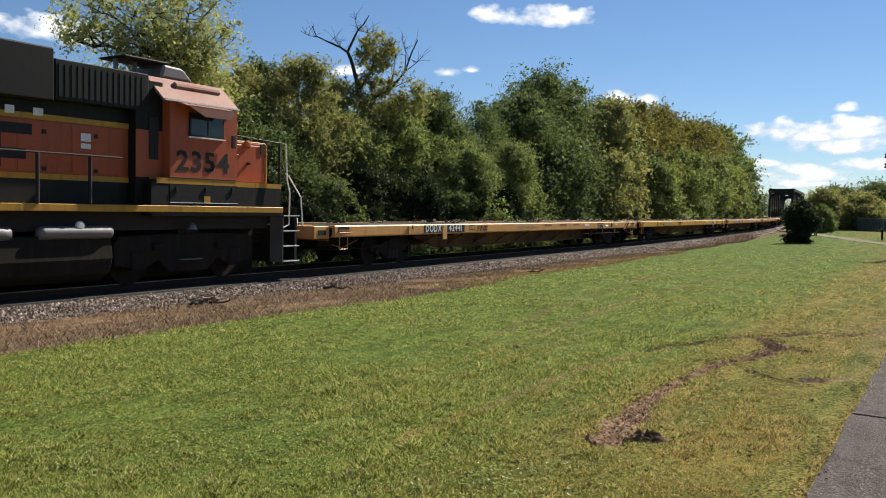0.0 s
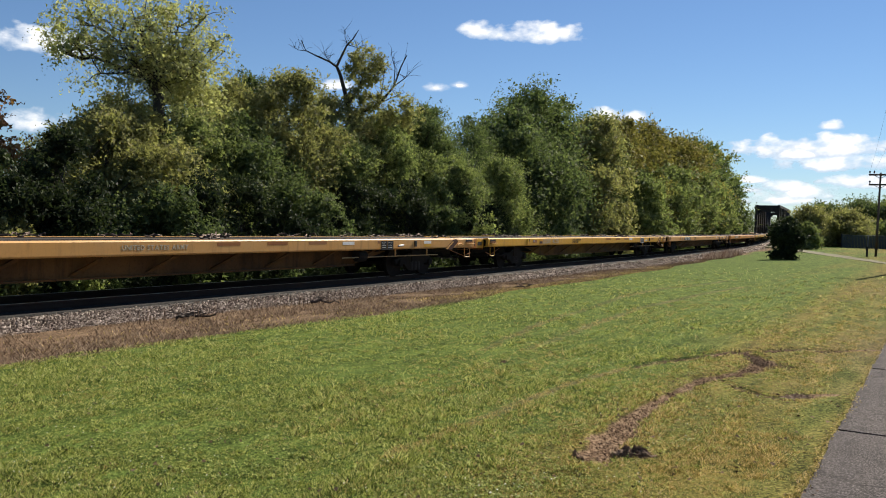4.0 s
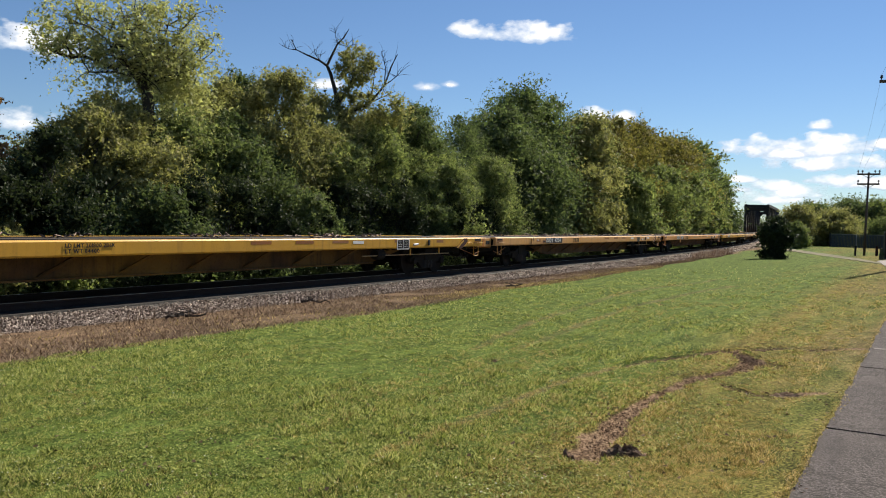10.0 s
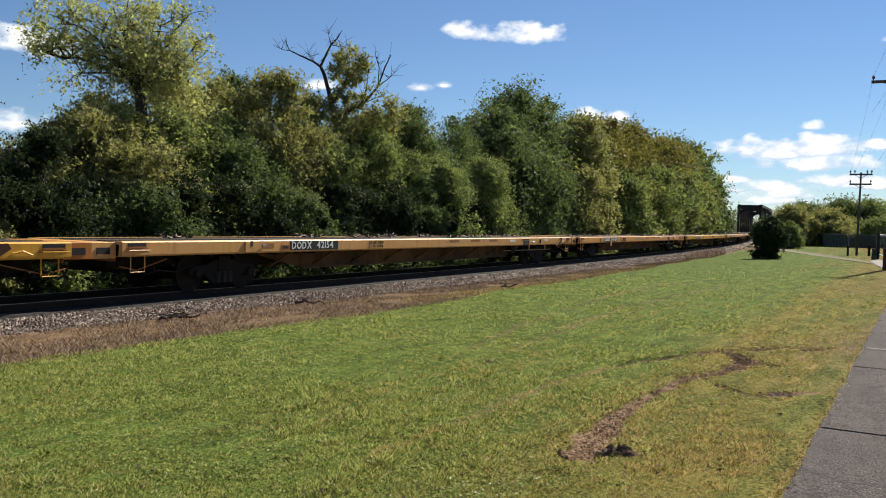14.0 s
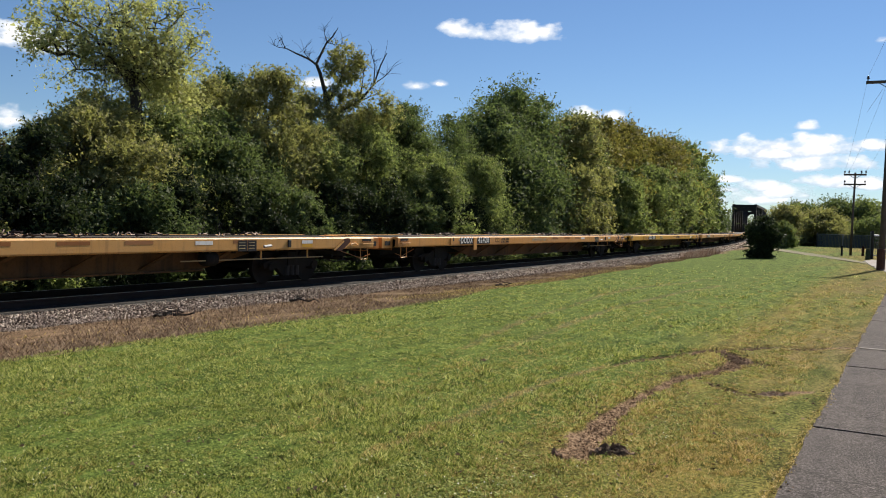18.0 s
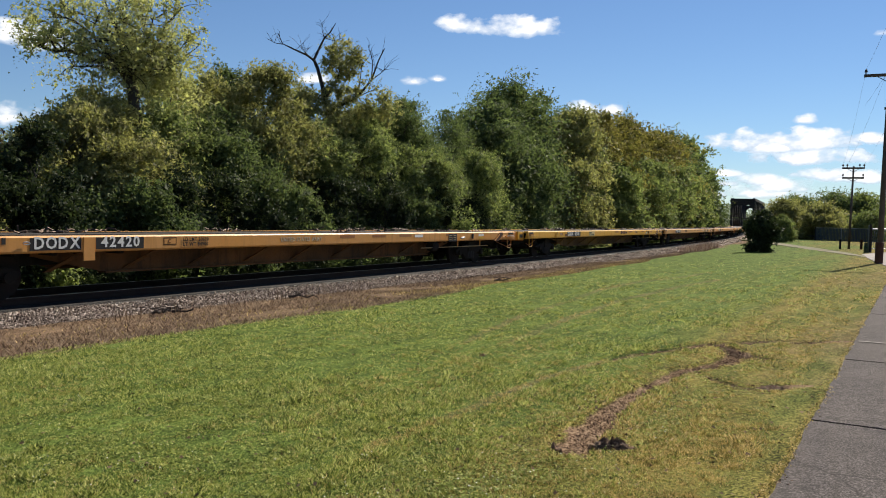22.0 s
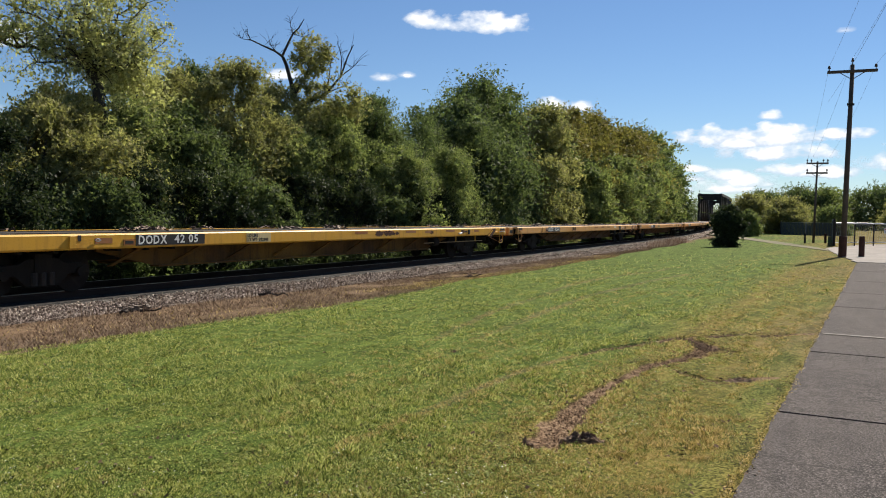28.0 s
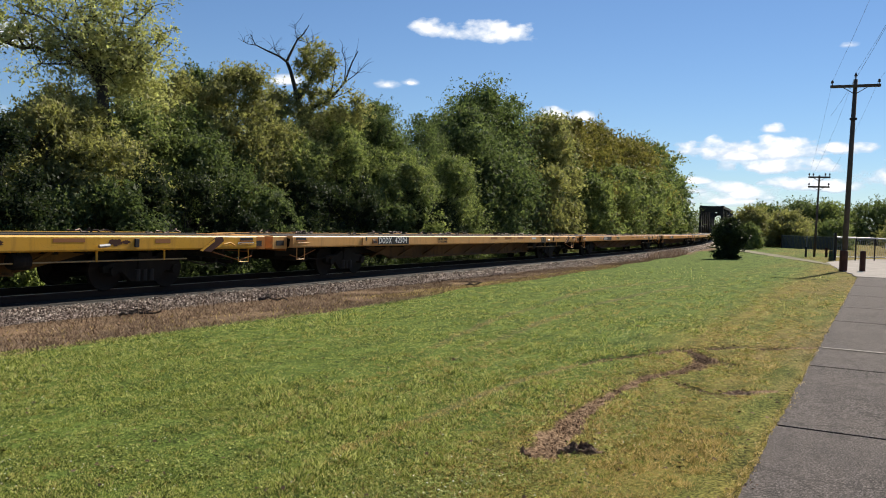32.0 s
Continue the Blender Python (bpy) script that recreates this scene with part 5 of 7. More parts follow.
belt("thicket_shrub", "low bright green shrub at the foot of the thicket", -13.4, -4.2, 2.0, 2.0, OLIVE, 182, count=4500, base=0.0, clumps=40, trunk=0.04, category="shrub")
weeds("dry_weeds", "brown dead weeds in the strip beside the ballast", 85000, -24, 45, 2.45, None, 0.09, 73, STALK, 0.008, 0.9)
weeds("tall_weeds", "tall reddish-brown dry weeds beside the track", 1500, 33, 48, 3.0, 4.0, 0.62, 74, REDWEED, 0.014)
weeds("thin_stalks", "thin dead stalks standing at the ballast's edge", 260, -16, -6, 2.35, 3.0, 0.34, 75, STALK, 0.006, 0.2)
weeds("green_weeds", "low yellow-green weeds in the brown strip beside the ballast", 5200, -20, 30, 3.1, None, 0.07, 76, BLADE_DRY, 0.012, 0.8)

weeds("yellow_weeds", "yellow low weeds where the brown strip meets the turf", 7000, -8, 17, 4.1, None, 0.085, 77, BLADE_DRY, 0.013, 0.8)


# ---- bridge, poles, fence ----
def build_bridge():
    x, y, h = track(197.0)
    ob = thing("railway_bridge", "dark steel through-truss railway bridge in the distance", "bridge", m=track_pose(197.0, RAIL))
    ob.matrix_basis = Matrix.Translation((float(x) + 1.0, float(y) - 0.3, RAIL)) @ Matrix.Rotation(math.pi / 2 - 0.415, 4, "Z")
    n, bay, hi, half = 7, 6.5, 8.1, 2.6
    for side in (-1, 1):
        yy = side * half
        truss = part("truss", Geo().box(0, n * bay, yy - 0.3, yy + 0.3, -0.9, -0.1), BRIDGE, ob, "riveted dark steel side truss")
        part("top_chord", Geo().box(-0.3, n * bay + 0.3, yy - 0.32, yy + 0.32, hi - 0.45, hi + 0.2), BRIDGE, truss)
        for i in range(n + 1):
            wd = 0.8 if i in (0, n) else 0.5
            part("post", Geo().box(i * bay - wd, i * bay + wd, yy - 0.28, yy + 0.28, -0.9, hi - 0.3), BRIDGE, truss)
        for i in range(n):
            a, b = (i * bay, i * bay + bay) if i < n / 2 else (i * bay + bay, i * bay)
            part("diagonal", Geo().tube([(a, yy, hi - 0.3), (b, yy, -0.4)], 0.42, 4), BRIDGE, truss)
            part("counter_diagonal", Geo().tube([(b, yy + 0.05, hi - 0.3), (a, yy + 0.05, -0.4)], 0.24, 4), BRIDGE, truss)
            part("mid_strut", Geo().box(i * bay, i * bay + bay, yy - 0.15, yy + 0.15, hi * 0.45, hi * 0.45 + 0.5), BRIDGE, truss)
    for i in range(n + 1):
        part("top_strut", Geo().box(i * bay - 0.15, i * bay + 0.15, -half, half, hi - 0.5, hi + 0.1), BRIDGE, ob)
    for xx in (0, n * bay):
        portal = part("portal", Geo().box(xx - 0.12, xx + 0.12, -half, half, hi - 1.5, hi - 0.7), BRIDGE, ob, "portal bracing between the end posts")
        for k in range(6):
            a = -half + k * half / 3
            part("lattice", Geo().tube([(xx, a, hi - 0.9), (xx, a + half / 6, hi - 0.3), (xx, a + half / 3, hi - 0.9)], 0.07, 4), BRIDGE, portal)
        for side in (-1, 1):
            part("knee_brace", Geo().prism([(side * half, hi - 2.6), (side * (half - 1.5), hi - 1.1), (side * half, hi - 1.1)], "x", xx - 0.1, xx + 0.1), BRIDGE, portal)
    for i in range(n + 1):
        part("floor_beam", Geo().box(i * bay - 0.15, i * bay + 0.15, -half, half, -0.9, -0.45), BRIDGE, ob)
    return ob


build_bridge()


def power_pole(name, label, x, y, h, r, arms, turn, tilt=(0, 0), top_pin=True):
    ob = thing(name, label, "utility pole", m=Matrix.Translation((x, y, float(ground_z(np.array([x]), np.array([y]))[0]) - 0.05)) @ Matrix.Rotation(turn, 4, "Z"))
    part("pole", Geo().tube([(0, 0, -0.3), (tilt[0] * 0.5, tilt[1] * 0.5, h * 0.5), (tilt[0], tilt[1], h)], [r, r * 0.85, r * 0.68], 12), POLEWOOD, ob, "grey-brown weathered round timber", flat=False)
    hot = []
    for z, half, pins in arms:
        t = z / h
        cx, cy = tilt[0] * t, tilt[1] * t
        arm = part("crossarm", Geo().box(cx - half, cx + half, cy - r - 0.1, cy - r * 0.6, z - 0.06, z + 0.06), POLEWOOD, ob, bevel=0.01)
        for side in (-1, 1):
            part("brace", Geo().tube([(cx + side * half * 0.5, cy - r - 0.05, z - 0.05), (cx + side * 0.03, cy - r - 0.04, z - half * 0.34)], 0.018, 5), DARKSTEEL, ob)
        for px in pins:
            part("insulator", Geo().lathe([(0.02, 0), (0.02, 0.08), (0.06, 0.09), (0.07, 0.13), (0.045, 0.16), (0.055, 0.19), (0.025, 0.23)], (cx + px, cy - r - 0.05, z + 0.06), "z", 10), PORCELAIN, arm, flat=False)
            hot.append(ob.matrix_basis @ Vector((cx + px, cy - r - 0.05, z + 0.27)))
    if top_pin:
        part("insulator", Geo().lathe([(0.03, 0), (0.02, 0.12), (0.06, 0.14), (0.07, 0.19), (0.04, 0.23), (0.05, 0.26), (0.02, 0.31)], (tilt[0], tilt[1], h), "z", 10), PORCELAIN, ob, flat=False)
        hot.append(ob.matrix_basis @ Vector((tilt[0], tilt[1], h + 0.3)))
    return ob, hot


near_pole, near_hot = power_pole("utility_pole", "tall weathered wooden utility pole with one crossarm at the path's end", 19.63, 37.55, 8.75, 0.13, ((8.43, 1.03, (-0.95, 0.95)),), radians(-27), (0.12, 0.0))
far_pole, far_hot = power_pole("utility_pole", "smaller wooden utility pole with two crossarms beside the fence", 29.3, 60.3, 6.0, 0.09, ((5.85, 0.74, (-0.68, -0.4, 0.4, 0.68)), (5.15, 0.72, (-0.65, 0.65))), radians(-27), (0.1, 0.0), False)
back_pole, back_hot = power_pole("utility_pole", "wooden utility pole behind the path", -0.2, -8.5, 8.75, 0.13, ((8.43, 1.03, (-0.95, 0.95)),), radians(-27), (0.0, 0.0))
part("bracket", Geo().box(-0.05, 0.25, -0.2, -0.1, 6.9, 7.0), DARKSTEEL, near_pole)


for px_, py_ in ((59.5, 188.0), (63.0, 204.0), (66.5, 222.0)):
    power_pole("utility_pole", "thin distant utility pole beside the railway", px_, py_, 8.5, 0.16, ((8.2, 1.2, (-1.0, 1.0)),), radians(-25), (0.0, 0.0), False)


def cable(a, b, sag, name="power_line", r=0.004):
    pts = [a.lerp(b, t) - Vector((0, 0, sag * 4 * t * (1 - t))) for t in np.linspace(0, 1, 17)]
    ob = new(name, Geo().tube(pts, r, 5).mesh(name, WIRE))
    return tagged(ob, "thin dark power line strung between wooden poles", "cable", "power lines")


for i in range(3):
    cable(near_hot[i], back_hot[i], 0.5)
    cable(near_hot[i], far_hot[(0, 3, 1)[i]], 0.35)
cable(near_hot[0] - Vector((0, 0, 1.6)), back_hot[0] - Vector((0, 0, 1.6)), 0.6)
leftpost = Vector((-19.5, 24.0, 3.2))
cable(leftpost, Vector((-13.0, 31.0, 3.0)), 0.1, r=0.02)


def bollard(name, label, x, y, h, r, material):
    ob = thing(name, label, "bollard", "posts at the path's end", m=Matrix.Translation((x, y, -0.05)))
    part("post", Geo().lathe([(r * 1.05, -0.2), (r, 0.1), (r, h - 0.03), (r * 0.85, h)], (0, 0, 0), "z", 14), material, ob)
    return ob


bollard("bollard", "short dark brown timber bollard beside the path", 20.35, 37.25, 1.0, 0.125, POSTWOOD)
bollard("bollard", "short dark brown timber bollard against the utility pole", 19.40, 37.12, 1.0, 0.17, POSTWOOD)
bollard("bollard", "low black post in front of the fence", 28.2, 59.3, 0.75, 0.07, BLACKPAINT)
bollard("bollard", "low brown post in front of the fence", 30.0, 59.9, 0.75, 0.09, POSTWOOD)


def build_fence(name, label, ax, ay, bx, by, high):
    ln = math.hypot(bx - ax, by - ay)
    ob = thing(name, label, "fence", m=Matrix.Translation((ax, ay, -0.03)) @ Matrix.Rotation(math.atan2(by - ay, bx - ax), 4, "Z"))
    n = max(2, round(ln / 3.0))
    step = ln / n
    for i in range(n + 1):
        part("post", Geo().tube([(i * step, 0, -0.3), (i * step, 0, high + 0.08)], 0.04 if i else 0.07, 8), GREYSTEEL if i else DARKSTEEL, ob)
    part("top_rail", Geo().tube([(0, 0, high), (ln, 0, high)], 0.025, 6), GREYSTEEL, ob)
    slat = Geo().box(-0.06, 0.06, -0.012, 0.012, 0.05, high - 0.04).mesh("slat", SLATS)
    for i in range(int(ln / 0.16)):
        sl = new("slat", slat)
        sl.parent = ob
        sl.location = (0.1 + i * 0.16, 0.03, 0)
    return ob


build_fence("fence", "grey slatted chain-link fence far behind the lawn", 41.4, 93.0, 45.0, 88.4, 1.45)
build_fence("fence", "dark slatted chain-link fence running back from the gate", 26.9, 52.6, 45.0, 88.4, 1.75)


def build_gate(ax, ay, bx, by, name, label, sign):
    ln = math.hypot(bx - ax, by - ay)
    ob = thing(name, label, "gate", m=Matrix.Translation((ax, ay, 0)) @ Matrix.Rotation(math.atan2(by - ay, bx - ax), 4, "Z"))
    part("top_rail", Geo().tube([(0, 0, 1.5), (ln, 0, 1.5)], 0.05, 8), GREYSTEEL, ob, "pale steel top rail")
    part("bottom_rail", Geo().tube([(0, 0, 0.25), (ln, 0, 0.25)], 0.03, 8), GREYSTEEL, ob)
    for k in range(4):
        part("post", Geo().tube([(k * ln / 3, 0, -0.2), (k * ln / 3, 0, 1.55)], 0.045, 8), DARKSTEEL, ob)
    for k in range(int(ln / 0.22)):
        part("wire", Geo().tube([(k * 0.22, 0, 0.25), (k * 0.22 + 0.4, 0, 1.5)], 0.006, 3), GREYSTEEL, ob)
        part("wire", Geo().tube([(k * 0.22 + 0.4, 0.01, 0.25), (k * 0.22, 0.01, 1.5)], 0.006, 3), GREYSTEEL, ob)
    if sign:
        board = part("sign", Geo().box(ln * 0.84, ln * 0.84 + 0.5, -0.08, -0.05, 0.85, 1.2), WHITE, ob, "small white warning sign")
        part("band", Geo().box(ln * 0.84 + 0.04, ln * 0.84 + 0.46, -0.088, -0.082, 1.08, 1.16), RED, board)
        for j in range(2):
            part("line", Geo().box(ln * 0.84 + 0.06, ln * 0.84 + 0.42, -0.088, -0.082, 0.9 + j * 0.08, 0.93 + j * 0.08), BLACKPAINT, board)
    return ob


build_gate(26.9, 52.5, 32.6, 55.9, "gate", "wire gate with pale top rail and small sign across the road", True)
build_gate(33.0, 56.2, 40.0, 59.6, "gate", "wire gate with a pale top rail across the road", False)


# ---- clouds, far off ----
def cloud(az, el, wide, high, seed, soft=0.22):
    dist = 2600.0
    a, e = radians(az), radians(el)
    c = Vector((math.sin(a) * math.cos(e), math.cos(a) * math.cos(e), math.sin(e))) * dist
    w, h = dist * math.tan(radians(wide)) / 2 * 1.2, dist * math.tan(radians(high)) / 2 * 1.2
    n = 24
    v, edge, lift = [], [], []
    for j in range(n + 1):
        for i in range(n + 1):
            p, q = i / n * 2 - 1, j / n * 2 - 1
            v.append((p * w * 1.5, q * h * 1.6, -60 * (p * p + q * q)))
            pp, qq = p * 1.5, q * 1.6
            qq = qq * (0.75 if qq > 0 else 1.35)
            edge.append(max(-0.9, 1.0 - 0.95 * (pp * pp + qq * qq) ** 0.75))
            lift.append(q)
    f = [(j * (n + 1) + i, j * (n + 1) + i + 1, (j + 1) * (n + 1) + i + 1, (j + 1) * (n + 1) + i) for j in range(n) for i in range(n)]
    me = raw_mesh("cloud", v, f, cloud_material(seed, soft))
    for name, vals in (("edge", edge), ("height", lift)):
        at = me.attributes.new(name, "FLOAT", "POINT")
        at.data.foreach_set("value", np.array(vals, dtype=np.float32))
    ob = new("cloud", me)
    ob.matrix_basis = look(tuple(c), (0, 0, 1.6)) @ Matrix.Rotation(math.pi, 4, "Y")
    tagged(ob, "small white fair-weather cloud in the blue sky", "cloud", "clouds", "structure")


cloud(4.6, 12.65, 5.9, 1.25, 1)
cloud(0.5, 12.85, 2.8, 1.04, 2)
cloud(-2.2, 9.05, 1.6, 0.65, 3, 0.4)
cloud(-0.6, 9.3, 1.2, 0.39, 4, 0.6)
cloud(9.0, 7.2, 3.4, 1.05, 5)
cloud(11.1, 7.27, 1.9, 0.78, 6)
cloud(15.2, 5.16, 2.4, 0.65, 7)
cloud(19.4, 5.2, 3.5, 1.25, 8, 0.12)
cloud(23.6, 5.2, 5.2, 1.35, 9, 0.12)
cloud(21.2, 4.9, 3.2, 0.75, 10, 0.15)
cloud(23.7, 4.25, 7.2, 0.95, 11, 0.14)
cloud(18.7, 3.24, 1.8, 0.45, 12, 0.25)
cloud(20.3, 2.8, 2.7, 0.8, 13, 0.2)
cloud(26.6, 3.05, 4.0, 0.9, 14, 0.2)
cloud(20.7, 2.0, 7.0, 0.8, 15, 0.4)
cloud(27.3, 5.35, 3.3, 0.75, 16, 0.15)
cloud(31.0, 3.6, 5.0, 1.6, 17)
cloud(23.1, 6.57, 1.5, 0.58, 18, 0.25)
cloud(24.4, 3.2, 3.2, 0.85, 19, 0.2)
cloud(27.2, 11.6, 1.1, 0.39, 20, 0.5)
cloud(-27.3, 10.2, 6.0, 1.70, 21)
cloud(-27.6, 5.5, 3.6, 1.2, 22, 0.3)
cloud(21.9, 2.4, 3.8, 0.95, 25, 0.35)
cloud(18.6, 2.6, 1.6, 0.45, 26, 0.3)
cloud(-8.8, 8.97, 2.1, 0.7, 27, 0.3)


# ---- train ----
def hue(name, base, worn):
    return paint(name, base, worn, dirt=(0.09, 0.045, 0.025), rough=0.45, wear=0.3, grime=0.35, scale=0.8)


YELLOW = hue("yellow_paint", (0.62, 0.33, 0.03), (0.55, 0.30, 0.06))
TAN = hue("tan_orange_paint", (0.60, 0.31, 0.09), (0.56, 0.33, 0.14))
ORANGE_TAN = hue("faded_orange_paint", (0.60, 0.27, 0.06), (0.55, 0.30, 0.12))
RUSTY = hue("rust_brown_paint", (0.26, 0.10, 0.03), (0.36, 0.15, 0.05))
ENDPAINT = hue("rusty_end_paint", (0.42, 0.16, 0.035), (0.34, 0.12, 0.035))
# each car's paint again, darkened for the shade below the sill, with heavy grime
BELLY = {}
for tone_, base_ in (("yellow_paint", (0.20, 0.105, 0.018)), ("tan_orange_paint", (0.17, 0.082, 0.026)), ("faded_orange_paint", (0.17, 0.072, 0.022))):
    BELLY[tone_] = paint("shaded_grimy_" + tone_, base_, (0.075, 0.038, 0.016), dirt=(0.022, 0.015, 0.010), rough=0.75, wear=0.5, grime=0.8, scale=0.55)
FLAKED = paint("flaked_primer", (0.055, 0.024, 0.018), (0.09, 0.035, 0.022), rough=0.8, wear=0.4, grime=0.5, scale=3.0)
BROWN = hue("brown_underframe", (0.12, 0.052, 0.014), (0.08, 0.036, 0.012))
PATCH = hue("patch_brown", (0.30, 0.13, 0.05), (0.36, 0.18, 0.08))
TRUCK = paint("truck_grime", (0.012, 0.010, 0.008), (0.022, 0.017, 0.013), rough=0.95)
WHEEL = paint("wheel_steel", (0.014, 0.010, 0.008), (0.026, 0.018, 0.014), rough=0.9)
DECK = earthy("deck_boards", [(0.3, (0.012, 0.009, 0.007)), (0.55, (0.03, 0.022, 0.016)), (0.8, (0.06, 0.045, 0.035))], 2, 20, 0.9, 0.6, 0.01)
CHAIN = paint("chain_steel", (0.07, 0.05, 0.04), (0.14, 0.10, 0.08), rough=0.6, metal=0.6)
CREAM = paint("cream_patch", (0.56, 0.46, 0.24), (0.50, 0.36, 0.14), rough=0.6, grime=0.3)
RODPAINT = paint("rod_paint", (0.42, 0.30, 0.14), (0.30, 0.22, 0.13), rough=0.5, grime=0.3)
FADED = paint("faded_letter", (0.42, 0.40, 0.34), (0.56, 0.36, 0.10), rough=0.7, wear=0.5, grime=0.3)
LETTER = paint("letter_white", (0.72, 0.72, 0.70), (0.55, 0.54, 0.5), rough=0.6, grime=0.3)
FACE = pose(0, 0, 0, 90)
LEN = 28.35
HALF_W = 1.45
LIFT = 0.2
R_WHEEL = 0.42
wheels = []


def wheelset(parent, x, r=R_WHEEL):
    g = Geo()
    g.tube([(0, -1.0, 0), (0, 1.0, 0)], 0.075, 10)
    for side in (-1, 1):
        y = side * 0.755
        g.lathe([(0.10, -0.09 * side), (0.12, -0.02 * side), (r * 0.72, 0.0), (r * 0.84, -0.04 * side), (r * 0.98, -0.05 * side), (r, 0.06 * side), (r + 0.028, 0.065 * side), (r + 0.02, 0.09 * side), (r * 0.8, 0.085 * side), (0.12, 0.09 * side), (0.1, 0.1 * side)], (0, y, 0), "y", 26)
        for k in range(3):
            a = k * 2.094
            g.tube([(math.cos(a) * r * 0.3, y - side * 0.03, math.sin(a) * r * 0.3), (math.cos(a) * r * 0.62, y - side * 0.045, math.sin(a) * r * 0.62)], 0.022, 5)
    ob = part("wheelset", g, WHEEL, parent)
    ob.location = (x, 0, r)
    wheels.append((ob, x, r))
    return ob


def car_truck(car, x):
    """A two-axle freight bogie: cast side frames with springs, a bolster and two wheelsets."""
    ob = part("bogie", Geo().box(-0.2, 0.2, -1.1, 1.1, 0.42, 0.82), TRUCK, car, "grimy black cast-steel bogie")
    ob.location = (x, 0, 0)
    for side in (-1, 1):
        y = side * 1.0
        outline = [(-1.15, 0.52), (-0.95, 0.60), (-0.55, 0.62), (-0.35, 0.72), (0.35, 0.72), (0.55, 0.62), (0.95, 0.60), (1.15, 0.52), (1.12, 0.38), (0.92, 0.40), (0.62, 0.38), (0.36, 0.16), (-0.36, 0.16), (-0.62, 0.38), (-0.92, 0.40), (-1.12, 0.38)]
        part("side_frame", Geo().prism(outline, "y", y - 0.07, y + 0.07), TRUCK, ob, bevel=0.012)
        for k in range(3):
            part("spring", Geo().tube([(-0.2 + k * 0.2, y + side * 0.06, 0.18), (-0.2 + k * 0.2, y + side * 0.06, 0.44)], 0.075, 8), DARKSTEEL, ob)
        for k in (-0.89, 0.89):
            part("axle_box", Geo().tube([(k, y - side * 0.1, R_WHEEL), (k, y + side * 0.14, R_WHEEL)], 0.105, 10), TRUCK, ob)
    for k in (-0.89, 0.89):
        wheelset(ob, k)
    return ob


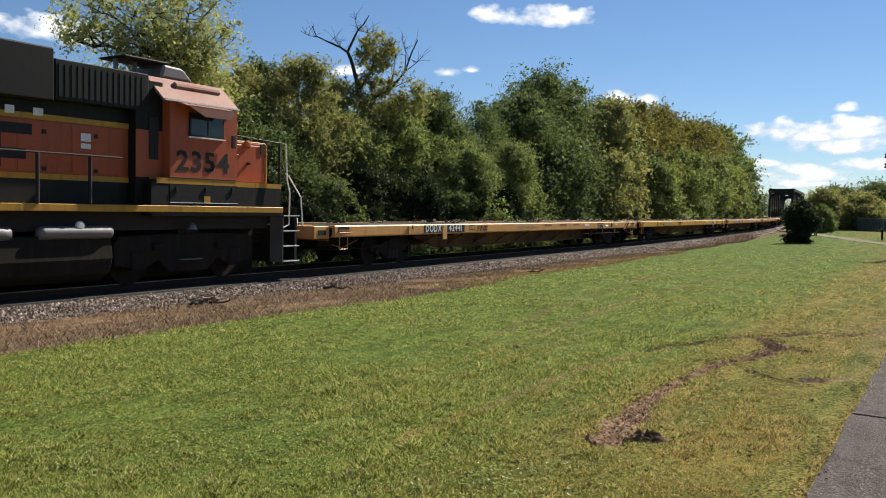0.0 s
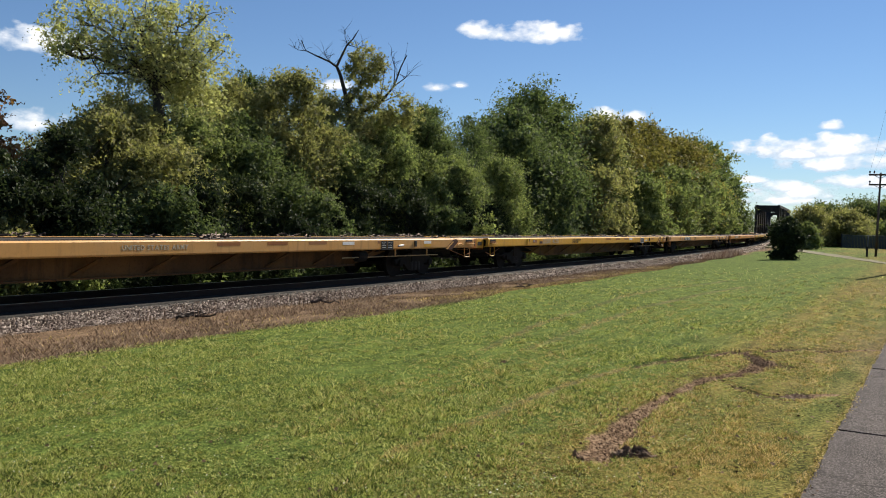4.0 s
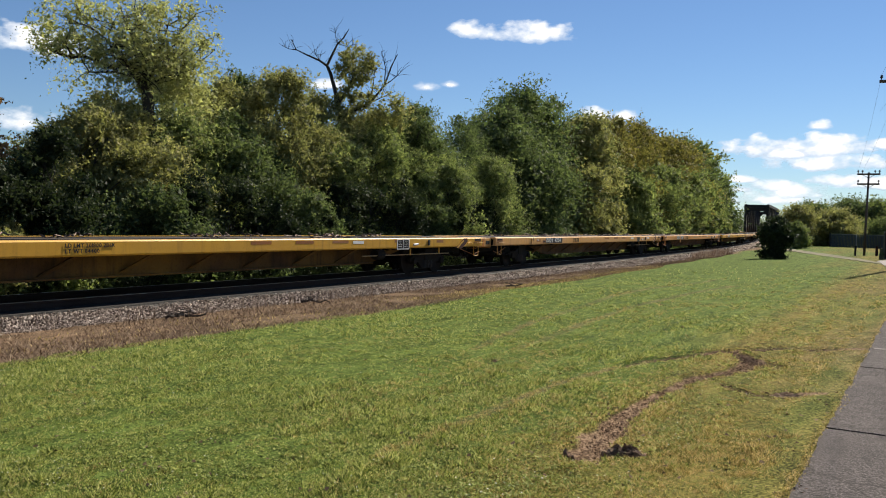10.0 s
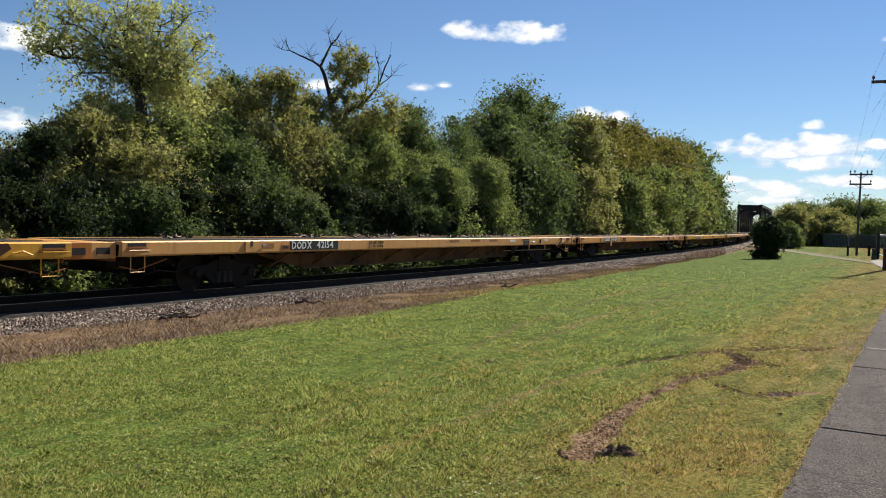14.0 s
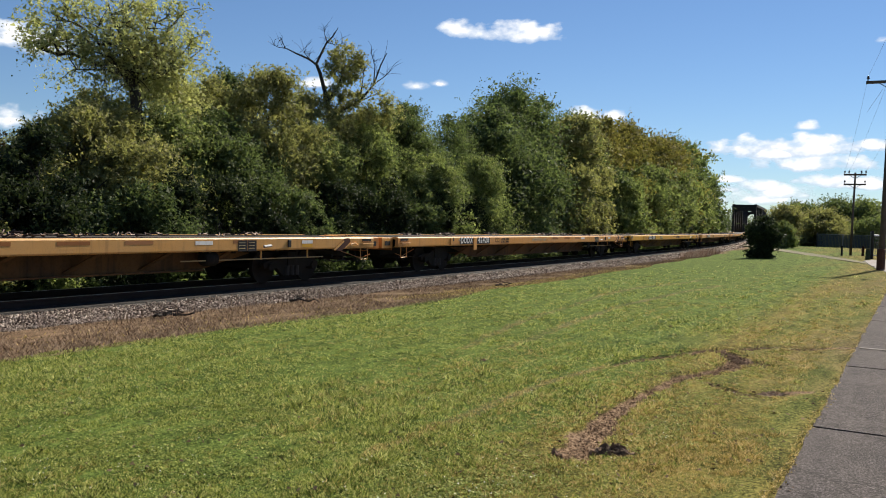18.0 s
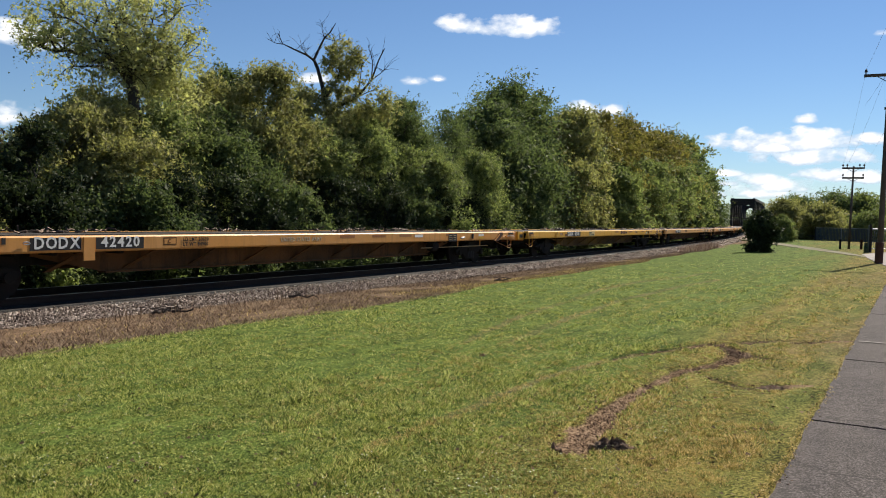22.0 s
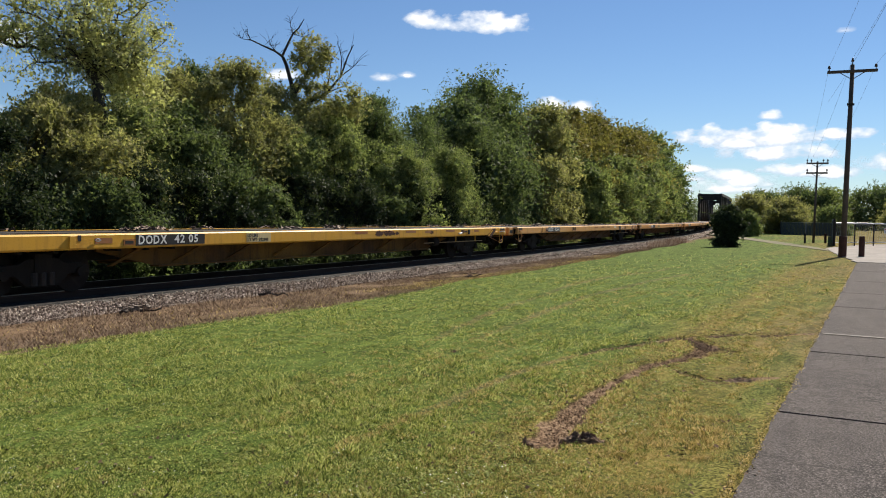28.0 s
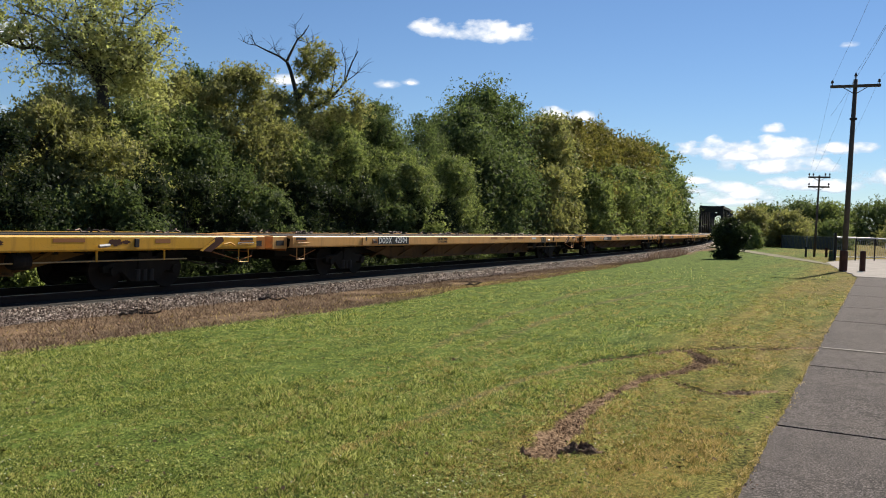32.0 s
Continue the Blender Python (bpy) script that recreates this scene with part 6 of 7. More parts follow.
def flat_car(index, paint_main, digits, title, panel, label, seed, detail=True, stains=(), weights=("LD LMT 201100", "LT WT 84900"), data=True, shift=0.0):
    r = random.Random(seed)
    car = thing("flat_car", label, "flat car", "flat cars of the train")
    e = LEN / 2
    x0, x1 = -e + 0.72, e - 0.72
    top, low = 1.01, 0.685
    for side in (-1, 1):
        y = side * HALF_W
        # side girder: a channel with a rounded upper edge and a slanted lower face
        outline = [(y, top - 0.03), (y - side * 0.03, top), (y - side * 0.22, top), (y - side * 0.22, top - 0.06), (y - side * 0.1, top - 0.08), (y - side * 0.12, low + 0.03), (y - side * 0.2, low), (y - side * 0.03, low), (y - side * 0.006, low + 0.02), (y, low + 0.04)]
        sill = part("side_sill", Geo().prism(outline, "x", x0, x1), paint_main, car)
        if side > 0:
            continue
        for sx, sgn in ((x0, 1), (x1, -1)):
            part("corner_bracket", Geo().box(min(sx + sgn * 0.14, sx + sgn * 0.62), max(sx + sgn * 0.14, sx + sgn * 0.62), y - 0.03, y + 0.01, top - 0.14, top - 0.115), RUSTY, sill)
            part("bracket_slot", Geo().box(min(sx + sgn * 0.14, sx + sgn * 0.62), max(sx + sgn * 0.14, sx + sgn * 0.62), y - 0.008, y + 0.005, top - 0.115, top - 0.04), BLACKPAINT, sill)
            part("grab_iron", Geo().tube([(sx + sgn * 0.1, y - 0.02, top - 0.19), (sx + sgn * 0.1, y - 0.08, top - 0.19), (sx + sgn * 0.66, y - 0.08, top - 0.19), (sx + sgn * 0.66, y - 0.02, top - 0.19)], 0.013, 5), paint_main, sill)
            part("patch", Geo().box(min(sx + sgn * 0.1, sx + sgn * 0.7), max(sx + sgn * 0.1, sx + sgn * 0.7), y - 0.006, y, low + 0.17, top - 0.21), r.choice((PATCH, WHITE, paint_main)), sill)
            part("stirrup_step", Geo().tube([(sx + sgn * 0.25, y + 0.04, low + 0.02), (sx + sgn * 0.25, y + 0.04, low - 0.33), (sx + sgn * 0.62, y + 0.04, low - 0.33), (sx + sgn * 0.62, y + 0.04, low + 0.02)], 0.015, 5), paint_main, sill)
        for px in (0.9, 2.6, 4.2, 7.4):
            part("stencil", Geo().box(px, px + 0.75, y - 0.004, y, low + 0.19, low + 0.27), PATCH if px > 3 else RUSTY, sill)
        for px in (-e + 4.4,):
            rib = part("stake_rib", Geo().box(px, px + 0.16, y - 0.035, y, low + 0.03, top - 0.03), paint_main, sill, bevel=0.01)
            part("slot", Geo().box(px + 0.22, px + 0.30, y - 0.006, y + 0.0, low + 0.18, low + 0.30), BLACKPAINT, sill)
            part("tie_ring", Geo().tube([(px + 0.7 + 0.07 * math.cos(k), y - 0.03, top - 0.13 + 0.025 * math.sin(k)) for k in np.linspace(0, 6.28, 9)], 0.012, 5), GREYSTEEL, sill)
        # number panels
        if panel == "split":
            spans, dx, nx, wd, wn_ = ((-e + 5.36 + shift, -e + 6.48 + shift), (-e + 6.83 + shift, -e + 8.05 + shift)), 5.45 + shift, 6.95 + shift, 0.96, 1.12
            part("post_strap", Geo().box(-e + 6.53 + shift, -e + 6.79 + shift, y - 0.03, y, low - 0.17, top - 0.03), paint_main, sill)
        else:
            spans, dx, nx, wd, wn_ = ((-e + 6.14 + shift, -e + 8.30 + shift),), 6.22 + shift, 7.30 + shift, 0.94, 1.13
            frame_box = part("slot_frame", Geo().box(-e + 5.80 + shift, -e + 6.11 + shift, y - 0.012, y - 0.001, low + 0.07, top - 0.13), RUSTY, sill, "small black framed opening")
            part("slot", Geo().box(-e + 5.84 + shift, -e + 6.07 + shift, y - 0.014, y - 0.012, low + 0.10, top - 0.16), BLACKPAINT, frame_box)
            part("rust_patch", Geo().box(-e + 5.05, -e + 5.5, y - 0.004, y - 0.001, low + 0.12, low + 0.24), PATCH, sill)
        if panel != "none":
            for a, b in spans:
                part("number_panel", Geo().box(a, b, y - 0.007, y - 0.001, low + 0.05, top - 0.035), BLACKPAINT, sill, "black number panel")
        ink = FADED if panel == "none" else LETTER
        big, small = (0.322, 0.302) if panel == "split" else (0.275, 0.265)
        lettering("DODX", big, Matrix.Translation((-e + dx, y - 0.0085, low + 0.085)) @ FACE, ink, sill, wide=wd)
        if digits:
            lettering(digits, small, Matrix.Translation((-e + nx, y - 0.0085, low + 0.095)) @ FACE, ink, sill, wide=wn_)
        if title:
            lettering(title, 0.15, Matrix.Translation((-1.75, y - 0.003, top - 0.20)) @ FACE, FADED, sill, wide=1.0, spacing=1.15)
        if panel == "split":
            plate = part("stencil_box", Geo().box(-e + 8.42, -e + 8.80, y - 0.003, y - 0.0005, low + 0.10, top - 0.05), BROWN, sill, "small stencilled square")
            part("field", Geo().box(-e + 8.445, -e + 8.775, y - 0.005, y - 0.003, low + 0.13, top - 0.08), paint_main, plate)
            lettering("C", 0.12, Matrix.Translation((-e + 8.55, y - 0.007, low + 0.15)) @ FACE, BROWN, plate)
        if detail:
            lettering(weights[0], 0.115, Matrix.Translation((-e + (9.0 if panel == "split" else 9.9), y - 0.0085, top - 0.14)) @ FACE, BLACKPAINT, sill)
            lettering(weights[1], 0.115, Matrix.Translation((-e + (9.0 if panel == "split" else 9.9), y - 0.0085, top - 0.25)) @ FACE, BLACKPAINT, sill)
        for sx, sw in stains:
            n = 30
            pts = [(sx + sw * math.cos(k / n * 6.283) * r.uniform(0.72, 1.12), low + 0.185 + min(0.1, sw * 0.4) * math.sin(k / n * 6.283) * r.uniform(0.55, 1.15)) for k in range(n)]
            part("flaked_patch", Geo().prism(pts, "y", y - 0.004, y - 0.001), FLAKED, sill, "patch of flaked paint")
        if panel == "one" and detail:
            part("data_patch", Geo().box(-e + 9.85, -e + 10.85, y - 0.006, y - 0.001, top - 0.28, top - 0.04), CREAM if not digits or digits == "42 05" else paint_main, sill)
        for k in range(2 if data else 0):
            if k == 0 and index == 2:
                part("data_border", Geo().box(e - 6.64, e - 5.91, y - 0.006, y - 0.001, top - 0.36, top - 0.04), WHITE, sill, "white border of the data stencil")
            pl = part("data_panel", Geo().box(e - 6.6 + k * 0.34, e - 6.29 + k * 0.34, y - 0.008, y - 0.001, top - 0.33, top - 0.06), BLACKPAINT, sill, "small black data stencil")
            for j in range(3):
                part("line", Geo().box(e - 6.57 + k * 0.34, e - 6.36 + k * 0.34, y - 0.011, y - 0.008, top - 0.125 - j * 0.07, top - 0.113 - j * 0.07), LETTER if index < 3 else FADED, pl)
    # deck
    deck = part("deck", Geo().box(x0 + 0.02, x1 - 0.02, -HALF_W + 0.2, HALF_W - 0.2, top - 0.07, top - 0.012), DECK, car, "dark worn timber deck")
    for yy in (-0.62, 0.62):
        part("deck_channel", Geo().box(x0 + 0.1, x1 - 0.1, yy - 0.06, yy + 0.06, top - 0.012, top + 0.004), DECK, deck)
    # fishbelly girders with cross bearers
    for side in (-1, 1):
        y = side * 0.86
        outline = [(-8.6, low + 0.2), (8.6, low + 0.2), (8.6, 0.60), (6.9, 0.23), (-6.9, 0.23), (-8.6, 0.60)]
        girder = part("belly_girder", Geo().prism(outline, "y", y - 0.03, y + 0.03), BELLY[paint_main.name], car, "grimy fish-bellied girder, paint darkened for shade")
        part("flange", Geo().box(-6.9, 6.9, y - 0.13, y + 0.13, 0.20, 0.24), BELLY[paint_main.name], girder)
    for k in range(9):
        x = -7.6 + k * 1.9
        for side in (-1, 1):
            y = side * HALF_W
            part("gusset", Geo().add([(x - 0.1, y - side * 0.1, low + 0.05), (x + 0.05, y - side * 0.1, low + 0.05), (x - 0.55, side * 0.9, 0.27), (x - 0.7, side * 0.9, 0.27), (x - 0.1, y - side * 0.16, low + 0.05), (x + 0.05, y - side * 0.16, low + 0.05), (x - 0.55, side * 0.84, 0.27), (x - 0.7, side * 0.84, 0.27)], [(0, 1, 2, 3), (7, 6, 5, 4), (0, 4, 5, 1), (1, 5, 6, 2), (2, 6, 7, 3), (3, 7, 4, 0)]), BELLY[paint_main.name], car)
    part("centre_sill", Geo().box(-e + 0.9, e - 0.9, -0.32, 0.32, 0.62, top - 0.08), TRUCK, car)
    # end platforms, couplers, brake gear
    for sgn in (-1, 1):
        a, b = sgn * (e - 0.75), sgn * (e - 0.1)
        end = part("end_platform", Geo().box(min(a, b), max(a, b), -HALF_W + 0.22, HALF_W - 0.22, top - 0.36, top - 0.02), ENDPAINT if sgn > 0 else paint_main, car, "rusty end platform between the cars", bevel=0.01)
        part("socket", Geo().box(sgn * (e - 0.42) - 0.16, sgn * (e - 0.42) + 0.16, -HALF_W + 0.205, -HALF_W + 0.222, top - 0.27, top - 0.13), BLACKPAINT, end)
        part("end_web", Geo().box(sgn * (e - 0.74) - 0.02, sgn * (e - 0.74) + 0.02, -HALF_W + 0.25, HALF_W - 0.25, low - 0.1, top - 0.3), RUSTY, end)
        part("coupler", Geo().box(min(sgn * (e - 0.9), sgn * e), max(sgn * (e - 0.9), sgn * e), -0.13, 0.13, 0.74, 0.98), TRUCK, car, bevel=0.02)
        part("hose", Geo().tube([(sgn * (e - 0.3), -0.4, 0.85), (sgn * (e - 0.15), -0.42, 0.5), (sgn * (e - 0.02), -0.35, 0.38)], 0.022, 6), BLACKPAINT, car)
        part("hand_bar", Geo().tube([(sgn * (e - 0.75), -HALF_W + 0.12, low - 0.2), (sgn * (e - 1.2), -HALF_W + 0.14, low - 0.3), (sgn * (e - 2.1), -HALF_W + 0.2, low - 0.08)], 0.014, 5), RUSTY, car)
    rod = part("brake_rod", Geo().tube([(e - 8.3, -1.30, 0.47), (e - 3.05, -1.32, 0.47)], 0.016, 5), RODPAINT, car, "pale brake rod under the sill")
    for px in (e - 5.62, e - 3.75):
        part("hanger", Geo().box(px - 0.02, px + 0.02, -1.33, -1.30, 0.45, low + 0.02), paint_main, rod)
    for sgn in (-1, 1):
        a, b = sgn * (e - 7.6), sgn * (e - 1.0)
        # box added to close the see-through space where the shade is black
        gear = part("draft_gear", Geo().box(min(a, b), max(a, b), -0.62, 0.62, 0.40, low + 0.1), TRUCK, car, "black filler box under the deck, hung with brake beams")
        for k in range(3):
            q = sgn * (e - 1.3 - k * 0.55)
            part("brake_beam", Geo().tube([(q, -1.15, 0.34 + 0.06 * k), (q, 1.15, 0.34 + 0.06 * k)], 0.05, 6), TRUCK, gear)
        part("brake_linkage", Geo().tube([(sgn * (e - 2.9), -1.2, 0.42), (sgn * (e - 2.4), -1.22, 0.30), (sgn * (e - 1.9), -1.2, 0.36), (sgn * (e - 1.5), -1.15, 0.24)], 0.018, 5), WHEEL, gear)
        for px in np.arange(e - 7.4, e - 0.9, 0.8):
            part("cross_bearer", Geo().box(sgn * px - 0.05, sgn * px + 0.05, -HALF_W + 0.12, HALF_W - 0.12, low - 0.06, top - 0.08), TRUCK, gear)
    lever = part("brake_lever", Geo().prism([(e - 2.74, low - 0.03), (e - 2.42, low - 0.06), (e - 1.98, top - 0.12), (e - 2.04, top - 0.02), (e - 2.22, top - 0.03)], "y", -HALF_W - 0.05, -HALF_W + 0.03), FLAKED, car, "dark purple-brown brake lever bracket")
    part("strap", Geo().prism([(e - 2.80, low - 0.02), (e - 2.72, low - 0.04), (e - 2.30, top - 0.12), (e - 2.33, top - 0.08)], "y", -HALF_W - 0.06, -HALF_W - 0.05), paint_main, lever)
    part("rod", Geo().tube([(e - 1.95, -HALF_W - 0.02, low + 0.12), (e - 1.75, -HALF_W - 0.03, low + 0.16), (e - 1.55, -HALF_W - 0.02, low + 0.08)], 0.02, 5), paint_main, lever)
    for px, pw, mat in ((e - 8.0 - 0.5 * (seed % 3), 0.55, PATCH if index == 5 else WHITE), (e - 4.15, 0.45, WHITE if seed % 2 else PATCH)):
        part("tape", Geo().box(px, px + pw, -HALF_W - 0.004, -HALF_W - 0.0005, top - 0.16, top - 0.07), mat, car, "white reflective strip")
    if seed % 2:
        part("tape", Geo().box(e - 4.15, e - 3.7, -HALF_W - 0.004, -HALF_W - 0.0005, top - 0.26, top - 0.165), YELLOW, car, "yellow reflective strip")
    part("latch", Geo().box(e - 4.75, e - 4.63, -HALF_W - 0.04, -HALF_W, top - 0.25, top - 0.06), BLACKPAINT, car, bevel=0.01)
    part("pipe_stub", Geo().tube([(e - 5.72, -HALF_W - 0.05, top - 0.22), (e - 5.45, -HALF_W - 0.05, top - 0.20)], 0.035, 8), GREYSTEEL, car, bevel=0.0)
    part("brake_cylinder", Geo().lathe([(0.05, 0.0), (0.15, 0.02), (0.17, 0.1), (0.17, 0.4), (0.1, 0.45)], (e - 7.55, -1.2, 0.50), "x", 14), TRUCK, car)
    # loose chains lying on the deck
    if detail:
        for k in range(22):
            x, y = r.uniform(x0 + 0.3, x1 - 1.6), r.uniform(-1.15, 0.9)
            n = r.randint(10, 22)
            pts = []
            for j in range(n):
                pts.append((x + 0.06 * j + r.uniform(-0.06, 0.06), y + r.uniform(-0.09, 0.09), top + 0.02 + abs(r.gauss(0, 0.045))))
            g = Geo()
            for p, q in zip(pts, pts[1:]):
                g.tube([p, q], 0.018, 4)
            part("tie_down_chain", g, CHAIN, car, "rusty tie-down chain on the deck")
    for ob in car.children:
        if not ob.name.startswith(("coupler", "hose")):
            ob.location.z += LIFT
    for sgn in (-1, 1):
        car_truck(car, sgn * (e - 4.1))
    return car


PLAIN = "long %s steel flat car with an empty deck"
cars = [
    flat_car(1, TAN, "42441", "UNITED STATES ARMY", "split", PLAIN % "tan-orange", 1),
    flat_car(2, YELLOW, "42251", "", "none", PLAIN % "bright yellow", 2, stains=((-13.0, 0.15),), weights=("LD LMT 201800 2B6K", "LT WT 84400")),
    flat_car(3, TAN, "42154", "", "one", PLAIN % "faded yellow-tan", 3),
    flat_car(4, ORANGE_TAN, "42420", "UNITED STATES ARMY", "split", PLAIN % "faded orange", 5, shift=-0.18),
    flat_car(5, YELLOW, "42 05", "", "one", PLAIN % "stained yellow", 4, stains=((2.4, 0.28), (3.05, 0.45), (3.6, 0.14), (6.2, 0.16), (8.9, 0.2), (9.2, 0.12)), weights=("LD LMT", "LT WT 202000"), data=False),
    flat_car(6, TAN, "42504", "", "one", PLAIN % "faded yellow-tan", 6, shift=-0.75),
    flat_car(7, ORANGE_TAN, "", "", "one", PLAIN % "faded orange", 7),
]
for k in range(6):
    cars.append(flat_car(8 + k, (ORANGE_TAN, TAN, YELLOW)[k % 3], "", "", "one", PLAIN % ("faded orange", "tan-orange", "yellow")[k % 3], 8 + k, detail=False))
GAPS = [-8.76, 19.44, 47.43, 75.65, 104.13, 132.6, 161.1, 189.53] + [189.53 + 28.35 * k for k in range(1, 7)]


# ---- locomotive: a four-axle road switcher, its short nose towards the cars ----
LORANGE = paint("locomotive_orange", (0.40, 0.082, 0.030), (0.33, 0.10, 0.05), rough=0.42, wear=0.4, grime=0.45, scale=0.7)
LGREEN = paint("locomotive_green", (0.0075, 0.009, 0.008), (0.014, 0.015, 0.0135), rough=0.55, wear=0.3, grime=0.25, scale=0.7)
LYELLOW = paint("locomotive_yellow", (0.46, 0.25, 0.03), (0.36, 0.2, 0.05), rough=0.45, wear=0.3, grime=0.5)
LROOF = paint("locomotive_roof", (0.27, 0.12, 0.088), (0.33, 0.20, 0.165), rough=0.55, wear=0.45, grime=0.3)
LETTERDARK = paint("dark_letter", (0.014, 0.014, 0.014), (0.03, 0.024, 0.02), rough=0.6, grime=0.3)
SILVER = paint("worn_silver", (0.20, 0.20, 0.20), (0.14, 0.135, 0.13), rough=0.5, metal=0.5, grime=0.25)
GLASS, gnt, gb = blank("cab_glass")
gb.inputs["Base Color"].default_value = (0.02, 0.025, 0.03, 1)
gb.inputs["Roughness"].default_value = 0.04
gb.inputs["Specular IOR Level"].default_value = 0.4


def locomotive():
    lo = thing("locomotive", "orange and dark green diesel locomotive with yellow stripes", "locomotive")
    # x: 0 is the coupler's face at the nose; the long hood lies at negative x. Near side y < 0
    nose, cab_f, cab_b, back = -1.48, -2.97, -4.93, -16.6
    fr, side = 1.48, 1.47
    frame_ = part("underframe", Geo().box(-17.2, -1.42, -side, side, fr - 0.14, fr), LYELLOW, lo, "worn yellow side sill", bevel=0.01)
    part("frame_beam", Geo().box(-17.1, -1.6, -1.1, 1.1, 0.95, fr - 0.141), DARKSTEEL, frame_)
    for a, b in ((-17.2, -13.4), (-5.4, -1.42)):
        part("skirt_edge", Geo().box(a, b, -side + 0.02, side - 0.02, fr - 0.22, fr - 0.142), DARKSTEEL, frame_)
    # long hood
    hw = 0.98
    hood = part("long_hood", Geo().prism([(-hw, 2.05), (-hw, 3.06), (hw, 3.06), (hw, 2.05)], "x", back, -5.62), LORANGE, lo, "orange engine hood", bevel=0.01)
    part("hood_base", Geo().box(back, -5.62, -hw - 0.004, hw + 0.004, fr, 1.94), LGREEN, hood)
    for z0, z1 in ((1.94, 2.05), (3.06, 3.17)):
        part("stripe", Geo().box(back, -5.62, -hw - 0.006, hw + 0.006, z0, z1), LYELLOW, hood, "yellow stripe")
    part("hood_top", Geo().prism([(-hw - 0.002, 3.17), (-hw - 0.002, 4.0), (-hw + 0.25, 4.27), (hw - 0.25, 4.27), (hw + 0.002, 4.0), (hw + 0.002, 3.17)], "x", back, -5.62), LGREEN, hood, "dark green upper hood", bevel=0.01)
    part("blower_duct", Geo().box(-7.45, -5.3, -1.22, -hw, 3.45, 4.22), LGREEN, hood, "dark louvred intake", bevel=0.015)
    for k in range(15):
        part("louvre", Geo().box(-7.38 + k * 0.135, -7.30 + k * 0.135, -1.232, -1.22, 3.52, 4.14), LGREEN, hood)
    part("side_fairing", Geo().box(-12.2, -7.5, -1.28, -hw, 3.4, 4.40), LGREEN, hood, "dark raised radiator casing", bevel=0.03)
    for k in range(9):
        x = -15.9 + k * 1.12
        door = part("hood_door", Geo().box(x, x + 1.06, -hw - 0.014, -hw - 0.003, 2.08, 3.03), LORANGE, hood, bevel=0.005)
        for z in (2.1, 2.8):
            part("latch", Geo().box(x + 0.48, x + 0.56, -hw - 0.035, -hw - 0.012, z, z + 0.08), DARKSTEEL, door)
    for x, z, w, h in ((-8.35, 2.86, 0.34, 0.04), (-8.3, 3.12, 0.18, 0.15), (-7.75, 3.13, 0.2, 0.14), (-6.75, 2.72, 0.22, 0.16), (-6.75, 2.58, 0.22, 0.1)):
        part("placard", Geo().box(x, x + w, -hw - 0.02, -hw - 0.012, z, z + h), WHITE, hood, "small white placard")
    # big letters on the hood, as plain bars
    for x, w, z, h in ((-8.6, 0.22, 2.14, 0.82), (-8.4, 0.62, 2.76, 0.2), (-8.4, 0.5, 2.3, 0.19), (-9.9, 0.22, 2.05, 0.82), (-9.7, 0.6, 2.05, 0.2), (-9.7, 0.6, 2.66, 0.2), (-11.3, 0.22, 2.05, 0.82), (-11.0, 0.5, 2.35, 0.2)):
        part("letter_bar", Geo().box(x, x + w, -hw - 0.022, -hw - 0.016, z, z + h), BLACKPAINT, hood)
    for k in range(3):
        part("radiator_fan", Geo().lathe([(0.55, 0), (0.58, 0.06), (0.5, 0.1), (0.1, 0.12)], (-10.0 - k * 1.6, 0, 4.27), "z", 18), DARKSTEEL, hood)
    part("exhaust_stack", Geo().box(-7.2, -6.5, -0.25, 0.25, 4.2, 4.38), DARKSTEEL, hood, bevel=0.02)
    # cab
    cw = 1.44
    cab = part("cab", Geo().prism([(-cw, 2.07), (-cw, 3.77), (-0.9, 4.22), (-0.25, 4.34), (0.25, 4.34), (0.9, 4.22), (cw, 3.77), (cw, 2.07)], "x", cab_b, cab_f), LORANGE, lo, "orange cab with a sloping roof", bevel=0.015)
    part("cab_base", Geo().box(cab_b, cab_f, -cw - 0.006, cw + 0.006, fr, 1.95), LGREEN, cab, "dark green lower cab side")
    part("cab_stripe", Geo().box(cab_b - 0.35, cab_f, -cw - 0.008, cw + 0.008, 1.95, 2.07), LYELLOW, cab, "yellow stripe")
    part("cab_bead", Geo().box(cab_b, cab_f, -cw - 0.02, -cw, 2.09, 2.105), LROOF, cab)
    part("cab_bead", Geo().box(cab_b, cab_f, -cw - 0.02, -cw, fr + 0.06, fr + 0.075), WHITE, cab)
    roof = [(-cw - 0.07, 3.73), (-0.93, 4.25), (-0.26, 4.37), (0.26, 4.37), (0.93, 4.25), (cw + 0.07, 3.73), (cw + 0.02, 3.70), (0.9, 4.21), (0.25, 4.325), (-0.25, 4.325), (-0.9, 4.21), (-cw - 0.02, 3.70)]
    part("cab_roof", Geo().prism(roof, "x", cab_b - 0.22, cab_f - 0.03), LROOF, cab, "faded pinkish-red cab roof")
    part("drip_rail", Geo().box(cab_b - 0.2, cab_f - 0.03, -cw - 0.10, -cw - 0.06, 3.70, 3.735), WHITE, cab)
    part("sun_visor", Geo().prism([(-4.75, 3.63), (-3.35, 3.63), (-3.5, 3.42), (-4.25, 3.42)], "y", -cw - 0.34, -cw - 0.32), LROOF, cab, "pale sun visor over the window")
    part("visor_top", Geo().prism([(-cw - 0.34, 3.62), (-cw, 3.72), (-cw, 3.705), (-cw - 0.34, 3.605)], "x", -4.75, -3.35), LROOF, cab)
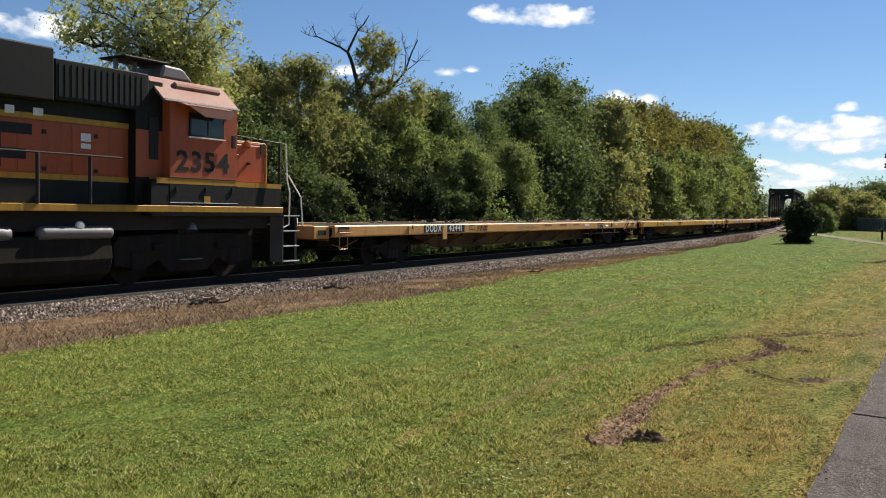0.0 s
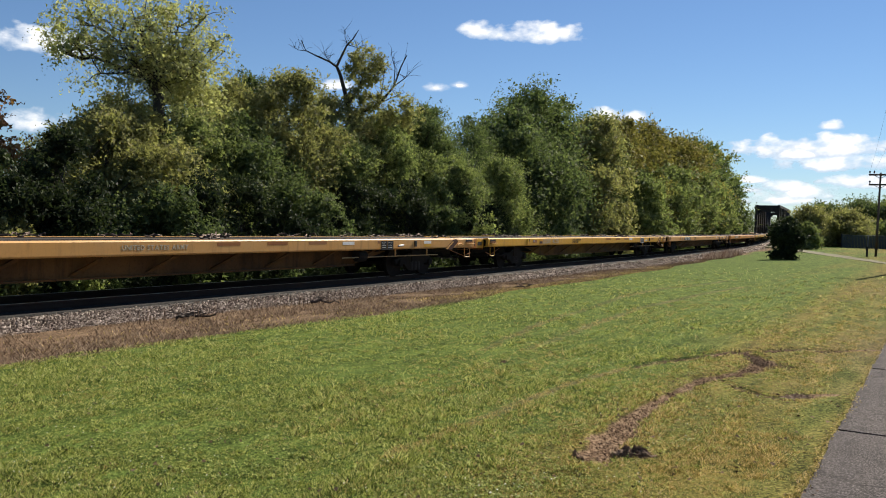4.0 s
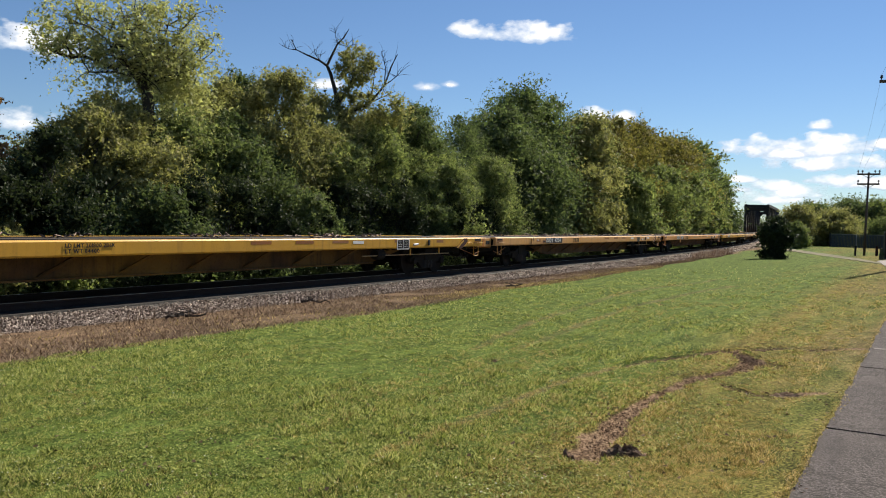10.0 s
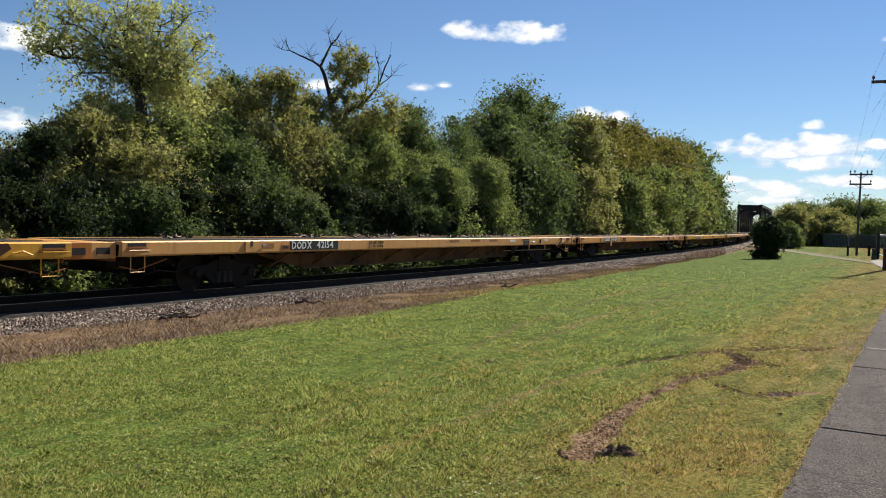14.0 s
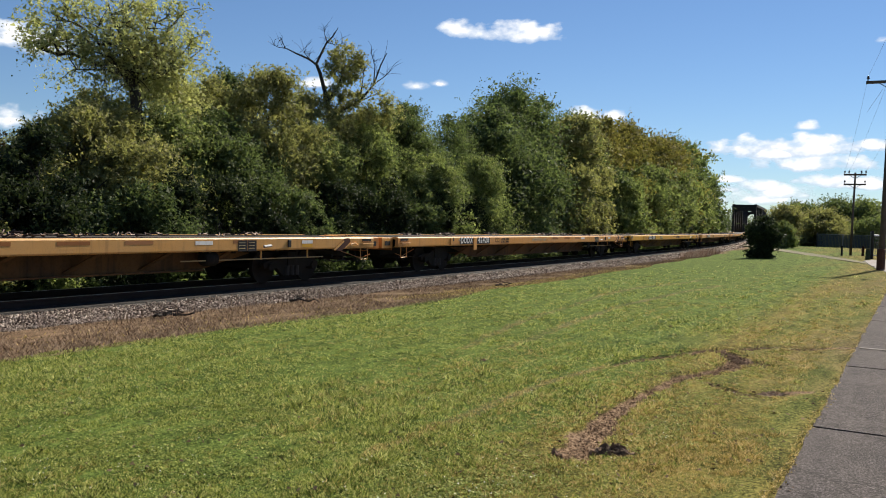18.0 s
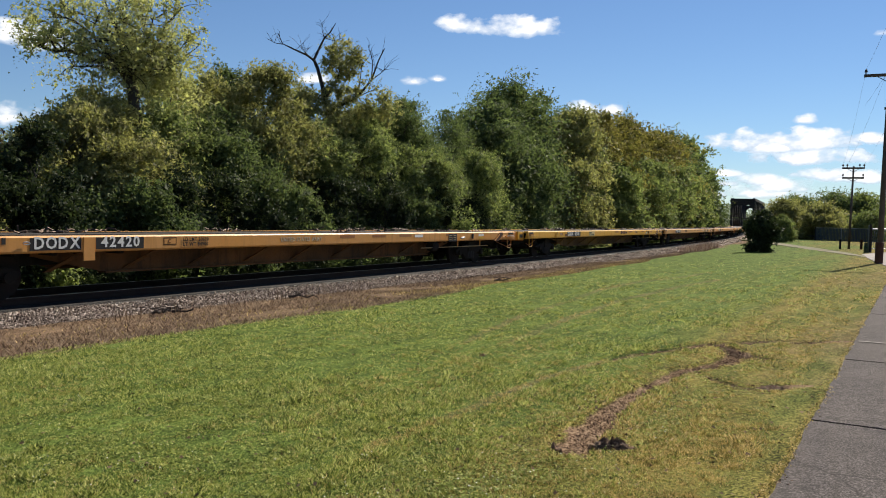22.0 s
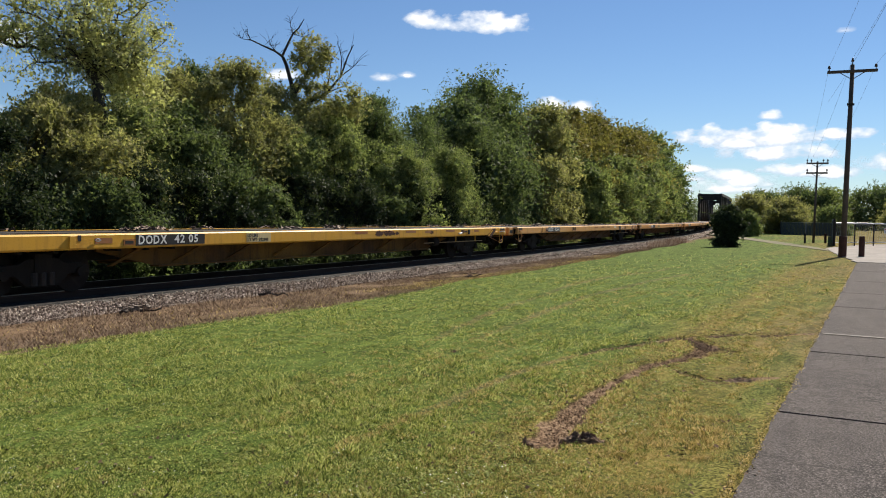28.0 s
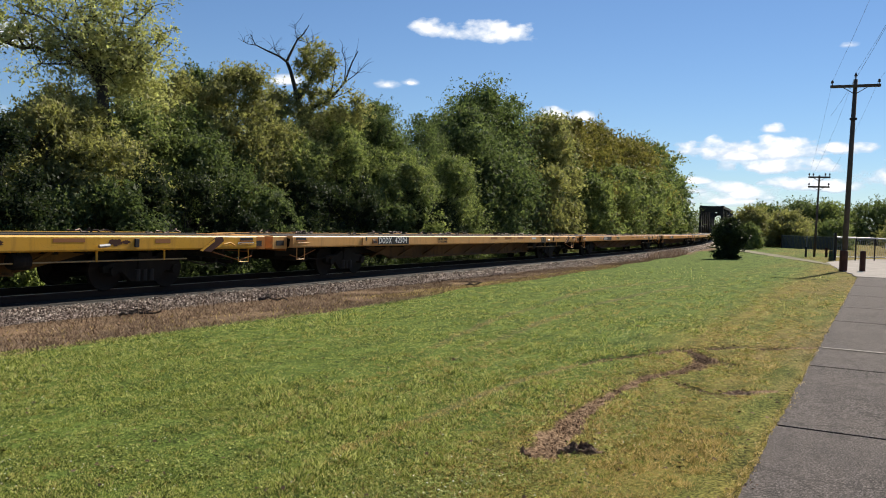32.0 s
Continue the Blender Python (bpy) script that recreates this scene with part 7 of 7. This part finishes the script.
    part("roof_horn_bar", Geo().tube([(-4.55, -1.12, 4.09), (-3.3, -1.12, 4.09)], 0.085, 10), LROOF, cab, "long pale sunshade roll on the roof")
    part("air_conditioner", Geo().prism([(-4.4, 4.34), (-4.3, 4.64), (-3.75, 4.62), (-3.45, 4.34)], "y", -0.5, 0.5), SILVER, cab, "silver rounded roof unit", bevel=0.05)
    part("antenna", Geo().box(-5.3, -4.1, -0.45, 0.45, 4.66, 4.71), LGREEN, cab, "flat black roof antenna", bevel=0.02)
    for x in (-5.2, -4.7):
        part("antenna_post", Geo().tube([(x, 0, 4.2), (x, 0, 4.72)], 0.05, 8), SILVER, cab)
    win = part("side_window", Geo().box(-4.42, -3.42, -cw - 0.03, -cw - 0.004, 3.0, 3.52), BLACKPAINT, cab, "sliding cab window")
    for a, b in ((-4.38, -3.93), (-3.89, -3.46)):
        part("pane", Geo().box(a, b, -cw - 0.036, -cw - 0.03, 3.04, 3.49), GLASS, win)
    part("armrest", Geo().box(-4.45, -3.4, -cw - 0.07, -cw, 2.97, 3.0), WHITE, win)
    part("mirror", Geo().box(-3.22, -3.12, -cw - 0.1, -cw - 0.06, 2.82, 3.1), BLACKPAINT, cab)
    part("marker_lamp", Geo().box(cab_f - 0.02, cab_f + 0.07, -cw + 0.1, -cw + 0.26, 3.3, 3.5), BLACKPAINT, cab)
    part("front_window", Geo().box(cab_f, cab_f + 0.012, -1.2, -0.45, 3.1, 3.6), GLASS, cab)
    part("front_window", Geo().box(cab_f, cab_f + 0.012, 0.45, 1.2, 3.1, 3.6), GLASS, cab)
    lettering("2354", 0.61, Matrix.Translation((-4.76, -cw - 0.005, 2.25)) @ FACE, LETTERDARK, cab, wide=1.16)
    for x in (-4.78, -3.95, -3.15):
        part("latch", Geo().box(x, x + 0.06, -cw - 0.03, -cw - 0.006, 1.78, 1.9), BLACKPAINT, cab)
    part("placard", Geo().box(-3.98, -3.8, -cw - 0.014, -cw - 0.007, 1.55, 1.7), LYELLOW, cab)
    # the dark corner behind the cab
    part("rear_locker", Geo().box(-5.62, cab_b, -1.2, 1.2, fr, 4.1), LGREEN, lo, "dark green electrical locker")
    part("rear_panel", Geo().box(-5.62, cab_b - 0.002, -1.212, -1.202, 2.07, 3.06), LORANGE, lo, "shaded orange panel behind the cab")
    part("rear_door", Geo().box(-5.30, -5.05, -1.225, -1.213, 2.45, 3.35), BLACKPAINT, lo, bevel=0.01)
    part("side_locker", Geo().prism([(-5.42, fr), (-5.42, 1.97), (-5.2, 2.07), (cab_b, 2.07), (cab_b, fr)], "y", -cw, -1.0), LGREEN, lo, bevel=0.01)
    # nose
    nosep = part("nose", Geo().prism([(-0.92, 2.06), (-0.92, 3.0), (-0.75, 3.10), (0.75, 3.10), (0.92, 3.0), (0.92, 2.06)], "x", cab_f, nose), LORANGE, lo, "short low orange nose", bevel=0.03)
    part("nose_base", Geo().box(cab_f, nose + 0.11, -1.34, 1.34, fr, 1.94), LGREEN, nosep, bevel=0.01)
    part("stripe", Geo().box(cab_f, nose + 0.115, -1.342, 1.342, 1.94, 2.055), LYELLOW, nosep, "yellow stripe")
    part("nose_edge", Geo().tube([(cab_f, -0.9, 3.06), (nose - 0.05, -0.9, 3.06), (nose + 0.01, -0.92, 3.03), (nose + 0.01, -0.92, 2.07)], 0.02, 6), LYELLOW, nosep)
    part("vent", Geo().lathe([(0.10, 0), (0.10, -0.05), (0.04, -0.07)], (-2.15, -0.92, 3.0), "y", 14), LORANGE, nosep)
    part("handle", Geo().tube([(cab_f + 0.05, -0.93, 2.72), (cab_f + 0.05, -0.98, 2.72), (-2.5, -0.98, 2.72), (-2.5, -0.93, 2.75)], 0.012, 5), LORANGE, nosep)
    part("lamp", Geo().box(-2.15, -2.08, -1.0, -0.92, 2.5, 2.56), BLACKPAINT, nosep)
    part("socket", Geo().box(-1.68, -1.56, -0.94, -0.92, 2.8, 3.03), BLACKPAINT, nosep)
    # handrails
    rail = part("handrail", Geo().tube([(-16.0, -side, 2.42), (-6.15, -side, 2.42)], 0.02, 6), DARKSTEEL, lo, "long dark handrail along the walkway")
    for k in range(9):
        part("stanchion", Geo().tube([(-15.6 + k * 1.09, -side, fr), (-15.6 + k * 1.09, -side, 2.42)], 0.035, 6), BLACKPAINT, rail)
    part("nose_handrail", Geo().tube([(cab_f, -1.38, 3.14), (-1.28, -1.4, 3.06)], 0.016, 6), BLACKPAINT, lo)
    part("end_post", Geo().tube([(-1.4, -1.3, fr), (-1.4, -1.3, 3.06)], 0.03, 6), BLACKPAINT, lo)
    part("step_rail", Geo().tube([(-1.3, -1.42, 3.06), (-1.28, -1.45, 2.2), (-1.18, -1.46, 1.85), (-1.2, -1.46, 1.05), (-1.4, -1.46, 0.98)], 0.02, 6), WHITE, lo, "white step handrail")
    part("step_rail", Geo().tube([(-0.85, -1.0, 2.34), (-0.75, -1.02, 2.30), (-0.58, -1.3, 1.75), (-0.55, -1.35, 1.0)], 0.02, 6), WHITE, lo, "white step handrail")
    # step well, pilot, coupler
    for k, z in enumerate((0.14, 0.52, 0.90, 1.28)):
        step = part("step", Geo().box(-1.42, -0.84, -1.48, -1.05, z - 0.03, z), DARKSTEEL, lo)
        part("step_edge", Geo().box(-1.42, -0.84, -1.5, -1.478, z - 0.02, z + 0.005), WHITE, step)
    part("step_side", Geo().box(-1.44, -1.42, -1.48, -1.05, 0.11, fr - 0.23), SILVER, lo)
    part("pilot", Geo().prism([(-1.3, 0.05), (1.3, 0.05), (1.3, fr), (-1.3, fr)], "x", -0.80, -0.72), BLACKPAINT, lo, "black pilot plate")
    part("coupler", Geo().box(-1.05, -0.05, -0.14, 0.14, 0.74, 1.0), DARKSTEEL, lo, bevel=0.02)
    part("cut_lever", Geo().tube([(-0.7, -1.3, 1.05), (-0.6, -1.2, 1.2), (-0.55, -1.1, 1.25), (-0.8, -0.9, 1.1), (-0.9, -0.3, 1.0)], 0.014, 5), WHITE, lo)
    # fuel tank, air reservoir
    tank = part("fuel_tank", Geo().prism([(-1.3, 0.12), (-1.4, 0.4), (-1.35, 0.86), (1.35, 0.86), (1.4, 0.4), (1.3, 0.12), (1.0, -0.06), (-1.0, -0.06)], "x", -10.6, -6.3), TRUCK, lo, "black fuel tank", bevel=0.03)
    part("air_reservoir", Geo().lathe([(0.05, -0.8), (0.12, -0.77), (0.13, -0.7), (0.13, 0.7), (0.12, 0.77), (0.05, 0.8)], (-7.1, -1.33, 0.93), "x", 14), SILVER, tank, "grey air reservoir", flat=False)
    part("air_reservoir", Geo().lathe([(0.05, -1.2), (0.12, -1.16), (0.13, -1.0), (0.13, 1.0), (0.12, 1.16), (0.05, 1.2)], (-9.6, -1.33, 0.93), "x", 14), SILVER, tank, "grey air reservoir", flat=False)
    part("fuel_filler", Geo().lathe([(0.09, 0), (0.09, -0.06), (0.05, -0.08)], (-7.05, -1.36, 1.06), "y", 12), WHITE, tank)
    part("bell", Geo().lathe([(0.03, 0), (0.09, -0.05), (0.12, -0.14)], (-4.2, -1.3, 1.1), "z", 12), SILVER, lo)
    # block added behind the wheels, its black standing in for shade
    part("gear_case", Geo().box(-6.3, -1.6, -0.6, 0.6, -0.1, 1.2), TRUCK, lo, "black block added for the shade behind the bogie")
    for ob in lo.children:
        if not ob.name.startswith("coupler"):
            ob.location.z += LIFT
    for x in (-4.15, -13.9):
        ob = part("bogie", Geo().box(-0.3, 0.3, -1.15, 1.15, 0.55, 1.15), TRUCK, lo, "grimy black locomotive bogie")
        ob.location = (x, 0, 0)
        for sd in (-1, 1):
            y = sd * 1.08
            part("side_frame", Geo().prism([(-2.0, 0.85), (-1.85, 1.02), (-0.5, 1.06), (0.5, 1.06), (1.85, 1.02), (2.0, 0.85), (1.95, 0.42), (1.6, 0.36), (1.1, 0.36), (0.85, 0.5), (0.55, 0.22), (-0.55, 0.22), (-0.85, 0.5), (-1.1, 0.36), (-1.6, 0.36), (-1.95, 0.42)], "y", y - 0.09, y + 0.09), TRUCK, ob, bevel=0.02)
            for k in (-1.37, 1.37):
                part("axle_box", Geo().box(k - 0.2, k + 0.2, y - 0.13, y + 0.13, 0.3, 0.72), TRUCK, ob, bevel=0.03)
                part("brake_cylinder", Geo().tube([(k * 0.55, y + sd * 0.1, 0.8), (k * 0.75, y + sd * 0.1, 0.78)], 0.09, 10), TRUCK, ob)
            part("footboard", Geo().box(-0.3, 0.3, y + sd * 0.1, y + sd * 0.2, 0.48, 0.5), SILVER, ob)
        for k in (-1.37, 1.37):
            wheelset(ob, k, 0.508)
    return lo


engine = locomotive()


# ---- movement ----
def travelled(t):
    u = (t - 16.0) / 16.0
    return 4.3926 * t - 0.6744 * (u * u - 1) + 0.815 * (u ** 3 - u)


def motions():
    for k, car in enumerate(cars):
        mid = (GAPS[k] + GAPS[k + 1]) / 2
        rows = []
        for i in range(33):
            a, b = track_pose(mid - 10 - travelled(i), RAIL), track_pose(mid + 10 - travelled(i), RAIL)
            p = (a.translation + b.translation) / 2
            q = b.translation - a.translation
            rows.append((i, Matrix.Translation(p) @ Matrix.Rotation(math.atan2(q.y, q.x), 4, "Z")))
        walk(car, rows)
    rows = []
    for i in range(33):
        s = GAPS[0] - travelled(i)
        a, b = track_pose(s - 13.9, RAIL), track_pose(s - 4.15, RAIL)
        q = b.translation - a.translation
        ang = math.atan2(q.y, q.x)
        rows.append((i, Matrix.Translation(b.translation + Vector((math.cos(ang), math.sin(ang), 0)) * 4.15) @ Matrix.Rotation(ang, 4, "Z")))
    walk(engine, rows)
    for ob, x, r in wheels:
        rows = []
        for i in range(0, 241):
            t = i * 32.0 / 240
            rows.append((t, Matrix.Translation((x, 0, r)) @ Matrix.Rotation(-travelled(t) / r, 4, "Y")))
        walk(ob, rows)


motions()
